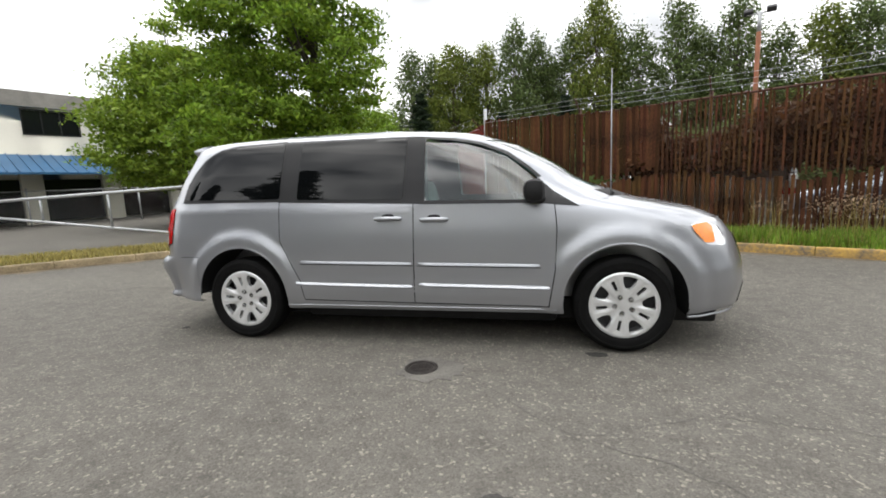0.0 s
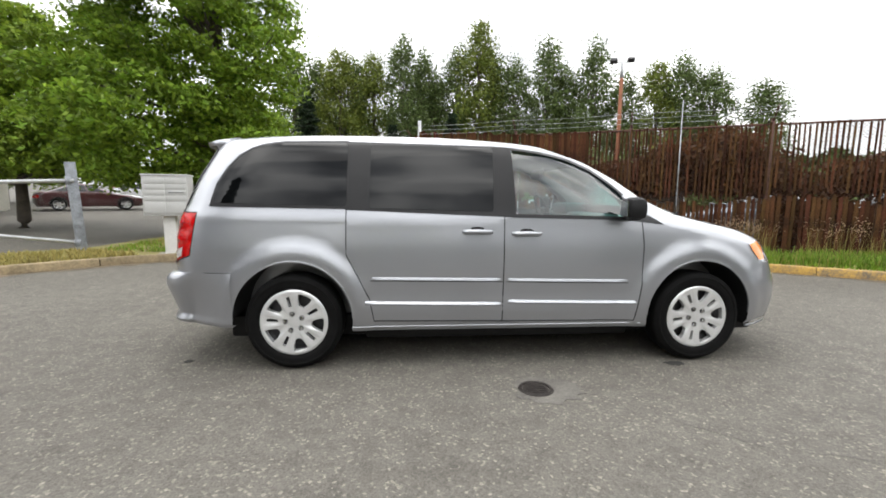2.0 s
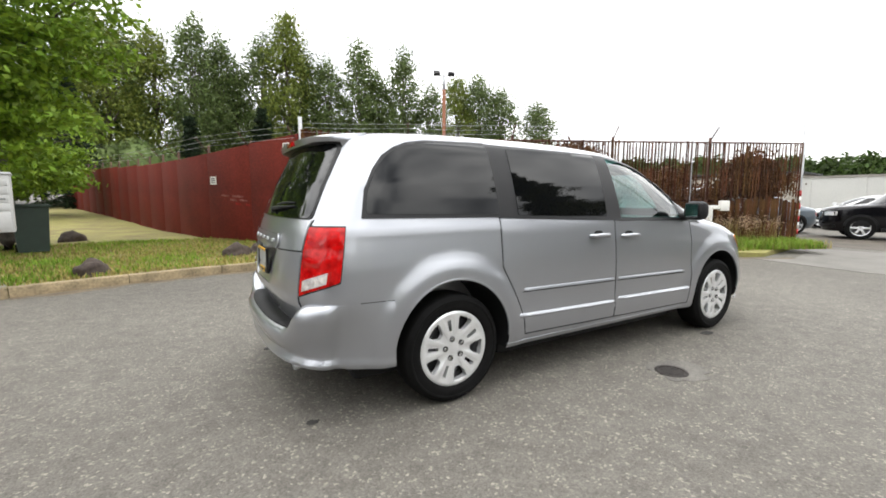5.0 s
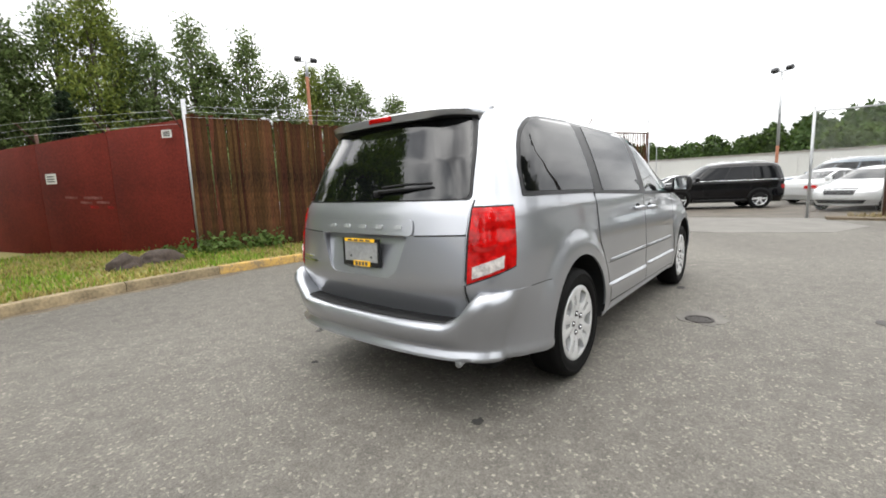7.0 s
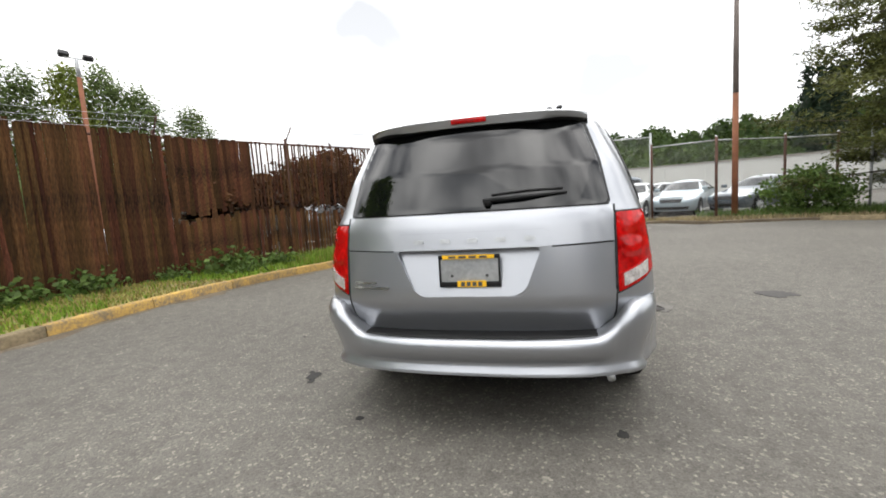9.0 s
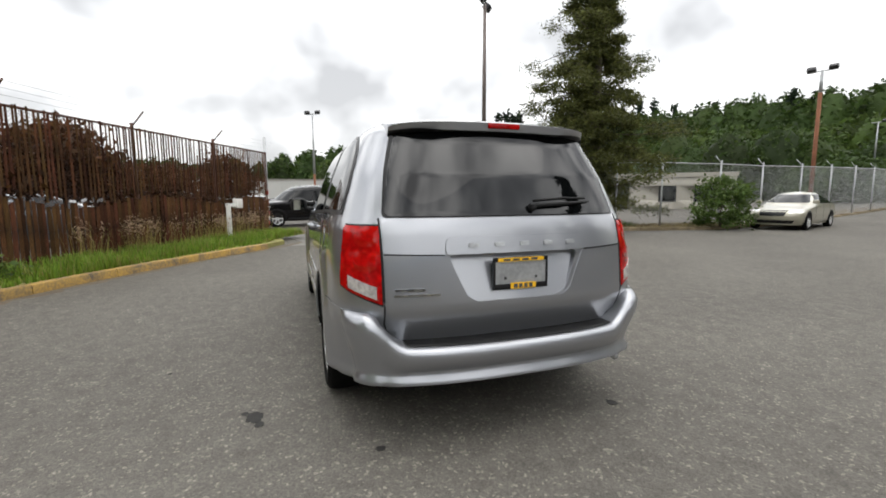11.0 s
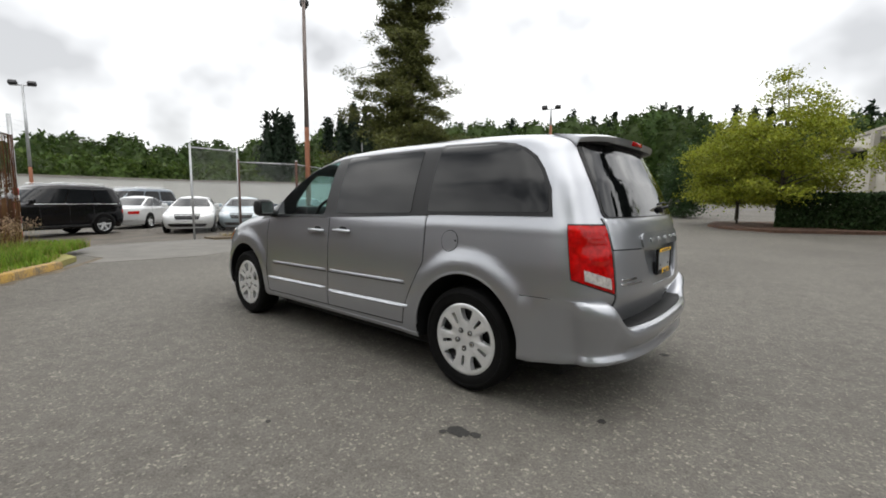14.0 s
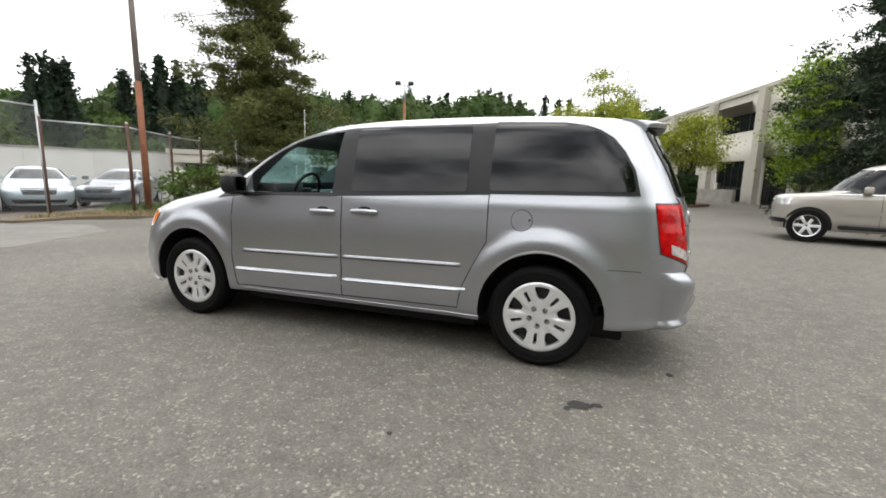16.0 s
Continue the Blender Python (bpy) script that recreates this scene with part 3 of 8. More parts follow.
def van_y(x, z):
    """Half the width of the body at a place along it and a height."""
    xr, xf = van_xr(z), van_xf(z)
    a = min(1.0, max(0.0, (xr + 1.46 - x) / 1.46))
    b = min(1.0, max(0.0, (x - xf + 1.65) / 1.65))
    y = van_w(z) * max(0.0, 1 - a ** 11.5) ** (1 / 2.6) * max(0.0, 1 - b ** 7) ** (1 / 2.2)
    for wx in (-WHEEL_X, WHEEL_X):
        r = math.hypot(x - wx, z - ARCH_Z)
        if r < 0.66 and z < 1.05:
            t = min(1.0, max(0.0, (0.595 - r) / 0.11))
            y += 0.026 * t * t * (3 - 2 * t)
    # the shoulder crease and the crease low on the doors
    y += 0.004 * math.exp(-((z - 1.12) / 0.02) ** 2)
    if -1.05 < x < 1.05:
        y += 0.012 * min(1.0, max(0.0, (0.51 - z) / 0.03)) * min(1.0, (1.05 - abs(x)) / 0.06)
    return y


def van_x(y, z):
    """The rear face: how far back it lies at a place across and a height."""
    xr, w = van_xr(z), van_w(z)
    return xr + 1.46 - 1.46 * max(0.0, 1 - min(1.0, abs(y) / w) ** 2.6) ** (1 / 11.5)


def van_side(s):
    return lambda x, z, off: Vector((x, s * (van_y(x, z) + off), z))


def van_rear(y, z, off):
    return Vector((van_x(y, z) - off, y, z))


def van_body_mesh():
    bm = bmesh.new()
    zs = list(np.arange(0.285, 1.60, 0.0275)) + list(np.arange(1.60, 1.776, 0.0085))
    # stations: closer together round the rear and front corners
    rings = []
    for z in zs:
        xr, xf = van_xr(z), van_xf(z)
        head = [xr + 0.26 * ((k / 14) ** 2.2) for k in range(14)]
        tail = [xf - 0.34 * ((k / 14) ** 2.2) for k in range(14)][::-1]
        lo, hi = xr + 0.26, xf - 0.34
        body = [lo + (hi - lo) * k / 110 for k in range(111)]
        xs = head + body + tail
        ring = [(x, van_y(x, z)) for x in xs]
        rings.append([bm.verts.new((x, y, z)) for x, y in ring] + [bm.verts.new((x, -y, z)) for x, y in ring[::-1][1:-1]])
    for a, b in zip(rings, rings[1:]):
        n = len(a)
        for k in range(n):
            bm.faces.new((a[k], a[(k + 1) % n], b[(k + 1) % n], b[k]))
    bm.faces.new(rings[0][::-1])
    bm.faces.new(rings[-1])
    bmesh.ops.remove_doubles(bm, verts=bm.verts, dist=0.0004)
    bmesh.ops.recalc_face_normals(bm, faces=bm.faces)
    return bm


QUARTER = [(-2.09, 1.215), (-2.06, 1.345), (-2.0, 1.455), (-1.93, 1.54), (-1.85, 1.595), (-1.76, 1.63), (-1.62, 1.652), (-1.155, 1.665), (-1.155, 1.20)]
SLIDER = [(-0.985, 1.652), (-0.07, 1.645), (-0.085, 1.165), (-0.995, 1.188)]
FRONT = [(0.075, 1.632), (0.3, 1.606), (0.5, 1.565), (0.7, 1.483), (0.87, 1.36), (0.945, 1.29), (0.935, 1.128), (0.09, 1.148)]
SAIL = [(0.945, 1.29), (1.06, 1.185), (1.235, 1.075), (0.935, 1.105)]


def cut(ob, cutters):
    """Takes the cutters' solids out of ob's mesh."""
    for bm in cutters:
        me = bpy.data.meshes.new("cutter")
        bmesh.ops.recalc_face_normals(bm, faces=bm.faces)
        bm.to_mesh(me)
        bm.free()
        tool = new("cutter", me)
        md = ob.modifiers.new("cut", "BOOLEAN")
        md.operation, md.solver, md.object = "DIFFERENCE", "EXACT", tool
        bpy.context.view_layer.update()
        done = bpy.data.meshes.new_from_object(ob.evaluated_get(bpy.context.evaluated_depsgraph_get()))
        ob.modifiers.clear()
        old = ob.data
        ob.data = done
        bpy.data.meshes.remove(old)
        bpy.data.objects.remove(tool)
        bpy.data.meshes.remove(me)


COVER = {}


def wheel_cover_mesh():
    """A pressed silver cover: five wide windows near its rim, five narrow slots between them."""
    if "mesh" in COVER:
        return COVER["mesh"]
    bm = bmesh.new()
    rads = [0.012, 0.03, 0.037, 0.045, 0.075, 0.10, 0.12, 0.14, 0.16, 0.18, 0.20, 0.212, 0.222, 0.234, 0.241, 0.243]
    n = 180
    rings = []
    for r in rads:
        ring = []
        for k in range(n):
            a = 2 * math.pi * k / n
            c = math.cos(5 * a)                     # +1 at a window, -1 at a slot
            h = 0.082 + 0.022 * math.sin(min(1.0, r / 0.2) * math.pi / 2) - 0.5 * max(0.0, r - 0.215) ** 1.2
            u = min(1.0, max(0.0, (r - 0.07) / 0.06)) * min(1.0, max(0.0, (0.222 - r) / 0.02))
            h -= 0.013 * u * max(0.0, c - 0.30) ** 0.6
            h -= 0.008 * u * max(0.0, -c - 0.55) ** 0.5
            h += 0.004 * math.exp(-((r - 0.232) / 0.008) ** 2)
            if r < 0.04:
                h += 0.010 * (1 - (r / 0.04) ** 2)
            ring.append(bm.verts.new((r * math.cos(a), h, r * math.sin(a))))
        rings.append(ring)
    for depth in (0.058,):
        rings.append([bm.verts.new((0.243 * math.cos(2 * math.pi * k / n), depth, 0.243 * math.sin(2 * math.pi * k / n))) for k in range(n)])
        rings.append([bm.verts.new((0.012 * math.cos(2 * math.pi * k / n), depth, 0.012 * math.sin(2 * math.pi * k / n))) for k in range(n)])
    for a, b in zip(rings, rings[1:]):
        for k in range(n):
            bm.faces.new((a[k], b[k], b[(k + 1) % n], a[(k + 1) % n]))
    bm.faces.new(rings[0]); bm.faces.new(rings[-1])
    bmesh.ops.recalc_face_normals(bm, faces=bm.faces)
    ob = part("wheel_cover", bm, M_CAP)
    tool = bmesh.new()
    for k in range(5):
        a = 2 * math.pi * k / 5
        for shape, turn in ((rounded([(0.124, -0.018), (0.124, 0.018), (0.165, 0.041), (0.208, 0.052), (0.213, 0.0), (0.208, -0.052), (0.165, -0.041)], 0.012), a), (rounded([(0.116, -0.0105), (0.116, 0.0105), (0.192, 0.0130), (0.192, -0.0130)], 0.004), a + math.pi / 5)):
            pts = [(r * math.cos(turn) - t * math.sin(turn), r * math.sin(turn) + t * math.cos(turn)) for r, t in shape]
            prism(tool, pts, 0.03, 0.14)
    cut(ob, [tool])
    me = ob.data
    me.name = "wheel_cover"
    bpy.data.objects.remove(ob)
    me.set_sharp_from_angle(angle=radians(38))
    COVER["mesh"] = me
    return me


def make_wheel(parent, x, s, spin):
    """A tyre with a silver wheel cover, its face towards s."""
    hub = new("wheel")
    hub.parent = parent
    hub.matrix_basis = Matrix.Translation((x, s * 0.835, WHEEL_Z)) @ (Matrix.Identity(4) if s > 0 else Matrix.Rotation(math.pi, 4, "Z")) @ Matrix.Rotation(-radians(spin), 4, "Y")
    bm = bmesh.new()
    R = 0.352
    lathe(bm, [(0.235, -0.10), (0.29, -0.112), (0.33, -0.105), (0.347, -0.085), (R, -0.05), (R, 0.05), (0.347, 0.085), (0.340, 0.097), (0.318, 0.108), (0.315, 0.113), (0.305, 0.113), (0.302, 0.110), (0.275, 0.112), (0.255, 0.106), (0.240, 0.094)], 64, closed=True)
    part("tyre", bm, M_RUBBER, hub)
    bm = bmesh.new()
    lathe(bm, [(0.03, -0.02), (0.238, -0.02), (0.238, 0.052), (0.20, 0.022), (0.03, 0.03)], 48, closed=True)
    part("steel_wheel", bm, M_DARKMETAL, hub)
    cover = new("wheel_cover", wheel_cover_mesh())
    cover.parent = hub
    for k in range(5):
        a0 = 2 * math.pi * (k + 0.5) / 5
        at = Matrix.Translation((0.064 * math.cos(a0), 0, 0.064 * math.sin(a0)))
        # a raised dark ring paints the shade of the nut's recess
        bm = bmesh.new()
        lathe(bm, [(0.0135, 0.085), (0.015, 0.097), (0.0175, 0.0985), (0.019, 0.094), (0.019, 0.085)], 14, closed=True, m=at)
        cup = part("lug_recess_shade", bm, M_SEAM, hub)
        bm = bmesh.new()
        lathe(bm, [(0.0005, 0.103), (0.008, 0.101), (0.0115, 0.095), (0.0125, 0.085), (0.0005, 0.085)], 12, m=at)
        part("lug_nut", bm, M_CHROME, hub)
    return hub


def build_van():
    van = thing("minivan", Matrix.Translation((0, -0.014, 0)), "silver-grey metallic minivan with dark privacy glass parked on asphalt", "minivan")
    body = part("body", van_body_mesh(), M_PAINT, van, "silver-grey metallic paint", angle=50)
    cutters = []
    for s in (1, -1):
        for wx in (-WHEEL_X, WHEEL_X):
            bm = bmesh.new()
            prof = [(ARCH_R, s * 0.60), (ARCH_R, s * 1.3)]
            lathe(bm, prof, 64, m=Matrix.Translation((wx, 0, ARCH_Z)))
            cutters.append(bm)
            bm = bmesh.new()   # the arch is open downwards
            box(bm, wx - ARCH_R * 0.985, wx + ARCH_R * 0.985, min(s * 0.601, s * 1.3), max(s * 0.601, s * 1.3), 0.05, ARCH_Z - 0.02)
            cutters.append(bm)
    bm = bmesh.new()           # the cabin
    lo = [(-0.95, 0.5), (1.1, 0.5), (1.2, 1.0), (1.0, 1.26), (0.75, 1.45), (0.45, 1.58), (-0.95, 1.60)]
    rows = [[bm.verts.new((x, s * (0.86 if z < 1.1 else 0.86 - (z - 1.1) * 0.37), z)) for x, z in lo] for s in (-1, 1)]
    for k in range(7):
        bm.faces.new((rows[0][k], rows[0][(k + 1) % 7], rows[1][(k + 1) % 7], rows[1][k]))
    bm.faces.new(rows[0]); bm.faces.new(rows[1][::-1])
    cutters.append(bm)
    cutters.append(prism(bmesh.new(), rounded(FRONT, 0.03, 3), -1.2, 1.2))
    cutters.append(prism(bmesh.new(), [(1.05, 1.2), (1.75, 1.22), (0.95, 1.66), (0.50, 1.60), (0.72, 1.44)], -0.60, 0.60))
    bm = bmesh.new()           # open below the rear bumper
    box(bm, -3.0, -1.925, -1.2, 1.2, 0.0, 0.395)
    cutters.append(bm)
    bm = bmesh.new()           # plate recess, deepest at its top so that its floor faces the sky
    shape = rounded([(-0.385, 0.998), (0.385, 0.998), (0.30, 0.79), (0.24, 0.758), (-0.24, 0.758), (-0.30, 0.79)], 0.035, 4)
    inner = [bm.verts.new((-2.435 - 0.075 * (0.998 - z) / 0.24, y * 0.975, z)) for y, z in shape]
    outer = [bm.verts.new((-2.75, y, z)) for y, z in shape]
    for k in range(len(shape)):
        j = (k + 1) % len(shape)
        bm.faces.new((inner[k], inner[j], outer[j], outer[k]))
    bm.faces.new(inner[::-1]); bm.faces.new(outer)
    cutters.append(bm)
    cut(body, cutters)
    me = body.data
    me.materials.clear()
    me.materials.append(M_PAINT); me.materials.append(M_PLASTIC); me.materials.append(M_DASH)
    for p in me.polygons:
        c = p.center
        p.material_index = 0
        for wx in (-WHEEL_X, WHEEL_X):
            if abs(c.y) < 0.93 and abs(c.y) > 0.59 and math.hypot(c.x - wx, c.z - ARCH_Z) < ARCH_R + 0.004 and c.z < 0.83:
                p.material_index = 1
        if c.z < 0.2865 or (c.x < -1.96 and c.z < 0.398 and c.x > -2.6):
            p.material_index = 1
        if -0.97 < c.x < 1.22 and 0.49 < c.z < 1.61 and abs(c.y) < (0.87 if c.z < 1.1 else 0.87 - (c.z - 1.1) * 0.36) and abs(c.y) < van_y(c.x, c.z) - 0.006:
            p.material_index = 2
    # flared lips round the wheels
    for s in (1, -1):
        for wx in (-WHEEL_X, WHEEL_X):
            bm = bmesh.new()
            rows = []
            for k in range(41):
                a = math.pi * (0.005 + 0.99 * k / 40)
                ring = []
                for r, off in ((ARCH_R - 0.004, -0.010), (ARCH_R - 0.004, 0.001), (ARCH_R + 0.003, 0.003), (ARCH_R + 0.010, 0.0005)):
                    x, z = wx + r * math.cos(a), ARCH_Z + r * math.sin(a)
                    ring.append(bm.verts.new((x, s * (van_y(x, max(z, 0.286)) + off), z)))
                rows.append(ring)
            for p, q in zip(rows, rows[1:]):
                for i in range(3):
                    bm.faces.new((p[i], p[i + 1], q[i + 1], q[i]))
            bmesh.ops.recalc_face_normals(bm, faces=bm.faces)
            part("wheel_arch_lip", outward(bm, (wx, 0, WHEEL_Z + 0.3)), M_PAINT, van)
            make_wheel(van, wx, s, {(1, -1): 95, (-1, -1): 114, (1, 1): 80, (-1, 1): 101}[(s, -1 if wx < 0 else 1)])
    for s in (1, -1):
        P = van_side(s)

        def ledge(x0, x1, z0, z1, profile):
            """A long moulding from (x0, z0) to (x1, z1): profile gives height and reach from top to bottom."""
            bm = bmesh.new()
            rows = []
            for k in range(25):
                t = k / 24
                end = 1.0 if 0 < k < 24 else 0.1
                rows.append([bm.verts.new(P(x0 + (x1 - x0) * t, z0 + (z1 - z0) * t + h, max(0.0, r * end))) for h, r in profile])
            for p, q in zip(rows, rows[1:]):
                for i in range(len(profile) - 1):
                    bm.faces.new((p[i], p[i + 1], q[i + 1], q[i]))
            bmesh.ops.recalc_face_normals(bm, faces=bm.faces)
            return outward(bm, (0, 0, 0.8))

        def panel(name, poly, off, material, parent=van, label="", depth=0.006, step=0.06):
            return part(name, outward(skin(poly, P, off, depth, step), (0, 0, 0.8)), material, parent, label, angle=60)

        # glass and black pillars; the band leaves the front window open
        panel("window_surround", [(-1.165, 1.675), (-0.03, 1.657), (0.075, 1.65), (0.09, 1.122), (-0.03, 1.13), (-1.165, 1.172)], 0.007, M_TRIM, label="black pillar trim", step=0.03)
        frame_pts = [(0.05, 1.652), (0.3, 1.628), (0.51, 1.587), (0.72, 1.502), (0.885, 1.378), (0.97, 1.30)]
        inner = [(0.075, 1.632), (0.3, 1.606), (0.5, 1.565), (0.7, 1.483), (0.87, 1.36), (0.945, 1.29)]
        panel("window_frame", frame_pts + inner[::-1], 0.0075, M_TRIM, step=0.03)
        panel("belt_moulding", [(0.06, 1.15), (0.945, 1.132), (0.945, 1.106), (0.06, 1.122)], 0.006, M_TRIM)
        panel("sail_panel", SAIL, 0.005, M_TRIM, label="black mirror sail panel")
        panel("quarter_surround", [(-2.115, 1.19), (-2.078, 1.35), (-2.012, 1.468), (-1.94, 1.556), (-1.855, 1.612), (-1.762, 1.648), (-1.62, 1.67), (-1.16, 1.684), (-1.16, 1.178)], 0.0062, M_TRIM, step=0.03)
        panel("quarter_window", rounded(QUARTER, 0.03), 0.0095, M_TINT, step=0.03, label="dark privacy glass")
        panel("sliding_door_window", rounded(SLIDER, 0.025), 0.0105, M_TINT, step=0.03, label="dark privacy glass")
        if s < 0:     # the driver's window is rolled down
            panel("front_door_window", rounded(FRONT, 0.02), -0.008, M_CLEAR, label="clear greenish glass", depth=0.003)
        # door skins a hair proud of the body, dark seams between them
        front_door = panel("front_door", rounded([(0.007, 1.119), (1.052, 1.098), (1.068, 0.92), (1.055, 0.62), (1.008, 0.345), (-0.004, 0.355)], 0.02), 0.003, M_PAINT)
        slide_door = panel("sliding_door", rounded([(-1.150, 1.170), (-0.007, 1.121), (-0.018, 0.355), (-0.955, 0.37), (-0.985, 0.52), (-1.07, 0.70), (-1.15, 0.85)], 0.02), 0.003, M_PAINT)
        lines = [[(-1.158, 1.68), (-1.158, 1.18), (-1.158, 0.85), (-1.077, 0.695), (-0.992, 0.52), (-0.961, 0.36)], [(0.0, 1.15), (-0.011, 0.345)], [(1.06, 1.1), (1.076, 0.92), (1.063, 0.62), (1.015, 0.34)], [(-0.961, 0.362), (-0.011, 0.35), (1.015, 0.34)], [(-1.955, 0.722), (-2.05, 0.722), (-2.15, 0.722)]]
        for ln in lines:
            dense = []
            for a, b in zip(ln, ln[1:]):
                n = max(2, int(math.hypot(b[0] - a[0], b[1] - a[1]) / 0.04))
                dense += [(a[0] + (b[0] - a[0]) * k / n, a[1] + (b[1] - a[1]) * k / n) for k in range(n)]
            dense.append(ln[-1])
            part("panel_seam", tube(bmesh.new(), [P(x, z, -0.0015) for x, z in dense], 0.0028 if ln[0][0] < -1.9 else 0.0045, 6), M_SEAM, van)
        for x0, x1, dr, z0, z1 in ((-0.985, -0.02, slide_door, 0.678, 0.664), (0.02, 0.958, front_door, 0.663, 0.648)):
            bm = ledge(x0, x1, z0, z1, ((0.011, 0.0), (0.010, 0.008), (0.006, 0.011), (-0.010, 0.013), (-0.013, 0.0)))
            part("rub_strip", bm, M_PAINT, dr, "body-coloured rub strip")
            bm = skin([(x0, z0 - 0.0135), (x1, z1 - 0.0135), (x1, z1 - 0.019), (x0, z0 - 0.019)], P, 0.0055, 0.006)
            part("strip_gap", outward(bm, (0, 0, 0.8)), M_SEAM, dr)
            bm = ledge(x0 - (0.04 if x0 < -0.5 else 0), x1 + (0.07 if x1 > 0.5 else 0), 0.499, 0.483, ((0.014, 0.003), (0.012, 0.009), (0.006, 0.013), (-0.006, 0.015), (-0.016, 0.004)))
            part("lower_moulding", bm, M_PAINT, dr, "bright lower door moulding")
        # handles: a bar over a cup whose shade is a flat dark patch
        for hx, hz, dr in ((0.165, 1.005, front_door), (-0.205, 1.018, slide_door)):
            handle = part("door_handle", outward(tube(bmesh.new(), [P(hx - 0.105, hz, 0.008), P(hx - 0.085, hz, 0.035), P(hx, hz + 0.003, 0.043), P(hx + 0.085, hz, 0.035), P(hx + 0.105, hz, 0.008)], [0.013, 0.017, 0.018, 0.017, 0.013], 10), (hx, 0, hz)), M_PAINT, dr)
            part("handle_cup", outward(skin(chaikin([(hx - 0.05, hz + 0.036), (hx + 0.05, hz + 0.036), (hx + 0.05, hz - 0.005), (hx - 0.05, hz - 0.005)]), P, 0.006, 0.004, 0.02), (0, 0, 0.8)), M_SEAM, dr)
        # sill
        part("sill", outward(tube(bmesh.new(), [P(-1.12 + 2.19 * k / 20, 0.316, -0.003) for k in range(21)], 0.007, 8), (0, 0, 0.31)), M_PAINT, van)
        # door mirror
        mirror = part("door_mirror", outward(box_round((0.845, s * 0.95, 1.115), (0.99, s * 1.135, 1.28), 0.055), (0.9, s * 1.06, 1.2)), M_PLASTIC, van, "black door mirror housing")
        part("mirror_foot", tube(bmesh.new(), [(0.97, s * 0.86, 1.13), (0.95, s * 0.93, 1.14), (0.93, s * 1.0, 1.15)], [0.04, 0.035, 0.03], 8), M_PLASTIC, van)
        bm = bmesh.new()
        box(bm, 0.841, 0.844, s * 1.043 - 0.055, s * 1.043 + 0.055, 1.14, 1.255)
        part("mirror_glass", bm, M_MIRROR, mirror)
        # rear lamp cluster wrapping the corner
        lamp = tail_lamp(van, s)
        # front lamp: amber corner and clear lens
        hl = part("headlamp", outward(skin(rounded([(1.965, 0.925), (2.10, 0.945), (2.19, 0.905), (2.235, 0.80), (2.225, 0.765), (2.07, 0.785)], 0.02), P, 0.004, 0.02, 0.03), (1.5, 0, 0.8)), M_HEADLENS, van, "headlamp with clear lens")
        part("turn_signal", outward(skin(rounded([(1.975, 0.918), (2.095, 0.937), (2.135, 0.90), (2.14, 0.795), (2.07, 0.795), (2.0, 0.87)], 0.02), P, 0.008, 0.004, 0.03), (1.5, 0, 0.8)), M_AMBER, hl, "amber corner lens")
    # fuel door on the driver's side
    ring = [(-1.392 + 0.073 * math.cos(2 * math.pi * k / 28), 1.008 + 0.073 * math.sin(2 * math.pi * k / 28)) for k in range(28)]
    part("fuel_door_gap", outward(skin(ring, van_side(1), 0.002, 0.003, 0.03), (0, 0, 0.8)), M_SEAM, van)
    ring = [(-1.392 + 0.069 * math.cos(2 * math.pi * k / 28), 1.008 + 0.069 * math.sin(2 * math.pi * k / 28)) for k in range(28)]
    fd = part("fuel_door", outward(skin(ring, van_side(1), 0.004, 0.003, 0.03), (0, 0, 0.8)), M_PAINT, van)
    part("keyhole", lathe(bmesh.new(), [(0.0005, 0.004), (0.007, 0.003), (0.008, 0), (0.0005, 0)], 12, m=Matrix.Translation((-1.445, van_y(-1.445, 1.01) + 0.004, 1.012))), M_SEAM, fd)
    bm = bmesh.new()
    box(bm, -1.05, 1.08, -0.75, 0.75, 0.162, 0.30, 0.03)
    box(bm, -2.1, 2.25, -0.64, 0.64, 0.155, 0.33, 0.03)
    part("underbody", bm, M_PLASTIC, van)
    build_tail(van)
    build_front(van)
    build_cabin(van)
    return van


def box_round(lo, hi, r):
    bm = bmesh.new()
    box(bm, lo[0], hi[0], min(lo[1], hi[1]), max(lo[1], hi[1]), lo[2], hi[2], r)
    return bm


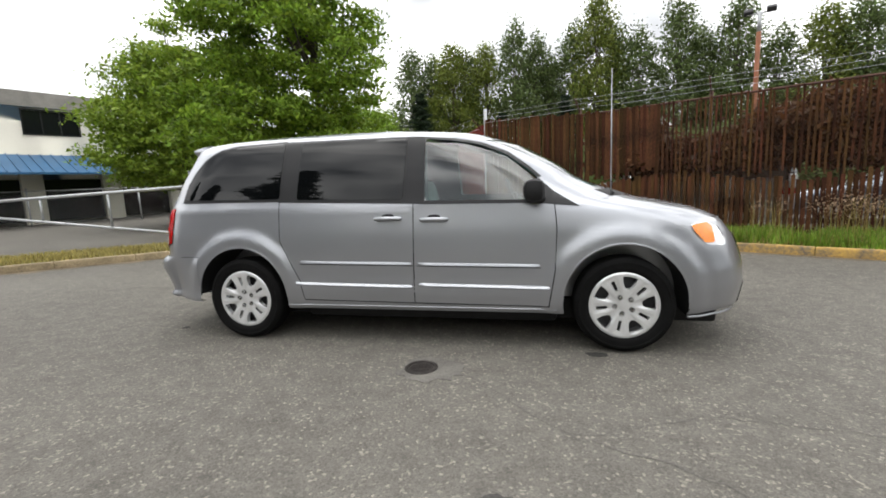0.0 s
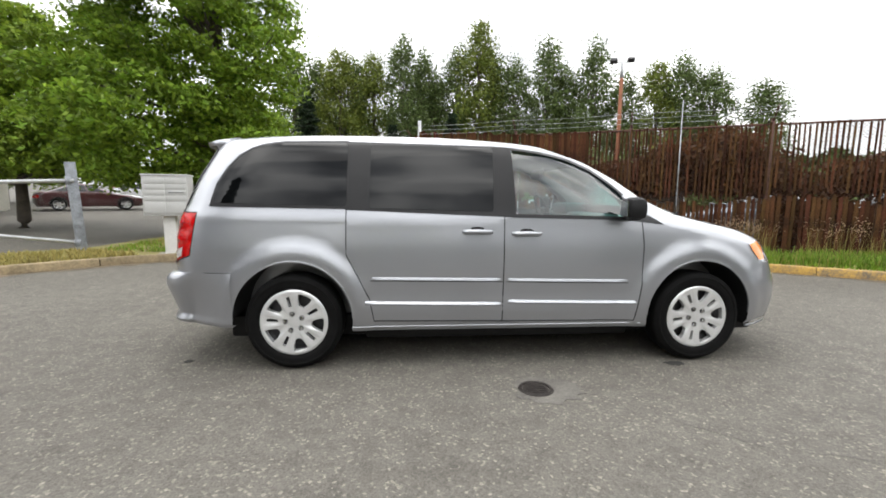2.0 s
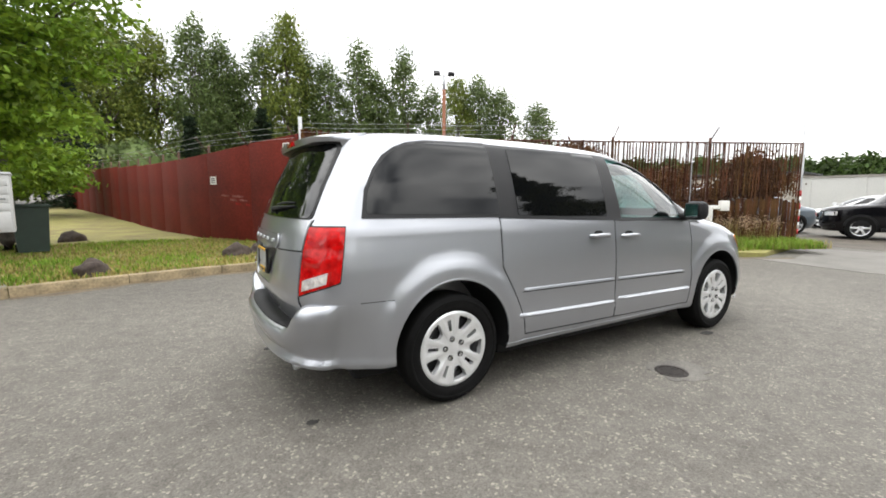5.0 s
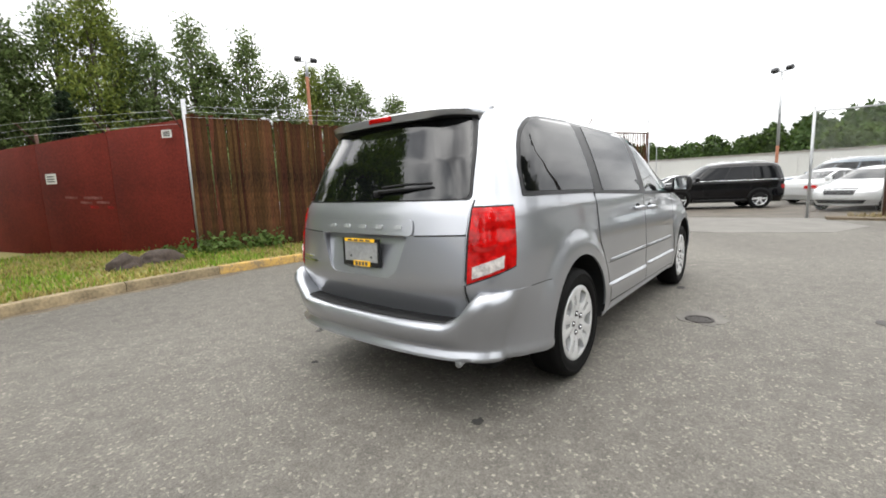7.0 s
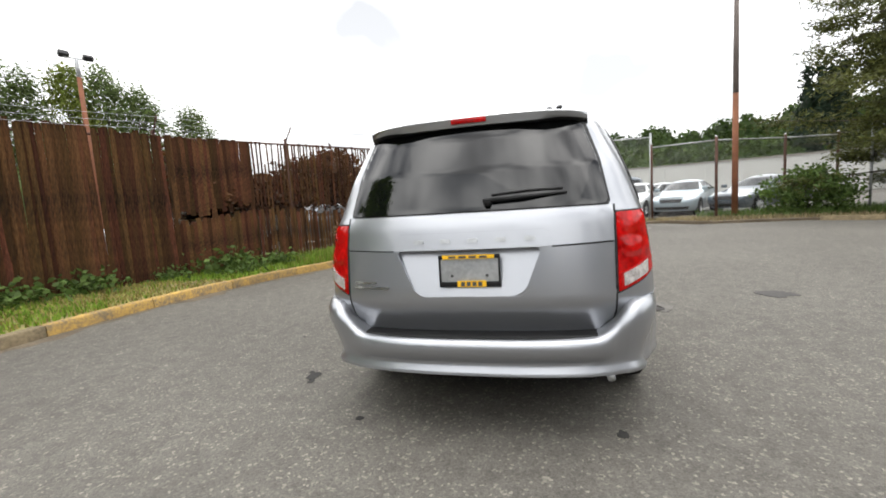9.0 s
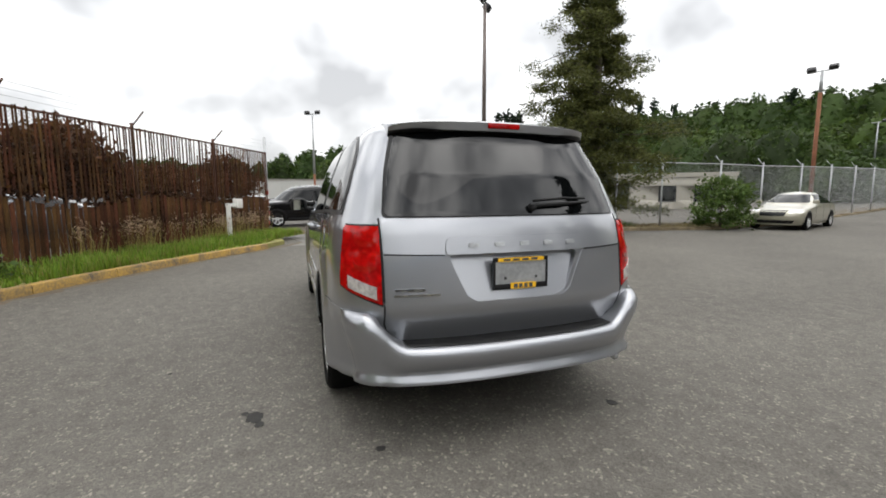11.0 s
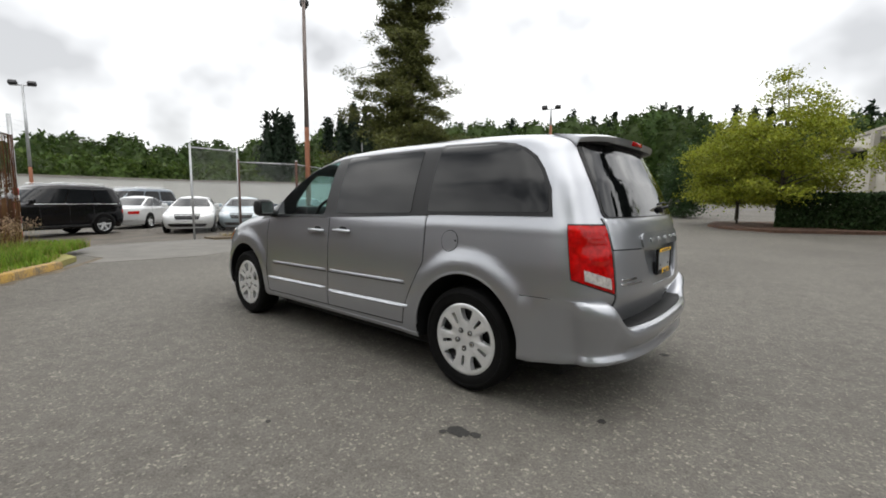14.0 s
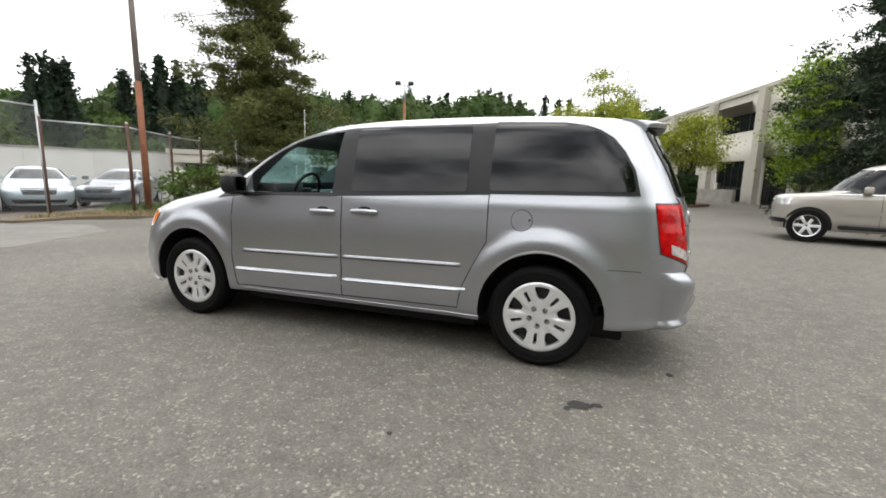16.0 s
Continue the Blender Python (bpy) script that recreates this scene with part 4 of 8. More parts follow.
def tail_lamp(van, s):
    def cluster(z_of, a0, a1, off, depth=0.02, n=18, m=12):
        """Columns run from the flank (0) round the corner to the gate (1)."""
        bm = bmesh.new()
        cols = []
        for k in range(n + 1):
            t = a0 + (a1 - a0) * k / n
            lo, hi = z_of(t)
            col = []
            for j in range(m + 1):
                z = lo + (hi - lo) * j / m
                o = off(t, z) if callable(off) else off
                col.append((corner_point(t, z, s, o), corner_point(t, z, s, o - depth)))
            cols.append(col)
        top = [[bm.verts.new(p[0]) for p in c] for c in cols]
        low = [[bm.verts.new(p[1]) for p in c] for c in cols]
        for i in range(n):
            for j in range(m):
                bm.faces.new((top[i][j], top[i + 1][j], top[i + 1][j + 1], top[i][j + 1]))
        for i in range(n):
            for j in (0, m):
                bm.faces.new((top[i][j], low[i][j], low[i + 1][j], top[i + 1][j]))
        for j in range(m):
            for i in (0, n):
                bm.faces.new((top[i][j], top[i][j + 1], low[i][j + 1], low[i][j]))
        bmesh.ops.recalc_face_normals(bm, faces=bm.faces)
        return outward(bm, (-2.1, s * 0.6, 0.95))

    def low(t):
        return 0.845 - 0.085 * t
    def bulge(t, z):
        """Two shallow bowls one above the other, with a sharp ridge between them."""
        edge = min(1.0, max(0.0, min(t, 1 - t) / 0.12))
        u = (z - 0.905) / 0.118
        return 0.006 + 0.005 * edge * (0.5 - 0.5 * math.cos(2 * math.pi * u)) if z > 0.905 else 0.006
    lamp = part("tail_lamp", cluster(lambda t: (low(t), 1.142), 0, 1, bulge, n=26, m=34), M_RED, van, "red tail lamp cluster with clear reversing lens")
    part("lamp_gap", cluster(lambda t: (low(t) - 0.009, 1.15), -0.02, 1.02, 0.0015, 0.012), M_SEAM, lamp)
    part("lens_divider", cluster(lambda t: (low(t) + 0.010, low(t) + 0.086), 0.22, 0.95, 0.0085, 0.006), M_REDDARK, lamp)
    part("reversing_lens", cluster(lambda t: (low(t) + 0.017, low(t) + 0.078), 0.28, 0.90, 0.011, 0.006), M_WHITELENS, lamp, "clear reversing lens")
    # darker crescents paint the shading in the lower half of each bowl
    for zc in (0.962, 1.080):
        def crescent(t, zc=zc):
            lo = zc - 0.042 * math.sqrt(max(0.0, 1 - ((t - 0.68) / 0.262) ** 2))
            return (lo, lo + 0.024)
        part("lens_bowl", cluster(crescent, 0.42, 0.94, lambda t, z: bulge(t, z) + 0.0012, 0.004), M_REDDARK, lamp)
    return lamp


def flank_edge(z):
    """Where the rear lamp ends on the flank."""
    return -2.207 - 0.048 * (1.14 - max(z, 0.7)) / 0.3


def corner_point(t, z, s, off):
    """A place on the rear corner: t runs from the flank to the edge of the gate."""
    xa = flank_edge(z)
    ya = van_y(xa, z)
    # walk the corner by the angle about an inner point
    cx, cy = -2.12, 0.60
    a0 = math.atan2(ya - cy, xa - cx)
    yb = 0.716
    a1 = math.atan2(yb - cy, van_x(yb, z) - cx)
    a = a0 + (a1 - a0) * t
    lo, hi = 0.02, 0.7
    for _ in range(22):
        mid = (lo + hi) / 2
        x, y = cx + mid * math.cos(a), cy + mid * math.sin(a)
        inside = x > van_xr(z) and y < van_y(x, z)
        lo, hi = (mid, hi) if inside else (lo, mid)
    r = lo + off
    return Vector((cx + r * math.cos(a), s * (cy + r * math.sin(a)), z))


def build_tail(van):
    def rear(name, poly, off, material, parent=van, label="", depth=0.008, step=0.05):
        return part(name, outward(skin(poly, van_rear, off, depth, step), (0, 0, 0.9)), material, parent, label, angle=60)

    seams = bmesh.new()
    for ln in ([(-0.60, 0.548), (-0.675, 0.585), (-0.705, 0.65), (-0.709, 1.0), (-0.712, 1.18)], [(0.60, 0.548), (0.675, 0.585), (0.705, 0.65), (0.709, 1.0), (0.712, 1.18)], [(-0.60, 0.548), (0.0, 0.546), (0.60, 0.548)], [(-0.70, 1.005), (-0.41, 0.9985)], [(0.41, 0.9985), (0.70, 1.005)]):
        dense = []
        for p, q in zip(ln, ln[1:]):
            n = max(2, int(math.hypot(q[0] - p[0], q[1] - p[1]) / 0.03))
            dense += [(p[0] + (q[0] - p[0]) * k / n, p[1] + (q[1] - p[1]) * k / n) for k in range(n)]
        dense.append(ln[-1])
        tube(seams, [van_rear(y, z, -0.001) for y, z in dense], 0.0055, 6)
    part("tailgate_seams", seams, M_SEAM, van)
    # the gate skin is a frame round the plate recess
    gate = rear("tailgate", rounded([(-0.702, 1.185), (0.702, 1.185), (0.702, 1.008), (0.41, 1.0), (-0.41, 1.002), (-0.702, 1.01)], 0.008), 0.005, M_PAINT)
    rear("tailgate_lower", rounded([(-0.70, 1.001), (-0.395, 0.993), (-0.30, 0.79), (-0.25, 0.758), (0.25, 0.758), (0.30, 0.79), (0.395, 0.993), (0.70, 1.001), (0.695, 0.62), (0.62, 0.558), (-0.62, 0.558), (-0.695, 0.62)], 0.012), 0.004, M_PAINT, gate, step=0.03)
    rear("name_bar", rounded([(-0.40, 1.085), (0.40, 1.085), (0.41, 1.0), (-0.41, 1.0)], 0.03), 0.017, M_PAINT, gate)
    # five raised badge blocks, and the small model badge, drawn as plain bars
    for k in range(5):
        y = 0.262 - 0.142 * k
        rear("badge", rounded([(y - 0.027, 1.054), (y + 0.027, 1.054), (y + 0.027, 1.034), (y - 0.027, 1.034)], 0.009), 0.024, M_GALV, gate, "small chrome badge block", 0.010)
    for y0, y1, z in ((0.515, 0.66, 0.832), (0.44, 0.665, 0.806)):
        rear("badge_bar", rounded([(y0, z + 0.006), (y1, z + 0.006), (y1, z - 0.006), (y0, z - 0.006)], 0.005), 0.012, M_CHROME, gate, "chrome model badge bar", 0.006)
    # rear glass under the spoiler, black frit round it
    rear("rear_glass_frame", rounded([(-0.700, 1.182), (0.700, 1.182), (0.662, 1.42), (0.598, 1.642), (-0.598, 1.642), (-0.662, 1.42)], 0.03), 0.008, M_TRIM, gate, step=0.016)
    rear("rear_window", rounded([(-0.690, 1.189), (0.690, 1.189), (0.648, 1.42), (0.580, 1.632), (-0.580, 1.632), (-0.648, 1.42)], 0.04), 0.012, M_REARGLASS, gate, "dark privacy glass", step=0.016)
    bm = bmesh.new()
    tube(bm, [van_rear(-0.08, 1.235, 0.03), van_rear(-0.28, 1.245, 0.035), van_rear(-0.49, 1.255, 0.02)], [0.012, 0.010, 0.005], 8)
    wiper = part("wiper", bm, M_PLASTIC, gate, "black rear wiper")
    part("wiper_pivot", tube(bmesh.new(), [van_rear(-0.10, 1.225, 0.0), van_rear(-0.10, 1.228, 0.038)], 0.020, 12), M_PLASTIC, wiper)
    part("wiper_blade", tube(bmesh.new(), [van_rear(-0.12, 1.262, 0.014), van_rear(-0.3, 1.275, 0.016), van_rear(-0.47, 1.275, 0.014)], 0.007, 6), M_PLASTIC, wiper)
    # spoiler: a lip that runs on from the roof
    bm = bmesh.new()
    rows = []
    for k in range(25):
        y = -0.615 + 1.23 * k / 24
        e = 1 - (abs(y) / 0.62) ** 5
        x = -2.10 - 0.198 * max(0.0, 1 - (abs(y) / 0.65) ** 6)
        ztop = 1.672 + 0.018 * (1 - (y / 0.66) ** 2)
        rows.append([bm.verts.new(v) for v in ((-1.98, y, ztop + 0.026), (x + 0.05, y, ztop + 0.006), (x + 0.003, y, ztop - 0.009), (x + 0.012, y, ztop - 0.052 * max(e, 0.75)), (-2.13, y, ztop - 0.064), (-1.98, y, ztop - 0.03))])
    for p, q in zip(rows, rows[1:]):
        for i in range(6):
            bm.faces.new((p[i], p[(i + 1) % 6], q[(i + 1) % 6], q[i]))
    bm.faces.new(rows[0]); bm.faces.new(rows[-1][::-1])
    bmesh.ops.recalc_face_normals(bm, faces=bm.faces)
    sp = part("spoiler", bm, M_PAINT, van, angle=70)
    # down-facing faces are black: the shade beneath the lip put into colour
    sp.data.materials.append(M_TRIM)
    for f in sp.data.polygons:
        f.material_index = 1 if f.normal.z < -0.6 and abs(f.normal.y) < 0.5 else 0
    bm = bmesh.new()
    box(bm, -2.302, -2.25, -0.095, 0.095, 1.651, 1.681, 0.006)
    part("high_stop_lamp", bm, M_RED, sp, "red high stop lamp")
    # bumper: a deep skin that rises at the corners, with a step pad behind
    bm = bmesh.new()
    rows = []
    N = 80
    for k in range(N + 1):
        sv = -1 + 2 * k / N
        s, a = (1 if sv >= 0 else -1), abs(sv)
        # a: 0 in the middle, 0.62 at the corner, 1 at the wheel
        if a < 0.5:
            y = 0.716 * a / 0.5
            base = lambda z, y=y: (van_x(y, z), y)
            nx, ny = -1.0, 0.12 * a
        elif a < 0.75:
            u = (a - 0.5) / 0.25
            def base(z, u=u):
                p = corner_point(1 - u, max(z, 0.3), 1, 0.0)
                return (p.x, p.y)
            nx, ny = -math.cos(u * math.pi / 2), math.sin(u * math.pi / 2)
        else:
            u = (a - 0.75) / 0.25
            def base(z, u=u):
                x = flank_edge(z) + (-1.957 - flank_edge(z)) * u
                return (x, van_y(x, z))
            nx, ny = -0.05 * (1 - u), 1.0
        top = 0.553 + 0.167 * (lambda t: t * t * (3 - 2 * t))(min(1.0, max(0.0, (a - 0.41) / 0.17)))
        proud = 0.155 * max(0.0, 1 - (a / 0.78) ** 4.2) + 0.005
        bot = 0.330 + 0.014 * min(1.0, max(0.0, (0.95 - a) / 0.35))
        up = min(1.0, max(0.0, (top - 0.553) / 0.167))      # 0 along the step, 1 on the corner shoulder
        mix = lambda lo, hi: lo + (hi - lo) * up
        flare = 0.017 * min(1.0, max(0.0, (a - 0.35) / 0.3)) * (1 - 0.45 * max(0.0, (a - 0.75) / 0.25))
        prof = [(top - 0.004, 0.0, -0.02), (top, mix(0.55, 0.22), 0.0), (top - mix(0.010, 0.018), mix(0.85, 0.50), 0.0), (top - mix(0.03, 0.05), mix(0.97, 0.82), 0.0), (top - mix(0.06, 0.10), 1.0, 0.0), (top - 0.58 * (top - bot), 0.90, 0.0), (bot + 0.078, 0.76, flare * 0.15), (bot + 0.052, 0.76, flare * 0.45), (bot + 0.034, 0.90, flare), (bot + 0.014, 0.91, flare), (bot + 0.003, 0.80, flare * 0.8), (bot, 0.2, -0.05)]
        col = []
        for z, f, extra in prof:
            x, y = base(z)
            d = proud * f + extra
            col.append(bm.verts.new((x + nx * d, s * (y + ny * d), z)))
        rows.append(col)
    for p, q in zip(rows, rows[1:]):
        for i in range(len(p) - 1):
            bm.faces.new((p[i], p[i + 1], q[i + 1], q[i]))
    bmesh.ops.recalc_face_normals(bm, faces=bm.faces)
    bumper = part("rear_bumper", outward(bm, (-2.0, 0, 0.5)), M_PAINT, van, "silver rear bumper with black step pad", angle=55)
    bm = bmesh.new()
    rows = []
    for k in range(31):
        y = -0.61 + 1.22 * k / 30
        x = van_x(y, 0.555)
        pr = 0.15 * (1 - (abs(y) / 0.70 * 0.5 / 0.78) ** 3)
        rows.append([bm.verts.new((x + 0.0, y, 0.5535)), bm.verts.new((x + 0.0, y, 0.559)), bm.verts.new((x - pr * 0.72, y, 0.559)), bm.verts.new((x - pr * 0.78, y, 0.552))])
    for p, q in zip(rows, rows[1:]):
        for i in range(3):
            bm.faces.new((p[i], p[i + 1], q[i + 1], q[i]))
    bmesh.ops.recalc_face_normals(bm, faces=bm.faces)
    part("step_pad", outward(bm, (-2.4, 0, 0.3)), M_PLASTIC, bumper, "black rubber step pad")
    # tail pipe
    part("tail_pipe", tube(bmesh.new(), [(-2.1, -0.62, 0.345), (-2.38, -0.66, 0.35), (-2.47, -0.67, 0.335)], 0.02, 14), M_GALV, van, "short steel tail pipe")
    # plate holder with dealer card; the words on it are plain bars
    xb = -2.503
    pl = new("plate_holder"); pl.parent = van; pl["label"] = "black plate frame with yellow card and no plate"
    pl.matrix_basis = Matrix.Translation((xb, 0, 0.891)) @ Matrix.Rotation(radians(1), 4, "Y")
    bm = bmesh.new()
    for y0, y1, z0, z1 in ((-0.158, 0.158, 0.062, 0.082), (-0.158, 0.158, -0.082, -0.055), (-0.158, -0.148, -0.056, 0.063), (0.148, 0.158, -0.056, 0.063)):
        box(bm, -0.012, 0.006, y0, y1, z0, z1, 0.002)
    part("plate_frame", bm, M_TRIM, pl)
    bm = bmesh.new(); box(bm, -0.005, 0.008, -0.149, 0.149, -0.056, 0.063)
    part("plate_backing", bm, M_GALV, pl)
    for z0, z1, y0, y1 in ((0.062, 0.0815, -0.13, 0.135), (-0.0815, -0.050, -0.085, 0.062)):
        bm = bmesh.new(); box(bm, -0.0145, -0.010, y0, y1, z0, z1)
        card = part("yellow_card", bm, M_YELLOWTAG, pl)
        bm = bmesh.new()
        for k in range(4):
            yy = y0 + (y1 - y0) * (0.14 + 0.2 * k)
            box(bm, -0.0155, -0.0140, yy, yy + (y1 - y0) * 0.14, z0 + 0.004, z1 - 0.005)
        part("card_print", bm, M_INK, pl)
    for y in (-0.09, 0.09):
        part("plate_screw", lathe(bmesh.new(), [(0.0005, 0.004), (0.007, 0.003), (0.008, 0), (0.0005, 0)], 10, m=Matrix.Translation((-0.006, y, -0.025)) @ Matrix.Rotation(radians(90), 4, "Z")), M_INK, pl)


def build_front(van):
    P = {1: van_side(1), -1: van_side(-1)}

    def ahead(y, z, off):
        xf, w = van_xf(z), van_w(z)
        return Vector((xf - 1.65 + 1.65 * max(0.0, 1 - min(1, abs(y) / w) ** 2.2) ** (1 / 7) + off, y, z))
    part("windscreen", outward(skin(rounded([(-0.60, 1.18), (0.60, 1.18), (0.56, 1.62), (-0.56, 1.62)], 0.04), ahead, -0.01, 0.004, 0.03), (0, 0, 1)), M_CLEAR, van, "clear windscreen")
    part("cowl", outward(skin([(-0.70, 1.135), (0.70, 1.135), (0.67, 1.185), (-0.67, 1.185)], ahead, 0.008, 0.012, 0.025), (0, 0, 1)), M_PLASTIC, van)
    part("grille", outward(skin(rounded([(-0.45, 0.62), (0.45, 0.62), (0.50, 0.82), (-0.50, 0.82)], 0.03), ahead, 0.006, 0.02, 0.08), (0, 0, 0.7)), M_TRIM, van, "black front grille")
    part("lower_intake", outward(skin(rounded([(-0.6, 0.30), (0.6, 0.30), (0.55, 0.46), (-0.55, 0.46)], 0.03), ahead, 0.006, 0.02, 0.08), (0, 0, 0.7)), M_TRIM, van)
    bm = bmesh.new()
    tube(bm, [(1.46, -0.66, 1.12), (1.50, -0.66, 1.16)], 0.012, 8)
    ant = part("antenna_base", bm, M_PLASTIC, van)
    part("antenna_mast", tube(bmesh.new(), [(1.48, -0.66, 1.14), (1.478, -0.66, 1.5), (1.475, -0.66, 2.05)], [0.0045, 0.004, 0.003], 6), M_GALV, ant, "thin steel whip antenna")
    for s in (1, -1):
        part("front_spoiler_lip", outward(tube(bmesh.new(), [Vector((x, s * (van_y(x, 0.30) + 0.004), 0.277 + 0.02 * (x - 1.95))) for x in (1.96, 2.05, 2.14, 2.22, 2.29, 2.34)], 0.009, 8), (2.1, 0, 0.26)), M_PAINT, van)


def build_cabin(van):
    bm = bmesh.new()
    box(bm, 0.88, 1.22, -0.82, 0.82, 0.84, 1.13, 0.05)
    dash = part("dashboard", bm, M_DASH, van)
    bm = bmesh.new()
    box(bm, 0.86, 1.12, 0.20, 0.60, 1.10, 1.215, 0.04)
    part("instrument_hood", bm, M_DASH, dash)
    bm = bmesh.new()
    ring = []
    for k in range(33):
        a = 2 * math.pi * k / 32
        ring.append(Vector((0.70 - 0.07 * math.sin(a), 0.40 + 0.185 * math.cos(a), 1.125 + 0.17 * math.sin(a))))
    tube(bm, ring, 0.015, 8, caps=False)
    wheel = part("steering_wheel", bm, M_PLASTIC, van, "black steering wheel")
    bm = bmesh.new()
    box(bm, 0.68, 0.74, 0.33, 0.47, 1.075, 1.165, 0.02)
    tube(bm, [(0.70, 0.23, 1.125), (0.70, 0.57, 1.125)], 0.014, 6)
    tube(bm, [(0.72, 0.40, 1.10), (0.96, 0.40, 1.0)], 0.03, 8)
    part("steering_hub", bm, M_PLASTIC, wheel)
    for s in (1, -1):
        bm = bmesh.new()
        box(bm, -0.14, 0.38, s * 0.40 - 0.25, s * 0.40 + 0.25, 0.62, 0.78, 0.05)
        box(bm, -0.09, 0.09, s * 0.40 - 0.24, s * 0.40 + 0.24, 0.72, 1.32, 0.06, Matrix.Translation((-0.12, 0, 0.7)) @ Matrix.Rotation(radians(-13), 4, "Y") @ Matrix.Translation((0, 0, -0.7)))
        seat = part("front_seat", bm, M_FABRIC, van, "grey cloth front seat")
        bm = bmesh.new()
        box(bm, -0.39, -0.29, s * 0.40 - 0.13, s * 0.40 + 0.13, 1.33, 1.52, 0.04)
        part("headrest", bm, M_FABRIC, seat)
    bm = bmesh.new()
    box(bm, 0.48, 0.53, -0.14, 0.14, 1.44, 1.53, 0.015)
    part("rear_view_mirror", bm, M_PLASTIC, van)
    bm = bmesh.new()
    box(bm, -0.96, 1.1, -0.86, 0.86, 0.50, 0.52)
    part("cabin_floor", bm, M_DASH, van)


build_van()

# ---- trees and plants ----
def cards(centres, size, rs, flat=0.0, aspect=0.62):
    """Small leaf faces, one at each centre, turned at random."""
    n = len(centres)
    a = rs.normal(size=(n, 3))
    a[:, 2] *= (1 - flat)
    a /= np.linalg.norm(a, axis=1, keepdims=True) + 1e-9
    b = np.cross(a, rs.normal(size=(n, 3)))
    b /= np.linalg.norm(b, axis=1, keepdims=True) + 1e-9
    s = size * rs.uniform(0.6, 1.35, (n, 1))
    p = centres[:, None, :] + np.stack([-a * s, -b * s * aspect * 0.75 + a * s * 0.1, a * s, b * s * aspect * 0.75 + a * s * 0.1], 1)
    return p.reshape(-1, 3), np.arange(4 * n).reshape(-1, 4)


def leaf_object(name, pts, faces, material, parent=None, label=""):
    me = bpy.data.meshes.new(name)
    me.vertices.add(len(pts))
    me.vertices.foreach_set("co", np.asarray(pts, np.float32).ravel())
    k = faces.shape[1]
    me.loops.add(len(faces) * k)
    me.loops.foreach_set("vertex_index", faces.astype(np.int32).ravel())
    me.polygons.add(len(faces))
    me.polygons.foreach_set("loop_start", np.arange(0, len(faces) * k, k, dtype=np.int32))
    me.polygons.foreach_set("loop_total", np.full(len(faces), k, np.int32))
    me.update(calc_edges=True)
    me.materials.append(material)
    ob = new(name, me)
    if parent is not None:
        ob.parent = parent
    if label:
        ob["label"] = label
    return ob


def lumpy(n, rs, profile, base, top, lumps):
    """Clump centres through a crown: profile(t) is its radius from base (0) to top (1)."""
    out = []
    la = rs.uniform(0, 6.28, (lumps, 2))
    while len(out) < n:
        t = rs.uniform(0, 1)
        ang = rs.uniform(0, 6.283)
        bulge = 1 + 0.22 * sum(math.sin(ang * (k % 4 + 1) + la[k, 0] + t * 9 * (k % 3 + 1)) for k in range(lumps)) / max(1, lumps) * 2
        r = profile(t) * bulge * math.sqrt(rs.uniform(0.12, 1.0))
        if rs.uniform(0, profile(0.4) + 1e-6) > profile(t) + 0.15:
            continue
        out.append((r * math.cos(ang), r * math.sin(ang), base + (top - base) * t))
    return np.array(out)


def broadleaf(name, m, h, base, r, leaves, size, material, label, seed, trunk_r=0.16, profile=None, clump=0.34, category="tree", clumps=None, group="", lean=(0.0, 0.0), spray=0.62):
    rs = np.random.RandomState(seed)
    tr = thing(name, m, label, category, group)
    profile = profile or (lambda t: r * (1 - abs(2 * (t ** 0.8) - 0.78) ** 2.4) ** 0.55 if t < 0.97 else r * 0.2)
    def prof(t):
        v = profile(t)
        return v.real if isinstance(v, complex) else max(v, 0.05 * r)
    nc = clumps or max(20, leaves // 60)
    cl = lumpy(nc, rs, prof, base, h, 6) + np.array([lean[0], lean[1], 0.0])
    bm = bmesh.new()
    tube(bm, [(0, 0, -0.1), (0.03, 0.0, 0.25), (0.02, 0.04, base), (-0.03, 0.02, base + (h - base) * 0.5), (0.02, 0, h * 0.93)], [trunk_r * 1.5, trunk_r * 1.1, trunk_r * 0.85, trunk_r * 0.5, trunk_r * 0.1], 9)
    part("trunk", bm, M_BARK, tr)
    bm = bmesh.new()
    for k in range(min(26, nc)):
        c = cl[k]
        z0 = base * 0.85 + (c[2] - base) * 0.6
        tube(bm, [(0, 0, z0), (c[0] * 0.4, c[1] * 0.4, z0 + (c[2] - z0) * 0.55), tuple(c)], [trunk_r * 0.35, trunk_r * 0.22, trunk_r * 0.06], 5)
    part("limb_work", bm, M_BARK, tr)
    per = leaves // nc
    pts = (cl[:, None, :] + rs.normal(size=(nc, per, 3)) * np.array([clump, clump, clump * spray])).reshape(-1, 3)
    v, f = cards(pts, size, rs, 0.25)
    leaf_object("crown", v, f, material, tr)
    return tr


def poplar_profile(r):
    return lambda t: r * (0.35 + 0.75 * math.sin(min(1.0, (t * 0.92 + 0.08)) * math.pi) ** 0.8) * (1 - 0.45 * t)


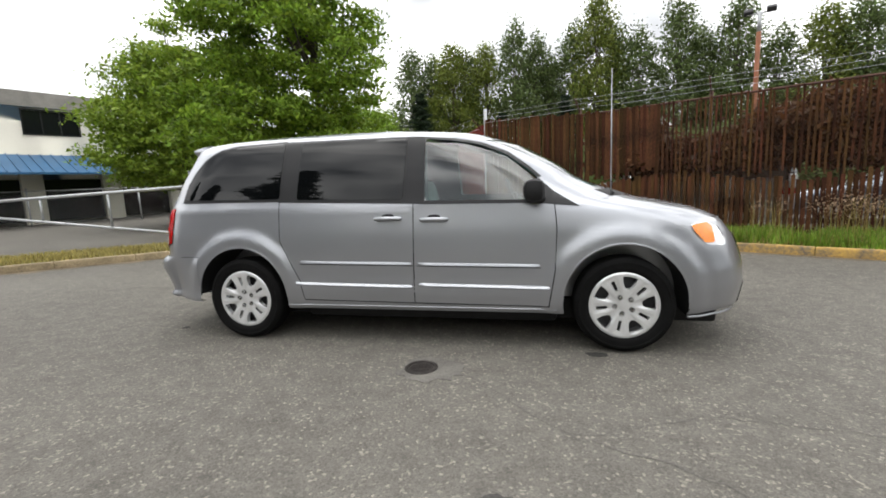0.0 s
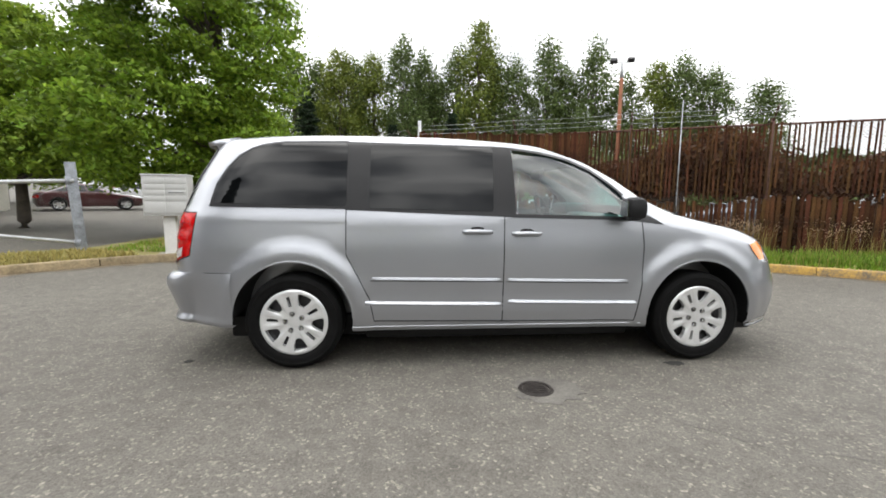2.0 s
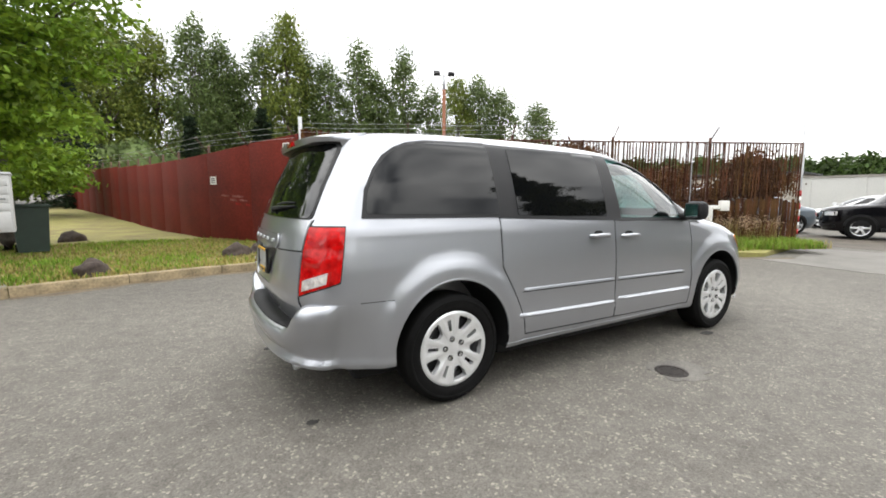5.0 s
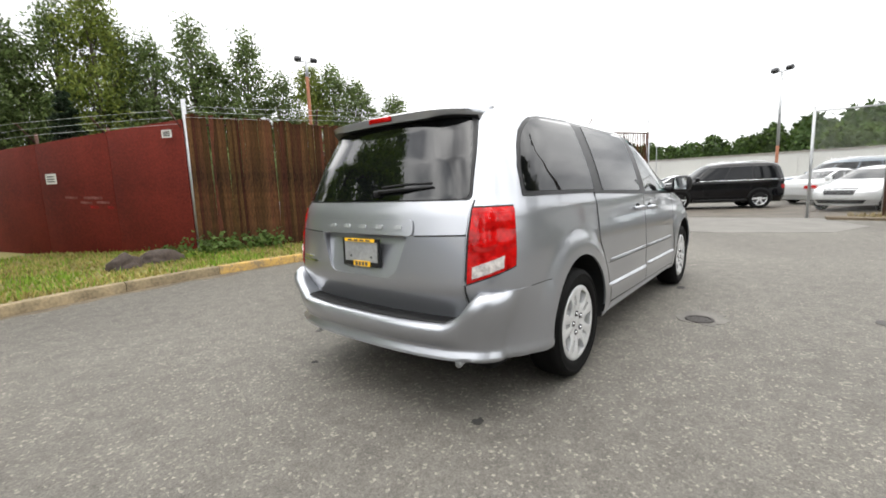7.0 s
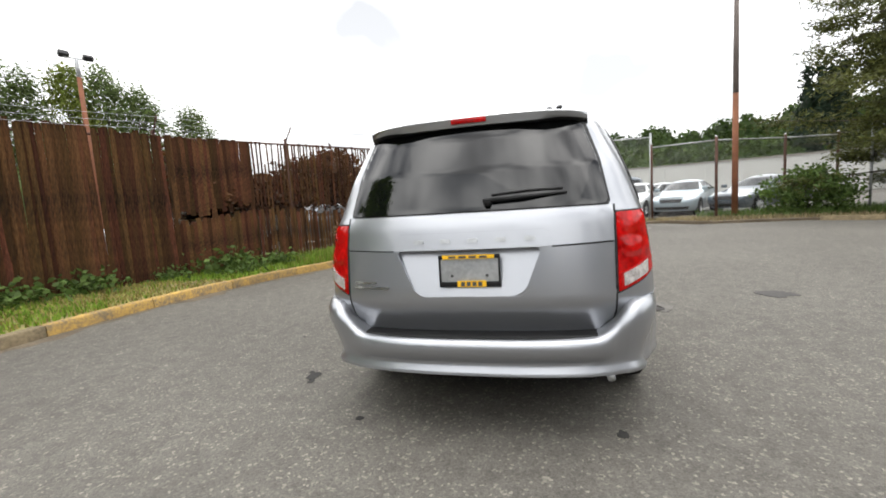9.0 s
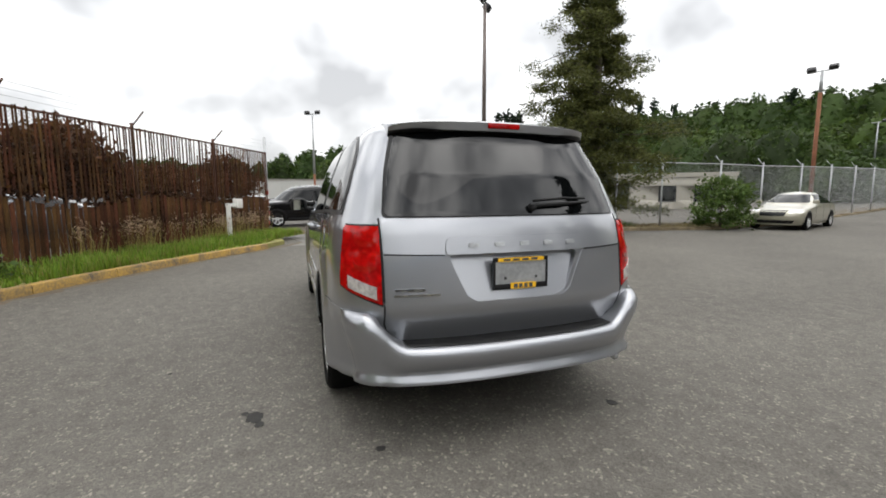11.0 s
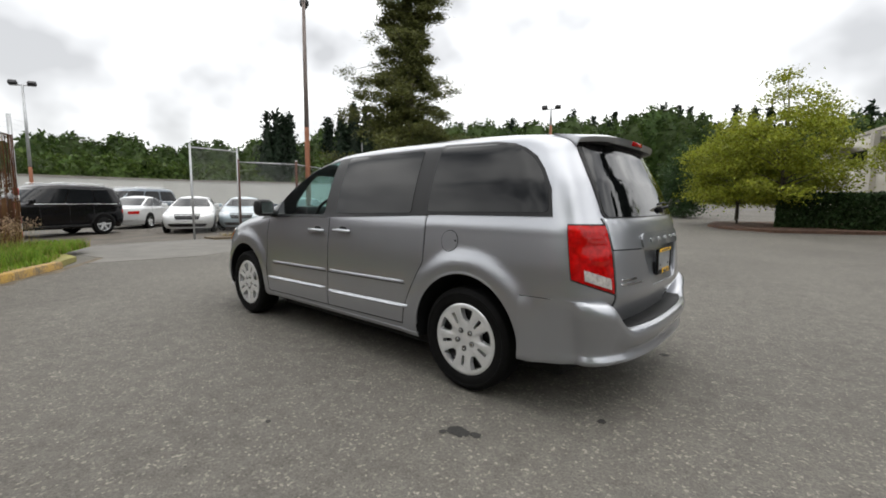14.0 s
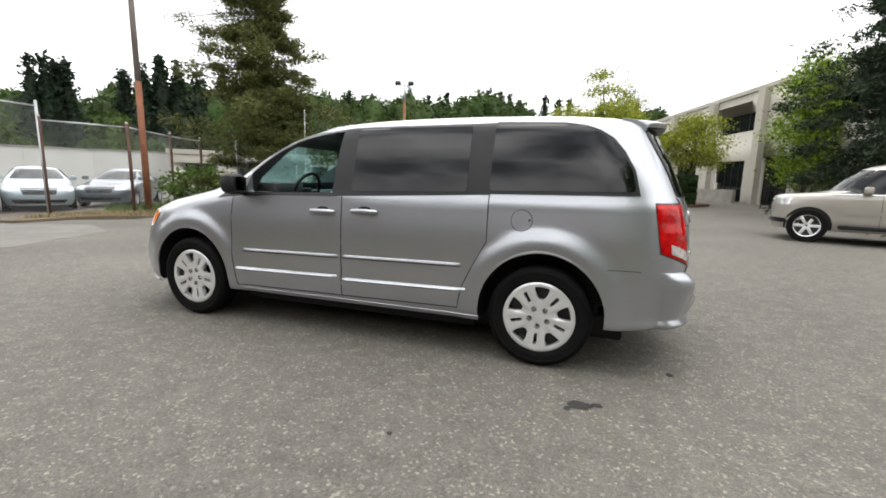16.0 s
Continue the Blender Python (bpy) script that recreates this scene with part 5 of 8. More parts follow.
def conifer(name, m, h, r, base, tiers, per, needles, size, material, label, seed, droop=0.25, sparse=0.0, pad=(0.2, 0.2, 0.07), inner=0.25, category="conifer", aspect=0.3, taper=0.75, rise=0.0):
    """A trunk with whorls of boughs that shorten to the top; needles lie in flat pads along them."""
    rs = np.random.RandomState(seed)
    tr = thing(name, m, label, category)
    bm = bmesh.new()
    tube(bm, [(0, 0, -0.1), (0.04, 0, h * 0.4), (0, 0.03, h * 0.98)], [0.022 * h, 0.014 * h, 0.02], 8)
    part("trunk", bm, M_BARK, tr)
    bm = bmesh.new()
    pts = []
    for k in range(tiers):
        t = k / tiers
        z = base + (h - base) * t
        length = r * (1 - t) ** taper * rs.uniform(0.8, 1.1)
        for j in range(per):
            if rs.uniform() < sparse:
                continue
            a = 2 * math.pi * (j + rs.uniform(-0.4, 0.4)) / per + k * 2.4
            ln = max(0.25, length * rs.uniform(0.45, 1.2))
            zz = z + rs.uniform(-0.3 - rise, 0.3 + rise) * (h - base) / tiers
            ln *= 1 + 2 * rise * noise.noise((math.cos(a) * 0.8, math.sin(a) * 0.8, t * 7 + seed))
            tip = np.array([math.cos(a) * ln, math.sin(a) * ln, zz - droop * ln + rs.uniform(-0.12, 0.2 + rise * ln * 0.5)])
            mid = np.array([math.cos(a) * ln * 0.5, math.sin(a) * ln * 0.5, zz - droop * ln * 0.3])
            tube(bm, [(0, 0, zz), tuple(mid), tuple(tip)], [0.035, 0.02, 0.006], 4, caps=False)
            # pads sit on twigs to either side of the bough
            twigs = max(2, int(ln * (3.2 - 3.6 * rise)))
            for q in range(twigs):
                u = rs.uniform(inner, 1.0)
                c = (np.array([0, 0, zz]) + (mid - [0, 0, zz]) * u * 2) if u < 0.5 else mid + (tip - mid) * (u * 2 - 1)
                side = rs.uniform(-1, 1) * 0.32 * ln * (1.15 - u)
                c = c + np.array([-math.sin(a) * side, math.cos(a) * side, -abs(side) * droop * 0.6])
                n = needles // twigs
                pts.append(c + rs.normal(size=(n, 3)) * np.array(pad) * (0.55 + 0.45 * ln / r))
    part("bough_work", bm, M_BARK, tr)
    v, f = cards(np.concatenate(pts), size, rs, 0.35, aspect)
    leaf_object("needles", v, f, material, tr)
    return tr


def on(x, y, lift=0.0, turn=0.0, s=1.0):
    return Matrix.Translation((x, y, ground_z(x, y) + lift)) @ Matrix.Rotation(radians(turn), 4, "Z") @ Matrix.Scale(s, 4)


broadleaf("maple_tree", on(-6.3, 9.9, 0.12), 11.6, 1.3, 3.1, 78000, 0.084, M_MAPLE, "broad green maple tree in full leaf on the lawn", 3, 0.17, clump=0.28, clumps=460, lean=(-1.15, -0.45), spray=0.38)
broadleaf("maple_tree", on(-14.0, 12.1), 8.3, 1.7, 2.9, 46000, 0.092, M_MAPLE2, "bright green maple tree beside the driveway", 5, 0.18, clump=0.32, clumps=520, spray=0.42)
broadleaf("shade_tree", on(-10.5, 24.0), 7.0, 1.2, 3.6, 20000, 0.12, M_MAPLE, "green broadleaf tree beyond the lawn", 8, 0.15)
broadleaf("shade_tree", on(-25.5, 25.0), 6.5, 1.2, 3.4, 18000, 0.125, M_MAPLE2, "green broadleaf tree beyond the parked cars", 9, 0.15)
broadleaf("shade_tree", on(-15.5, 40.0), 8.0, 1.0, 4.2, 18000, 0.15, M_MAPLE, "green broadleaf tree at the far end of the lot", 10, 0.15)

POPLARS = [(-12.5, 44, 15), (-7.8, 43.5, 14.0), (-4.4, 45.5, 15.2), (-1.3, 44, 17.0), (2.4, 45.5, 14.2), (6.9, 43.3, 19.0), (10.7, 42.5, 15.2), (13.8, 41.6, 17.2), (18.0, 40.0, 16.4), (20.8, 39.2, 13.2), (23.4, 37.6, 13.8), (25.3, 36.2, 14.2), (27.2, 34.8, 12.8), (30.2, 32.4, 11.2), (-6.6, 45.6, 14.8), (0.9, 45.4, 16.0), (4.8, 44.9, 17.2), (8.9, 44.6, 16.4), (16.2, 42.0, 14.4), (-10.2, 45.5, 14.6)]
pop_a = broadleaf("poplar_tree", on(*POPLARS[0][:2]), 15.0, 2.2, 2.6, 12500, 0.15, M_POPLAR, "tall narrow poplar tree behind the rusty fence", 21, 0.2, poplar_profile(2.6), 0.46, clumps=190, spray=0.8, group="row of poplars")
pop_b = broadleaf("poplar_tree", on(*POPLARS[1][:2]), 15.0, 2.0, 3.0, 12500, 0.15, M_POPLAR2, "tall light-green poplar tree behind the rusty fence", 22, 0.2, poplar_profile(2.9), 0.46, clumps=190, spray=0.8, group="row of poplars")
for k, (x, y, h) in enumerate(POPLARS[2:]):
    s = h / 15.0
    copy_thing(pop_b if k in (3, 0, 8) else pop_a, on(x, y, 0, 57 * k + 20) @ Matrix.Diagonal((0.95, 0.95, s, 1)))
for k, (x, y, s) in enumerate(((-9, 34, 0.9), (-2, 36, 0.8), (3.5, 38, 1.0))):
    if k == 0:
        dark = conifer("dark_fir", on(x, y), 9.0, 2.6, 0.5, 20, 8, 75, 0.19, M_SPRUCE, "dark fir tree among the poplars", 31)
    else:
        copy_thing(dark, on(x, y, 0, 80 * k, s))

conifer("pine_tree", on(10.5, -10.7, 0.06), 11.8, 3.6, 1.1, 24, 9, 820, 0.085, M_NEEDLE, "tall olive-green pine beside the chain-link fence", 41, 0.12, 0.20, (0.24, 0.24, 0.13), 0.18, taper=0.72, rise=0.3)
spruce = conifer("spruce_tree", on(-11.4, -14.6), 15.0, 3.9, 0.5, 30, 9, 560, 0.10, M_SPRUCE, "dark drooping spruce beside the driveway", 42, 0.32, 0.12, (0.24, 0.24, 0.12), 0.2, taper=0.6, rise=0.12)
for x, y, s in ((-16.6, -14.6, 0.82), (-19.0, -11.2, 0.80), (-14.6, -18.0, 0.80)):
    copy_thing(spruce, on(x, y, 0, 70 * x, s))
broadleaf("ornamental_tree", on(-2.0, -22.4, 0.1), 6.9, 1.3, 2.7, 26000, 0.072, M_LIME, "taller yellow-green ornamental tree in the mulch bed", 51, 0.10, clumps=120, clump=0.34, spray=0.42)
broadleaf("ornamental_tree", on(-0.2, -23.9, 0.1), 5.4, 1.0, 2.3, 22000, 0.072, M_LIME, "lower spreading yellow-green ornamental tree in the mulch bed", 58, 0.09, clumps=110, clump=0.36, spray=0.42)
broadleaf("ornamental_tree", on(-6.9, -24.0, 0.1), 5.0, 2.1, 1.6, 12000, 0.062, M_LIME, "small yellow-green ornamental tree", 52, 0.08, clumps=70)
broadleaf("office_tree", on(-11.4, -21.9), 8.4, 1.2, 1.4, 15000, 0.085, M_MAPLE2, "green tree against the office wall", 53, 0.12, clumps=190)
broadleaf("dark_shrub", on(3.7, -30.8, 0.0), 5.2, 0.2, 1.5, 12000, 0.085, M_HEDGE, "dark evergreen shrub behind the mulch bed", 56, 0.07, clumps=120, category="shrub")
broadleaf("fence_shrub", on(7.9, -14.6, 0.05), 1.9, 0.15, 1.15, 4200, 0.075, M_SHRUB, "rounded green shrub at the chain-link fence", 54, 0.03, lambda t: 1.15 * math.sin(min(1, t * 0.8 + 0.2) * math.pi) ** 0.5 if t < 0.99 else 0.1, 0.16, "shrub")
broadleaf("fence_shrub", on(11.5, -8.2, 0.05), 1.5, 0.1, 1.1, 3600, 0.075, M_SHRUB, "low green shrub below the tall pole", 55, 0.03, lambda t: 1.1 * math.sin(min(1, t * 0.8 + 0.2) * math.pi) ** 0.5 if t < 0.99 else 0.1, 0.16, "shrub")


def hedge(x0, x1, y0, y1, h):
    rs = np.random.RandomState(61)
    n = 24000
    pts = rs.uniform(0, 1, (n, 3)) * [x1 - x0, y1 - y0, h] + [x0, y0, 0.0]
    side = rs.randint(0, 4, n)
    pts[side == 0, 2] = h + rs.normal(0, 0.05, (side == 0).sum())
    pts[side == 1, 1] = y1 + rs.normal(0, 0.06, (side == 1).sum())
    pts[side == 2, 0] = np.where(rs.uniform(size=(side == 2).sum()) < 0.5, x0, x1)
    v, f = cards(pts, 0.085, rs)
    ob = thing("clipped_hedge", on((x0 + x1) / 2, (y0 + y1) / 2, 0.1), "dark clipped evergreen hedge in the planting bed", "hedge")
    o = leaf_object("hedge_leaves", v - [(x0 + x1) / 2, (y0 + y1) / 2, 0], f, M_HEDGE, ob)
    bm = bmesh.new()
    for k in range(9):
        x = (k - 4) * (x1 - x0) / 9.5
        tube(bm, [(x, 0, 0), (x + 0.1, 0.1, h * 0.5), (x + 0.05, -0.1, h * 0.9)], [0.05, 0.04, 0.01], 5)
    part("stems", bm, M_BARK, ob)


hedge(-6.9, -1.9, -23.6, -22.2, 1.45)


def woods(name, spots, size, material, label, seed, per=420):
    """Far trees in one mesh: each a lumpy solid heart under a coat of leaf faces."""
    rs = np.random.RandomState(seed)
    allp, vs, fs, base = [], [], [], 0
    for x, y, h, r, pointy in spots:
        z0 = ground_z(x, y)
        def reach(t, ang):
            body = (1 - t) * (0.75 + 0.5 * np.abs(np.sin(t * 15 + y))) if pointy else np.sin(np.clip(t * 0.86 + 0.14, 0, 1) * math.pi) ** 0.55
            return r * body * (1 + 0.25 * np.sin(ang * 3 + x) * np.sin(t * 11 + y))
        t = rs.uniform(0.02, 1, per)
        ang = rs.uniform(0, 6.283, per)
        rad = reach(t, ang) * np.sqrt(rs.uniform(0.45, 1.05, per))
        allp.append(np.stack([x + rad * np.cos(ang), y + rad * np.sin(ang), z0 + h * t], 1) + rs.normal(size=(per, 3)) * size * 0.7)
        tt, aa = np.meshgrid(np.linspace(0.0, 0.94, 9), np.linspace(0, 2 * math.pi, 11)[:-1], indexing="ij")
        rr = reach(tt, aa) * 0.80 * rs.uniform(0.75, 1.1, tt.shape)
        vs.append(np.stack([x + rr * np.cos(aa), y + rr * np.sin(aa), z0 + h * tt], 2).reshape(-1, 3))
        k = np.arange(80).reshape(8, 10)
        fs.append((np.stack([k, np.roll(k, -1, 1), np.roll(k, -1, 1) + 10, k + 10], 2) + base).reshape(-1, 4))
        base += 90
    v, f = cards(np.concatenate(allp), size, rs, 0.2)
    v, f = np.concatenate([np.concatenate(vs), v]), np.concatenate([np.concatenate(fs), f + base])
    ob = leaf_object(name, v, f, material)
    return tagged(ob, label, "woodland", kind="stuff")


def spots_along(rs, lines, pointy):
    out = []
    for (x0, y0), (x1, y1), h0, h1, n, depth in lines:
        for k in range(n):
            t = rs.uniform(0, 1)
            x, y = x0 + (x1 - x0) * t + rs.normal() * depth, y0 + (y1 - y0) * t + rs.normal() * depth
            h = (h0 + (h1 - h0) * t) * rs.uniform(0.55, 1.15)
            out.append((x, y, max(3.0, h - max(0.0, ground_z(x, y) * 0.85)), h * (0.18 if pointy else 0.27) + 1.0, pointy))
    return out


rs_w = np.random.RandomState(77)
# the far skyline: how many degrees it stands above the eye, by bearing from +x
SKY_AZ = [-100, -90, -80, -76.5, -72, -67, -60, -52, -44, -37, -33, -30.5, -28.5, -26.5, -24, -17, -13, -8, -4, 0, 4, 10, 30, 62]
SKY_EL = [8.5, 9.0, 9.6, 11.2, 10.4, 10.8, 10.2, 10.2, 10.1, 10.2, 8.5, 7.4, 8.0, 8.0, 7.0, 6.2, 7.0, 6.4, 6.3, 5.2, 4.7, 4.3, 4.6, 5.0]


def skyline(rs, n, d0, d1, scale, pointy, lo=-98, hi=60, spread=0.12, width=0.20):
    out = []
    for k in range(n):
        a = lo + (hi - lo) * (k + rs.uniform(-0.5, 0.5)) / n
        d = rs.uniform(d0, d1)
        x, y = d * math.cos(radians(a)), d * math.sin(radians(a))
        top = 1.3 + d * math.tan(radians(np.interp(a, SKY_AZ, SKY_EL))) * scale * (1 + rs.uniform(-spread, spread * 0.5))
        h = max(3.0, top - ground_z(x, y))
        out.append((x, y, h, h * width + 0.8, pointy))
    return out


woods("far_woods", skyline(rs_w, 120, 102, 114, 0.98, False, width=0.26), 0.55, M_WOODS, "dense green woodland on the far hillside", 78, 800)
woods("near_woods", skyline(rs_w, 90, 88, 98, 0.66, False, -68.5, -2, 0.25, 0.30), 0.45, M_WOODSLIGHT, "lighter green trees at the foot of the hillside", 82, 800)
woods("far_firs", skyline(rs_w, 44, 108, 118, 1.03, True, -96, -30, 0.22, 0.12) + skyline(rs_w, 4, 86, 88, 1.36, True, -29.4, -25.9, 0.10, 0.14) + skyline(rs_w, 6, 86, 92, 1.20, True, -40.8, -35.6, 0.10, 0.17) + skyline(rs_w, 2, 96, 98, 1.18, True, -34.6, -33.6, 0.05, 0.11), 0.5, M_WOODSDARK, "dark pointed firs on the far hillside", 79, 700)
woods("roadside_woods", spots_along(rs_w, [((19.5, -40), (27, -72), 4, 8, 16, 1.2), ((30, -88), (40, -98), 8, 12, 8, 2), ((-8, -70), (6, -104), 8, 12, 14, 2), ((30, -50), (60, -70), 8, 12, 22, 4), ((66, -4), (60, -48), 2.2, 6.0, 60, 3)], False), 0.25, M_WOODS, "green roadside scrub and trees beyond the fences", 80, 1100)
woods("understorey", spots_along(rs_w, [((-18, 41), (30, 31), 5.5, 4.5, 40, 2.0)], False), 0.2, M_POPLAR, "dark undergrowth beneath the poplars", 81, 900)


# ---- grass ----
def blades(name, spots, height, material, label, seed, lean=0.4, width=0.012):
    rs = np.random.RandomState(seed)
    p = np.array(spots)
    n = len(p)
    h = height * rs.uniform(0.45, 1.25, n)
    a = rs.uniform(0, 6.283, n)
    d = np.stack([np.cos(a), np.sin(a), np.zeros(n)], 1)
    q = np.stack([-np.sin(a), np.cos(a), np.zeros(n)], 1) * (width * rs.uniform(0.6, 1.4, n))[:, None]
    top = p + d * (h * lean * rs.uniform(0.2, 1.3, n))[:, None] + np.stack([np.zeros(n), np.zeros(n), h], 1)
    mid = p + d * (h * lean * 0.25)[:, None] + np.stack([np.zeros(n), np.zeros(n), h * 0.55], 1)
    v = np.stack([p - q, p + q, mid + q * 0.7, mid - q * 0.7, top + q * 0.12, top - q * 0.12], 1).reshape(-1, 3)
    k = 6 * np.arange(n)[:, None]
    f = np.concatenate([k + np.array([[0, 1, 2, 3]]), k + np.array([[3, 2, 4, 5]])])
    return tagged(leaf_object(name, v, f, material), label, "grass", kind="stuff")


def strewn(poly, n, rs, lift=0.125, density=None):
    """Places inside an outline."""
    poly = np.array(poly)
    out = []
    x0, y0 = poly.min(0); x1, y1 = poly.max(0)
    while len(out) < n:
        x, y = rs.uniform(x0, x1), rs.uniform(y0, y1)
        inside = False
        j = len(poly) - 1
        for i in range(len(poly)):
            if (poly[i, 1] > y) != (poly[j, 1] > y) and x < (poly[j, 0] - poly[i, 0]) * (y - poly[i, 1]) / (poly[j, 1] - poly[i, 1]) + poly[i, 0]:
                inside = not inside
            j = i
        if inside and (density is None or rs.uniform() < density(x, y)):
            out.append((x, y, ground_z(x, y) + lift))
    return out


rs_g = np.random.RandomState(5)
NEAR_LAWN = [(x, y + 0.16) for x, y in KERB] + [(8.2, 1.6), (10.9, 1.9), (-0.3, 7.6), (-2.0, 11.0), (-6.9, 11.0), (-6.8, 5.0)]
def patchy(x, y):
    return 0.15 + 0.85 * max(0.0, min(1.0, 0.5 + 1.6 * noise.noise((x * 0.7, y * 0.7, 1.0)) + (0.5 if x > 1.5 else -0.35)))
blades("lawn_grass", strewn(NEAR_LAWN, 15000, rs_g, 0.12, patchy), 0.085, M_GRASS, "short patchy green grass", 6)
blades("dry_grass", strewn(NEAR_LAWN, 22000, rs_g, 0.12, lambda x, y: 1.15 - patchy(x, y)), 0.06, M_DRY, "short straw-coloured grass", 7, 0.7)
fd = (FENCE_B - FENCE_A).normalized()
fn = Vector((-fd.y, fd.x, 0))
def by_fence(n, rs, d0, d1, s0, s1, lift=0.12):
    out = []
    while len(out) < n:
        s, d = rs.uniform(s0, s1), rs.uniform(d0, d1)
        if noise.noise((s * 1.3, d * 2, 7.0)) + 0.25 < rs.uniform(-0.2, 0.5):
            continue
        p = FENCE_A + fd * s - fn * d
        out.append((p.x, p.y, lift))
    return out
blades("tall_green_grass", by_fence(13000, rs_g, 0.1, 1.42, 4.6, 12.4), 0.2, M_GRASS, "tall green grass along the rusty fence", 8, 0.45, 0.008)
blades("mixed_dry_grass", by_fence(3500, rs_g, 0.1, 1.42, 4.6, 12.6), 0.19, M_DRY, "dry stalks among the green grass", 28, 0.5, 0.006)
blades("tall_dry_grass", by_fence(520, rs_g, 0.12, 0.7, 6.0, 12.0), 0.62, M_DRY, "tall dry seeding grass along the rusty fence", 9, 0.45, 0.004)
seed_rs = np.random.RandomState(13)
seed_tops = np.array(by_fence(85, seed_rs, 0.15, 0.75, 6.0, 12.0)) + [0, 0, 0.58]
seed_pts = (seed_tops[:, None, :] + seed_rs.normal(size=(85, 26, 3)) * [0.05, 0.05, 0.10]).reshape(-1, 3)
sv, sf = cards(seed_pts, 0.022, seed_rs, 0.0, 0.4)
tagged(leaf_object("seed_heads", sv, sf, M_SEED), "fluffy dry seed heads above the tall grass", "grass", kind="stuff")
blades("strip_grass", strewn([(-5.6, 4.25), (-6.6, 3.55), (-8.3, 2.0), (-12.4, -1.9), (-13.0, -0.5), (-8.6, 3.9), (-6.9, 5.0)], 9000, rs_g), 0.09, M_DRY, "straw-coloured grass strip at the driveway", 10, 0.7)
blades("verge_grass", strewn([(8.75, -9.3), (8.6, -11.2), (7.95, -14.0), (8.35, -17.0), (9.6, -17.0), (10.1, -12.0), (12.9, -10.0), (12.3, -5.0), (11.9, -2.8), (11.3, -3.9), (10.3, -4.7), (10.0, -7.4)], 12000, rs_g, 0.06), 0.12, M_STRAW, "dry grass along the chain-link fence", 11, 0.6)
blades("verge_weeds", strewn([(9.4, -10.0), (9.0, -11.6), (10.4, -12.0), (12.9, -10.0), (12.2, -5.2), (11.4, -5.0)], 4500, rs_g, 0.06), 0.24, M_SHRUB, "green weeds below the pole", 12, 0.5)


def ivy(m, seed, n=420, r=0.38):
    rs = np.random.RandomState(seed)
    c = rs.normal(size=(n, 3)) * [r, r, 0.13] + [0, 0, 0.2]
    c[:, 2] = np.abs(c[:, 2])
    v, f = cards(c, 0.065, rs, 0.4, 0.9)
    ob = thing("weed_clump", m, "leafy green weed clump at the fence foot", "weed", "weeds along the fence")
    leaf_object("leaves", v, f, M_SHRUB, ob)
    return ob


wc = ivy(on(-0.25, 7.25, 0.12, 0, 0.8), 91)
wd = ivy(on(0.6, 6.9, 0.12, 0, 0.8), 92, 300, 0.3)
for k, (x, y, s) in enumerate(((1.7, 6.4, 0.6), (2.5, 5.75, 1.15), (-1.0, 7.7, 0.6), (3.4, 5.3, 0.7), (2.3, 5.3, 0.6))):
    copy_thing(wc if k % 2 else wd, on(x, y, 0.12, 77 * k, s))


def red_shrub(s, d, h, r, seed):
    p = FENCE_A + fd * s + fn * d
    return broadleaf("red_shrub", on(p.x, p.y), h, 1.45 if h > 1.9 else 0.1, r, int(4200 * r * h / 2), 0.07, M_REDSHRUB, "dense red-brown shrub behind the slatted fence", seed, 0.03, lambda t: r * math.sin(min(1, t * 0.72 + 0.28) * math.pi) ** 0.45 if t < 0.99 else 0.1, 0.17, "shrub", None, "red shrubs behind the fence")


for k, (s, h) in enumerate(((3.6, 2.6), (4.6, 2.0), (5.6, 2.05), (6.4, 2.5), (7.2, 2.75), (8.0, 2.2), (8.8, 1.6), (9.9, 2.0), (10.9, 1.5), (11.7, 1.9), (12.45, 2.55))):
    red_shrub(s, 1.05 + 0.12 * (k % 3), h, 0.9 if k < 5 else 0.75, 200 + k)

# ---- rocks ----
def rock(m, sx, sy, sz, seed):
    bm = bmesh.new()
    bmesh.ops.create_icosphere(bm, subdivisions=4, radius=1.0)
    for v in bm.verts:
        d = v.co.normalized()
        k = 1 + 0.28 * noise.noise(d * 1.3 + Vector((seed, 0, 0))) + 0.10 * noise.noise(d * 4 + Vector((0, seed, 0)))
        v.co = Vector((d.x * sx * k, d.y * sy * k, max(-0.25, d.z) * sz * k))
    ob = part("boulder", bm, M_ROCK, angle=35)
    ob.matrix_basis = m
    return tagged(ob, "dark rough boulder lying on the lawn", "boulder", "boulders on the lawn")


rock(on(-2.05, 6.55, 0.14, 30), 0.30, 0.19, 0.24, 1)
rock(on(-1.45, 6.85, 0.14, 10), 0.38, 0.25, 0.25, 2)
rock(on(-4.2, 5.3, 0.14, 70), 0.28, 0.20, 0.22, 3)
rock(on(-5.55, 12.0, 0.14, 20), 0.30, 0.26, 0.26, 4)


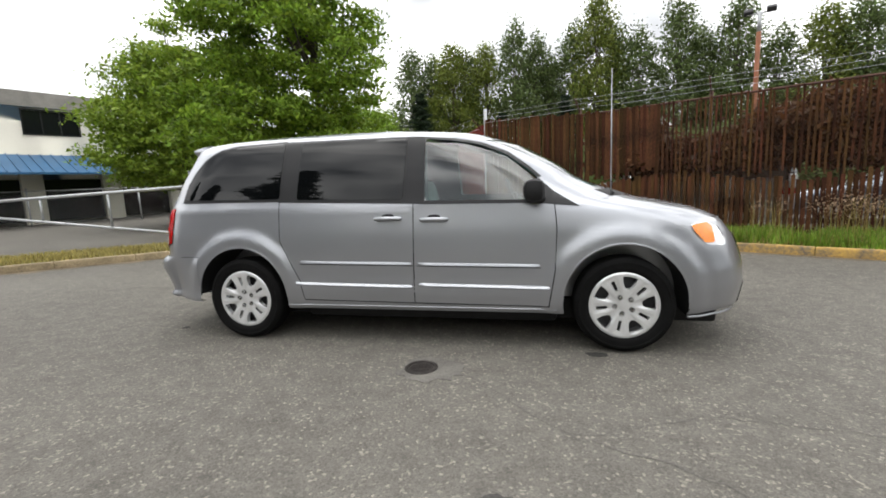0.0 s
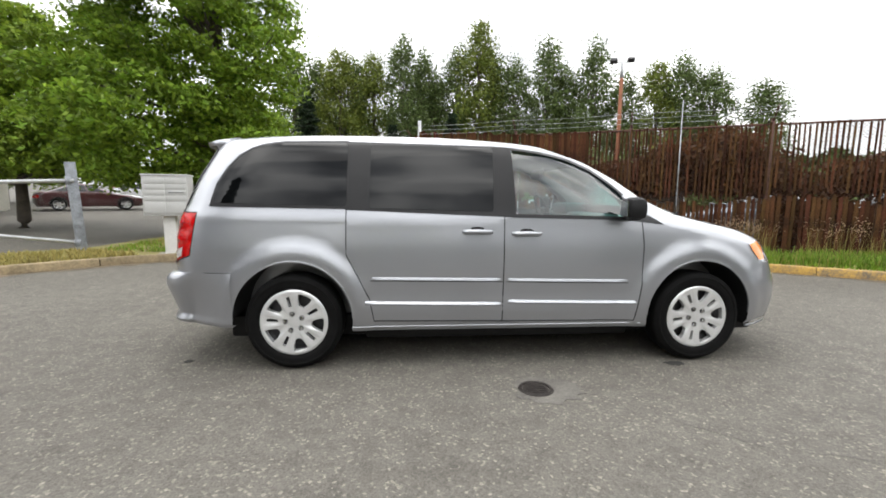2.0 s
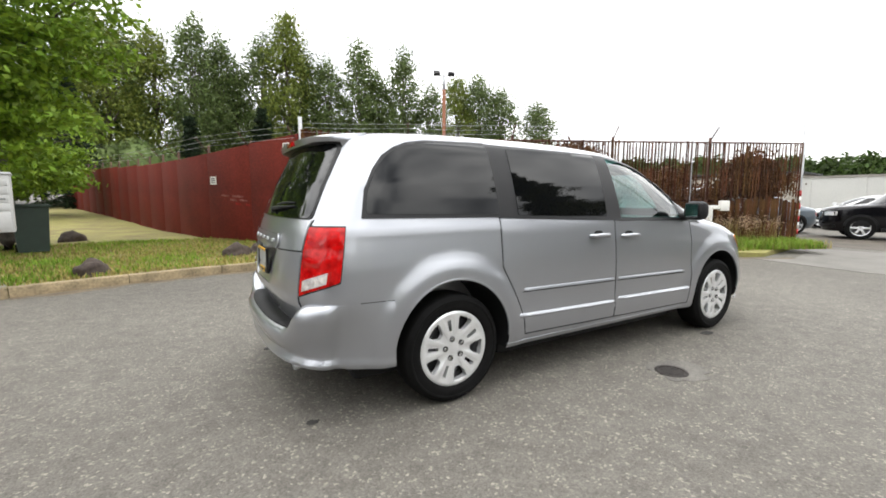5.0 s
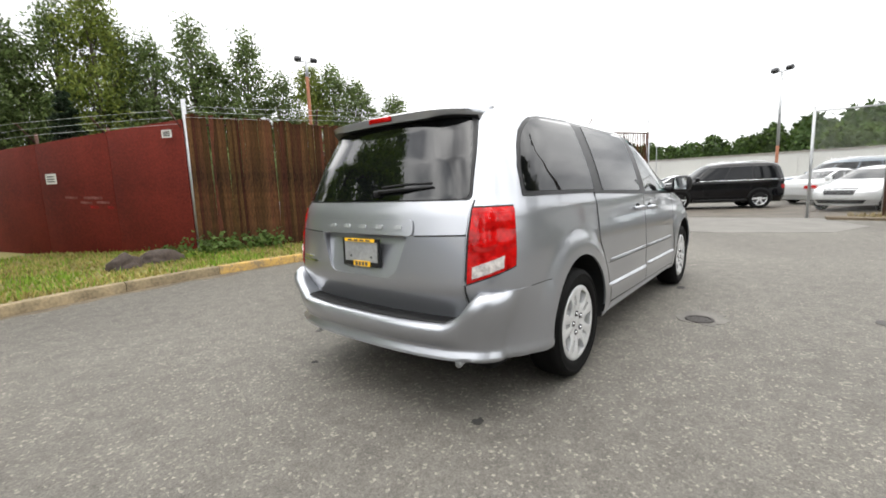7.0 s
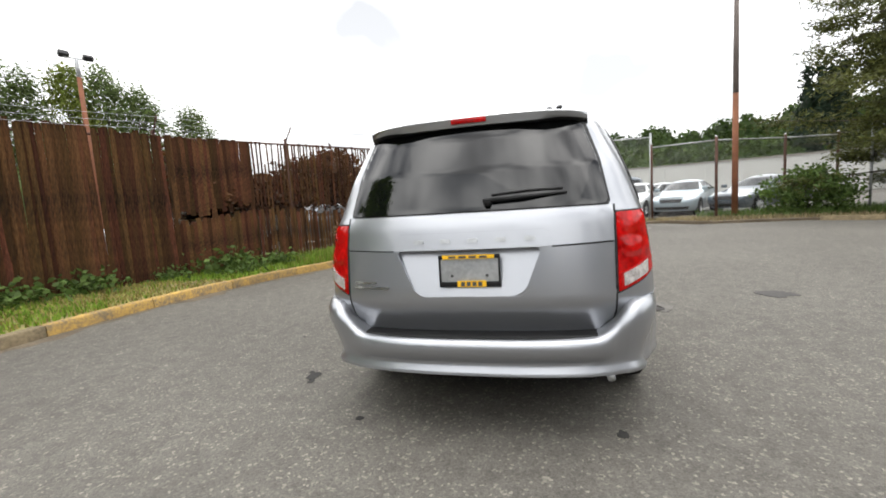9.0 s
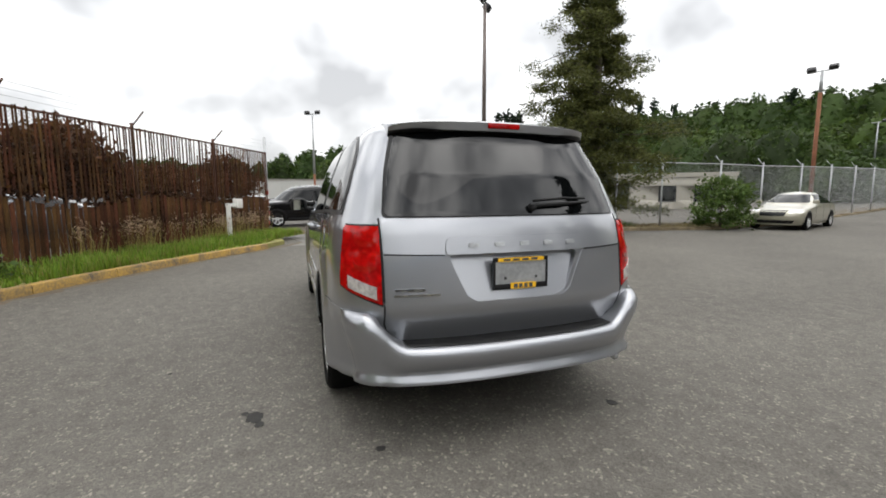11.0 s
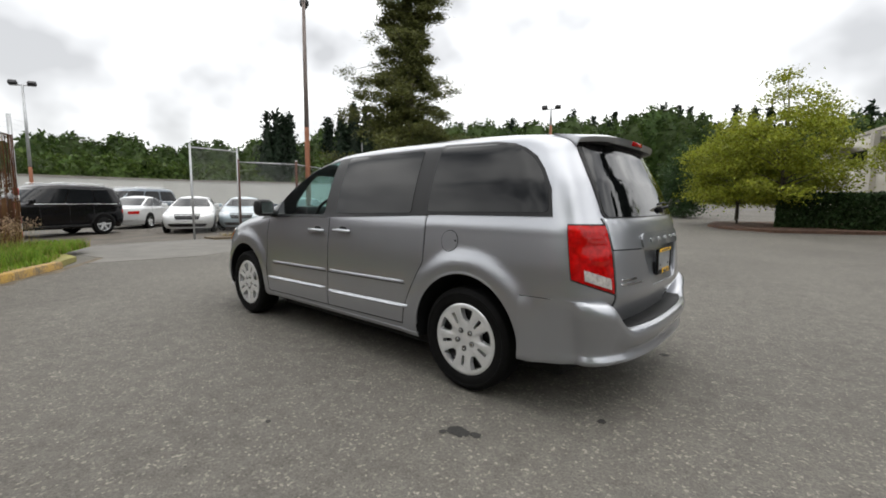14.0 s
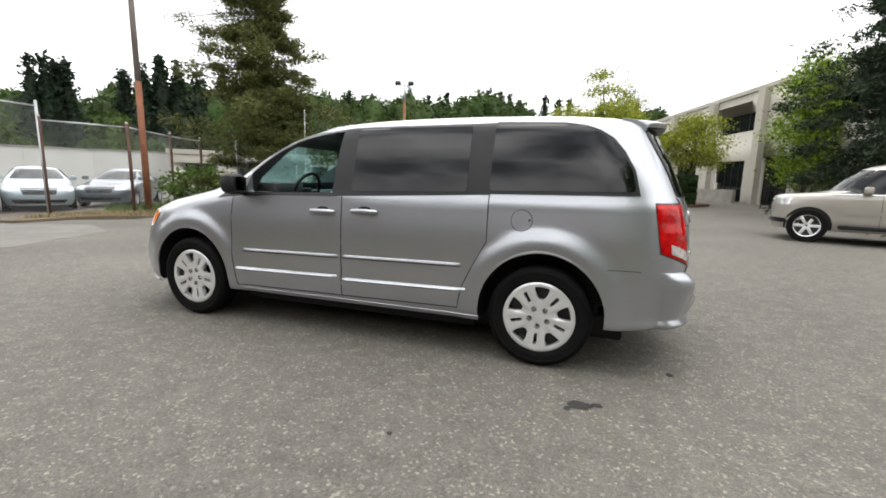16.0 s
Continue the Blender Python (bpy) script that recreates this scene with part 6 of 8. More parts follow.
# ---- cluster mailbox ----
def mailbox():
    ob = thing("cluster_mailbox", Matrix.Translation((-5.23, 4.6, 0.12)) @ Matrix.Rotation(radians(12), 4, "Z"), "pale grey cluster mailbox on a white pedestal at the kerb", "mailbox")
    bm = bmesh.new(); box(bm, -0.10, 0.10, -0.09, 0.09, 0.0, 0.78, 0.01)
    part("pedestal", bm, M_WHITEPOST, ob)
    bm = bmesh.new(); box(bm, -0.22, 0.22, -0.2, 0.2, 0.0, 0.02, 0.004)
    part("base_plate", bm, M_CONC, ob)
    bm = bmesh.new(); box(bm, -0.37, 0.37, -0.22, 0.22, 0.74, 1.48, 0.012)
    body = part("cabinet", bm, M_MAILBOX, ob)
    bm = bmesh.new(); box(bm, -0.385, 0.385, -0.235, 0.235, 1.475, 1.505, 0.01)
    part("cap", bm, M_MAILBOX, ob)
    for row in range(4):
        for col in range(2):
            bm = bmesh.new()
            x0, z0 = -0.34 + 0.345 * col, 1.33 - 0.105 * row
            box(bm, x0, x0 + 0.335, -0.228, -0.219, z0, z0 + 0.095, 0.003)
            part("letter_door", bm, M_MAILBOX, body)
    for x0 in (-0.34, 0.005):
        bm = bmesh.new(); box(bm, x0, x0 + 0.335, -0.228, -0.219, 0.78, 1.0, 0.003)
        part("parcel_door", bm, M_MAILBOX, body)
    bm = bmesh.new(); box(bm, 0.05, 0.31, -0.233, -0.226, 1.16, 1.172)
    part("mail_slot", bm, M_INK, body)


mailbox()


def bin_dark():
    ob = thing("waste_bin", on(-5.7, 9.1, 0.12, 15), "dark green wheeled waste bin beside the maple", "waste bin")
    bm = bmesh.new()
    prism(bm, [(-0.24, 0.06), (0.24, 0.06), (0.29, 0.98), (-0.29, 0.98)], -0.28, 0.28)
    part("bin_body", bm, M_BINGREEN, ob)
    bm = bmesh.new(); box(bm, -0.32, 0.32, -0.31, 0.33, 0.98, 1.05, 0.02)
    part("lid", bm, M_BINGREEN, ob)
    for s in (1, -1):
        part("wheel", lathe(bmesh.new(), [(0.0005, -0.03), (0.1, -0.03), (0.1, 0.03), (0.0005, 0.03)], 20, m=Matrix.Translation((0, 0.25, 0.1)) @ Matrix.Rotation(radians(90), 4, "Z") @ Matrix.Translation((0, s * 0.24, 0))), M_RUBBER, ob)


bin_dark()


def white_post():
    ob = thing("meter_post", Matrix.Translation((8.42, 2.72, 0.1)), "white painted post with a small box on its arm", "post")
    bm = bmesh.new(); box(bm, -0.055, 0.055, -0.055, 0.055, 0, 1.02, 0.008)
    part("post", bm, M_WHITEPOST, ob)
    bm = bmesh.new(); box(bm, -0.06, 0.40, -0.05, 0.05, 0.94, 1.03, 0.008, Matrix.Rotation(radians(-40), 4, "Z"))
    part("arm", bm, M_WHITEPOST, ob)
    bm = bmesh.new(); box(bm, 0.22, 0.42, -0.08, 0.08, 0.9, 1.15, 0.012, Matrix.Rotation(radians(-40), 4, "Z"))
    part("box", bm, M_SIGN, ob)


white_post()


# ---- lamp posts ----
def flood_post(m, h, heads, r, label, split=0.5, lower=None, upper=None, turn=0):
    ob = thing("lamp_post", m, label, "lamp post")
    part("lower_pole", tube(bmesh.new(), [(0, 0, -0.1), (0, 0, h * split)], [r * 1.15, r], 10), lower or M_WOODPOLE, ob)
    part("upper_pole", tube(bmesh.new(), [(0, 0, h * split), (0, 0, h)], [r, r * 0.7], 10), upper or M_GALV, ob)
    c, s = math.cos(radians(turn)), math.sin(radians(turn))
    part("cross_arm", tube(bmesh.new(), [(-0.5 * c, -0.5 * s, h - 0.05), (0.5 * c, 0.5 * s, h - 0.05)], 0.035, 6), M_GALV, ob)
    for k in range(heads):
        t = -0.45 + 0.9 * k / max(1, heads - 1)
        bm = bmesh.new()
        box(bm, -0.19, 0.19, -0.13, 0.13, -0.11, 0.13, 0.03, Matrix.Translation((t * c, t * s, h + 0.06)) @ Matrix.Rotation(radians(turn), 4, "Z") @ Matrix.Rotation(radians(35 if k % 2 else -35), 4, "X"))
        part("floodlight", bm, M_DARKMETAL, ob)
    return ob


flood_post(on(11.4, -6.1), 8.5, 2, 0.085, "tall pole, brown below and grey above, with two floodlights", 0.47, upper=M_OLDPOLE, turn=-35)
flood_post(on(32.4, -0.7), 7.9, 2, 0.09, "floodlight pole standing in the car lot", 0.4, turn=60)
flood_post(on(11.2, -25.2), 7.6, 2, 0.09, "brown floodlight pole behind the chain-link fence", 0.85, turn=20)
flood_post(on(11.3, 20.4), 8.8, 2, 0.10, "brown floodlight pole behind the rusty fence", 0.9, turn=-20)
flood_post(on(22.0, -52.0), 7.5, 1, 0.07, "thin grey roadside lamp post", 0.5, M_GALV, turn=20)


# ---- parked vehicles ----
class Shape:
    def __init__(self, xf, xr, w, z0, z1):
        self.xf, self.xr = smooth_table(xf[0], xf[1], z0, z1, 0.03), smooth_table(xr[0], xr[1], z0, z1, 0.03)
        self.w, self.z0, self.z1 = smooth_table(w[0], w[1], z0, z1, 0.03), z0, z1

    def y(self, x, z):
        xr, xf = self.xr(z), self.xf(z)
        a = min(1.0, max(0.0, (xr + 1.3 - x) / 1.3))
        b = min(1.0, max(0.0, (x - xf + 1.3) / 1.3))
        return self.w(z) * max(0.0, 1 - a ** 8) ** (1 / 2.4) * max(0.0, 1 - b ** 6) ** (1 / 2.2)

    def end(self, y, z, rear):
        k = min(1.0, abs(y) / self.w(z))
        if rear:
            return self.xr(z) + 1.3 - 1.3 * max(0.0, 1 - k ** 2.4) ** (1 / 8)
        return self.xf(z) - 1.3 + 1.3 * max(0.0, 1 - k ** 2.2) ** (1 / 6)


SEDAN = Shape(([0.2, 0.45, 0.6, 0.70, 0.78, 0.86, 0.93, 1.0, 1.2, 1.36, 1.41, 1.44], [2.25, 2.36, 2.34, 2.26, 2.05, 1.5, 1.12, 0.98, 0.55, 0.15, -0.05, -0.3]),
              ([0.2, 0.4, 0.7, 0.9, 0.95, 1.0, 1.04, 1.2, 1.34, 1.40, 1.44], [-2.25, -2.36, -2.38, -2.33, -2.22, -1.95, -1.78, -1.4, -1.02, -0.85, -0.55]),
              ([0.2, 0.35, 0.6, 0.85, 0.98, 1.04, 1.34, 1.40, 1.44], [0.8, 0.87, 0.89, 0.88, 0.84, 0.81, 0.61, 0.52, 0.3]), 0.2, 1.44)
SUV = Shape(([0.27, 0.6, 0.95, 1.05, 1.11, 1.15, 1.19, 1.26, 1.5, 1.74, 1.83, 1.88], [2.4, 2.5, 2.48, 2.42, 2.25, 1.75, 1.3, 1.16, 0.86, 0.56, 0.40, 0.1]),
            ([0.27, 0.6, 1.1, 1.25, 1.6, 1.78, 1.84, 1.88], [-2.4, -2.5, -2.48, -2.45, -2.36, -2.27, -2.15, -1.9]),
            ([0.27, 0.45, 0.8, 1.1, 1.2, 1.72, 1.82, 1.88], [0.88, 0.96, 0.97, 0.96, 0.93, 0.80, 0.74, 0.62]), 0.27, 1.88)


WAGON = Shape(([0.27, 0.5, 0.8, 0.93, 1.0, 1.04, 1.08, 1.14, 1.4, 1.6, 1.68, 1.74], [2.42, 2.46, 2.44, 2.38, 2.2, 1.6, 1.22, 1.1, 0.72, 0.36, 0.1, -0.3]),
              ([0.27, 0.6, 1.0, 1.15, 1.5, 1.64, 1.70, 1.74], [-2.4, -2.48, -2.46, -2.42, -2.26, -2.1, -1.9, -1.2]),
              ([0.27, 0.45, 0.8, 1.0, 1.1, 1.58, 1.68, 1.74], [0.86, 0.93, 0.94, 0.92, 0.87, 0.68, 0.58, 0.35]), 0.27, 1.74)


CABIN_FORWARD = Shape(([0.27, 0.5, 0.8, 0.97, 1.03, 1.07, 1.10, 1.16, 1.4, 1.6, 1.68, 1.74], [2.38, 2.44, 2.44, 2.42, 2.30, 1.9, 1.55, 1.44, 1.20, 0.96, 0.74, 0.2]),
                      ([0.27, 0.6, 1.0, 1.15, 1.5, 1.64, 1.70, 1.74], [-2.4, -2.48, -2.46, -2.42, -2.26, -2.1, -1.9, -1.2]),
                      ([0.27, 0.45, 0.8, 1.0, 1.1, 1.58, 1.68, 1.74], [0.86, 0.93, 0.94, 0.92, 0.87, 0.70, 0.62, 0.40]), 0.27, 1.74)


def road_wheel(parent, x, y, s, r):
    hub = new("wheel"); hub.parent = parent
    hub.matrix_basis = Matrix.Translation((x, s * y, r)) @ (Matrix.Identity(4) if s > 0 else Matrix.Rotation(math.pi, 4, "Z"))
    part("tyre", lathe(bmesh.new(), [(r * 0.64, -0.1), (r * 0.95, -0.1), (r, -0.06), (r, 0.06), (r * 0.95, 0.1), (r * 0.66, 0.1)], 32, closed=True), M_RUBBER, hub)
    bm = bmesh.new()
    lathe(bm, [(r * 0.6, 0.03), (r * 0.62, 0.085), (r * 0.68, 0.095), (r * 0.68, 0.0)], 28, closed=True)
    for k in range(6):
        a = math.pi * 2 * k / 6
        box(bm, 0.02, r * 0.63, 0.055, 0.085, -0.032, 0.032, 0.006, Matrix.Rotation(-a, 4, "Y"))
    part("rim", bm, M_CAP, hub)
    part("brake_disc", lathe(bmesh.new(), [(0.0005, 0.04), (r * 0.6, 0.04), (r * 0.6, 0.0), (0.0005, 0.0)], 24), M_DARKMETAL, hub)


def parked(name, m, sh, paint, label, category, wheel_r=0.33, axles=(1.42, -1.36), cladding=False, group="", windows=True):
    ob = thing(name, m, label, category, group)
    zs = list(np.linspace(sh.z0, sh.z1 - 0.12, 26)) + list(np.linspace(sh.z1 - 0.10, sh.z1, 9))
    bm = bmesh.new()
    rings = []
    for z in zs:
        xr, xf = sh.xr(z), sh.xf(z)
        xs = [xr + 0.25 * (k / 6) ** 2 for k in range(6)] + list(np.linspace(xr + 0.25, xf - 0.3, 40)) + [xf - 0.3 * (k / 6) ** 2 for k in range(6)][::-1]
        ring = [(x, sh.y(x, z)) for x in xs]
        rings.append([bm.verts.new((x, y, z)) for x, y in ring] + [bm.verts.new((x, -y, z)) for x, y in ring[::-1][1:-1]])
    for a, b in zip(rings, rings[1:]):
        n = len(a)
        for k in range(n):
            bm.faces.new((a[k], a[(k + 1) % n], b[(k + 1) % n], b[k]))
    bm.faces.new(rings[0][::-1]); bm.faces.new(rings[-1])
    bmesh.ops.remove_doubles(bm, verts=bm.verts, dist=0.0006)
    bmesh.ops.recalc_face_normals(bm, faces=bm.faces)
    part("body", bm, paint, ob, angle=50)
    H = sh.z1
    tall = H > 1.6
    belt, top = ((1.20 if H > 1.8 else 1.08), H - 0.17) if tall else (0.985, H - 0.10)
    for s in (1, -1):
        P = lambda x, z, off, s=s: Vector((x, s * (sh.y(x, z) + off), z))
        b0, b1, t0, t1 = sh.xr(belt) + (0.22 if tall else 0.30), sh.xf(belt) - 0.42, sh.xr(top) + (0.30 if tall else 0.22), sh.xf(top) - 0.22
        nwin = 3
        for k in range(nwin) if windows else (2,):
            u0, u1 = k / nwin + 0.012, (k + 1) / nwin - 0.012
            poly = [(b0 + (b1 - b0) * u0, belt), (b0 + (b1 - b0) * u1, belt), (t0 + (t1 - t0) * u1, top), (t0 + (t1 - t0) * u0, top)]
            part("side_window", outward(skin(rounded(poly, 0.05), P, 0.010, 0.02, 0.06), (0, 0, 1)), M_DARKGLASS, ob)
        for hx in ((0.35, -0.65) if tall else (0.2, -0.7)):
            part("door_handle", tube(bmesh.new(), [P(hx - 0.09, belt - 0.12, 0.01), P(hx, belt - 0.117, 0.035), P(hx + 0.09, belt - 0.12, 0.01)], 0.013, 6), paint, ob)
        for sx in (0.62, -0.30, -1.12):
            part("door_seam", tube(bmesh.new(), [P(sx, z, -0.001) for z in np.linspace(0.42, belt - 0.03, 9)], 0.005, 5), M_SEAM, ob)
        part("door_mirror", outward(box_round((0.78, s * (sh.w(belt) - 0.02), belt + 0.0), (0.93, s * (sh.w(belt) + 0.17), belt + 0.14), 0.03), (0.85, s, belt)), paint, ob)
        for ax in axles:
            bm = bmesh.new()
            ring = [(ax + (wheel_r + 0.055) * math.cos(a), wheel_r + (wheel_r + 0.055) * math.sin(a)) for a in np.linspace(-0.25, math.pi + 0.25, 26)]
            part("wheel_arch", outward(skin([(x, max(z, sh.z0 + 0.01)) for x, z in ring], P, 0.004, 0.01, 0.2), (0, 0, 0.5)), M_PLASTIC, ob)
            road_wheel(ob, ax, sh.w(0.5) - 0.085, s, wheel_r)
        if tall:
            part("roof_rail", tube(bmesh.new(), [(-1.75, s * (sh.w(H - 0.06) - 0.04), H - 0.03), (-1.65, s * (sh.w(H - 0.06) - 0.03), H + 0.045), (0.0, s * (sh.w(H - 0.06) - 0.03), H + 0.05), (0.1, s * (sh.w(H - 0.06) - 0.04), H - 0.02)], 0.018, 6), M_CHROME, ob)
            part("window_trim", tube(bmesh.new(), [P(b0 + (b1 - b0) * k / 12, belt - 0.03, 0.004) for k in range(13)], 0.012, 6), M_CHROME, ob)
        if cladding:
            part("running_board", outward(box_round((axles[1] + 0.5, s * (sh.w(0.5) - 0.1), 0.33), (axles[0] - 0.5, s * (sh.w(0.5) + 0.07), 0.41), 0.02), (0, s, 0.35)), M_PLASTIC, ob)
            part("side_moulding", outward(skin([(axles[1] + 0.48, 0.72), (axles[0] - 0.48, 0.72), (axles[0] - 0.48, 0.64), (axles[1] + 0.48, 0.64)], P, 0.014, 0.014, 0.2), (0, 0, 0.5)), paint, ob)
    for rear, nm, material in ((False, "windscreen", M_DARKGLASS), (True, "rear_window", M_DARKGLASS)):
        E = lambda y, z, off, rear=rear: Vector((sh.end(y, z, rear) + (-off if rear else off), y, z))
        w0, w1 = sh.w(belt) - 0.14, sh.w(top) - 0.10
        part(nm, outward(skin(rounded([(-w0, belt + 0.03), (w0, belt + 0.03), (w1, top), (-w1, top)], 0.05), E, 0.010, 0.02, 0.06), (0, 0, 0.9)), material, ob)
        zl = 0.86 if tall else 0.70
        for s in (1, -1):
            a, b = s * (sh.w(zl) - 0.06), s * (sh.w(zl) - 0.40)
            part("tail_lamp" if rear else "headlamp", outward(skin(rounded([(a, zl + 0.09), (b, zl + 0.07), (b, zl - 0.05), (a, zl - 0.05)], 0.02), E, 0.008, 0.012, 0.1), (0, 0, 0.6)), M_RED if rear else M_HEADLENS, ob)
        part("bumper_bar", outward(skin(rounded([(-sh.w(0.45) + 0.08, 0.50), (sh.w(0.45) - 0.08, 0.50), (sh.w(0.45) - 0.10, 0.40), (-sh.w(0.45) + 0.10, 0.40)], 0.02), E, 0.02, 0.02, 0.15), (0, 0, 0.5)), M_TRIM if tall else paint, ob)
        if not rear:
            part("grille", outward(skin(rounded([(-0.44, zl + 0.05), (0.44, zl + 0.05), (0.38, zl - 0.165), (-0.38, zl - 0.165)], 0.03), E, 0.010, 0.012, 0.1), (0, 0, 0.6)), M_CHROME if tall else M_TRIM, ob)
            if not tall:
                part("lower_grille", outward(skin(rounded([(-0.66, 0.375), (0.66, 0.375), (0.58, 0.26), (-0.58, 0.26)], 0.03), E, 0.012, 0.012, 0.1), (0, 0, 0.6)), M_TRIM, ob)
    return ob


def face(x, y, dx, dy, lift=0.0, s=1.0):
    """A pose on the ground with the nose towards (dx, dy)."""
    return on(x, y, lift, math.degrees(math.atan2(dy, dx)), s)


parked("black_suv", face(16.8, 0.78, -0.39, 0.92, 0, 0.94), SUV, P_BLACK, "glossy black full-size SUV parked in the car lot", "suv", 0.40, (1.5, -1.45), True)
parked("white_sedan", face(20.9, -3.3, 0.75, -0.66), SEDAN, P_WHITE, "white sedan parked in the car lot", "car")
parked("white_hatchback", face(16.7, -3.95, -0.90, 0.43), SEDAN, P_WHITE, "white hatchback parked nose-out in the car lot", "car")
parked("blue_sedan", face(16.5, -6.0, -0.88, 0.47), SEDAN, P_BLUE, "pale blue sedan behind the chain-link gate", "car")
parked("slate_sedan", face(16.2, -8.7, -0.60, 0.80), SEDAN, P_GREY, "slate-grey sedan behind the chain-link fence", "car")
for k, (x, y) in enumerate(((22.5, 3.6), (23.6, 0.4), (24.2, -3.4), (25.0, -6.6))):
    if k == 2:
        parked("dark_minivan", face(x, y, -0.39, 0.92), SUV, P_GREY, "dark grey van in the car lot's back row", "van", 0.36)
    else:
        parked("white_sedan", face(x, y, -0.39, 0.92), SEDAN, P_WHITE, "white sedan in the car lot's back row", "car")
parked("champagne_sedan", face(7.5, -18.05, -0.287, 0.958), SEDAN, P_CHAMP, "champagne-beige sedan parked at the chain-link fence", "car")
parked("silver_wagon", face(12.2, -37.8, -0.3, 0.95), WAGON, P_SILVER, "light silver wagon parked along the road", "suv", 0.34)
parked("white_sedan", face(16.6, -53.0, -0.3, 0.95), SEDAN, P_WHITE, "white sedan parked far down the road", "car")
parked("white_sedan", face(20.0, -68.0, -0.3, 0.95), SEDAN, P_WHITE, "white sedan parked at the road's far end", "car")
parked("slate_sedan", face(7.5, -72.0, -0.3, 0.95), SEDAN, P_GREY, "grey sedan at the road's far end", "car")
parked("taupe_suv", face(-8.62, -8.65, 0.934, -0.357, 0, 1.06), CABIN_FORWARD, P_TAUPE, "taupe SUV with dark cladding parked beside the yard", "suv", 0.36, (1.74, -1.2), True)
parked("maroon_sedan", face(-17.9, 21.2, 0.8, 0.6), SEDAN, P_MAROON, "dark maroon sedan parked beyond the driveway fence", "car")
parked("white_sedan", face(-19.6, 29.3, 0.9, 0.5), SEDAN, P_WHITE, "white sedan in the far parking lot", "car")
parked("white_van", face(-24.0, 37.0, 0.9, 0.4), SUV, P_WHITE, "white van in the far parking lot", "van", 0.36)
for k, (x, y) in enumerate(((6.2, 9.5), (9.4, 8.0), (12.6, 6.4), (15.8, 5.2))):
    if k == 0:
        parked("cargo_van", face(4.3, 7.9, -0.89, 0.455), SUV, P_WHITE, "white panel van parked behind the rusty slatted fence", "van", 0.36, windows=False)
    elif k % 2 == 0:
        parked("white_wagon", face(x, y, -0.89, 0.455), WAGON, P_WHITE, "white wagon parked behind the rusty slatted fence", "car", 0.34)
    else:
        parked("slate_sedan", face(x, y, -0.89, 0.455), SEDAN, P_GREY, "slate-grey sedan parked behind the rusty slatted fence", "car")


# ---- buildings ----
def wall_frame(p0, p1):
    """Local axes of a wall: x along it, y into the building, from its foot."""
    d = Vector((p1[0] - p0[0], p1[1] - p0[1], 0))
    L = d.length
    d.normalize()
    m = Matrix((( d.x, -d.y, 0, p0[0]), (d.y, d.x, 0, p0[1]), (0, 0, 1, min(ground_z(*p0), ground_z(*p1)) - 0.2), (0, 0, 0, 1)))
    return m, L


def window_unit(ob, x0, x1, z0, z1, mullions=1, y=0.0):
    bm = bmesh.new(); box(bm, x0, x1, y + 0.05, y + 0.09, z0, z1)
    w = part("window", bm, M_DARKGLASS, ob)
    bm = bmesh.new()
    f = 0.06
    for a, b, c, d in ((x0 - f, x1 + f, z0 - f, z0), (x0 - f, x1 + f, z1, z1 + f), (x0 - f, x0, z0, z1), (x1, x1 + f, z0, z1)):
        box(bm, a, b, y - 0.03, y + 0.10, c, d)
    for k in range(1, mullions):
        x = x0 + (x1 - x0) * k / mullions
        box(bm, x - 0.03, x + 0.03, y + 0.02, y + 0.10, z0, z1)
    part("window_frame", bm, M_TRIM, w)


def walled(ob, L, D, H, holes, material, t=0.3):
    """A front wall pieced round its openings, and three plain walls with a roof slab."""
    xs = sorted({0.0, L} | {h[0] for h in holes} | {h[1] for h in holes})
    zs = sorted({0.0, H} | {h[2] for h in holes} | {h[3] for h in holes})
    bm = bmesh.new()
    for a, b in zip(xs, xs[1:]):
        for c, d in zip(zs, zs[1:]):
            if not any(h[0] <= a and b <= h[1] and h[2] <= c and d <= h[3] for h in holes):
                box(bm, a, b, 0, t, c, d)
    bmesh.ops.remove_doubles(bm, verts=bm.verts, dist=0.001)
    part("front_wall", bm, material, ob)
    bm = bmesh.new(); box(bm, 0, t, t + 0.003, D, 0, H); part("side_wall", bm, material, ob)
    bm = bmesh.new(); box(bm, L - t, L, t + 0.003, D, 0, H); part("side_wall", bm, material, ob)
    bm = bmesh.new(); box(bm, t + 0.003, L - t - 0.003, D - t, D, 0, H); part("back_wall", bm, material, ob)
    bm = bmesh.new(); box(bm, t + 0.003, L - t - 0.003, t + 0.003, D - t - 0.003, H - 0.5, H - 0.3); part("roof", bm, M_CONC, ob)


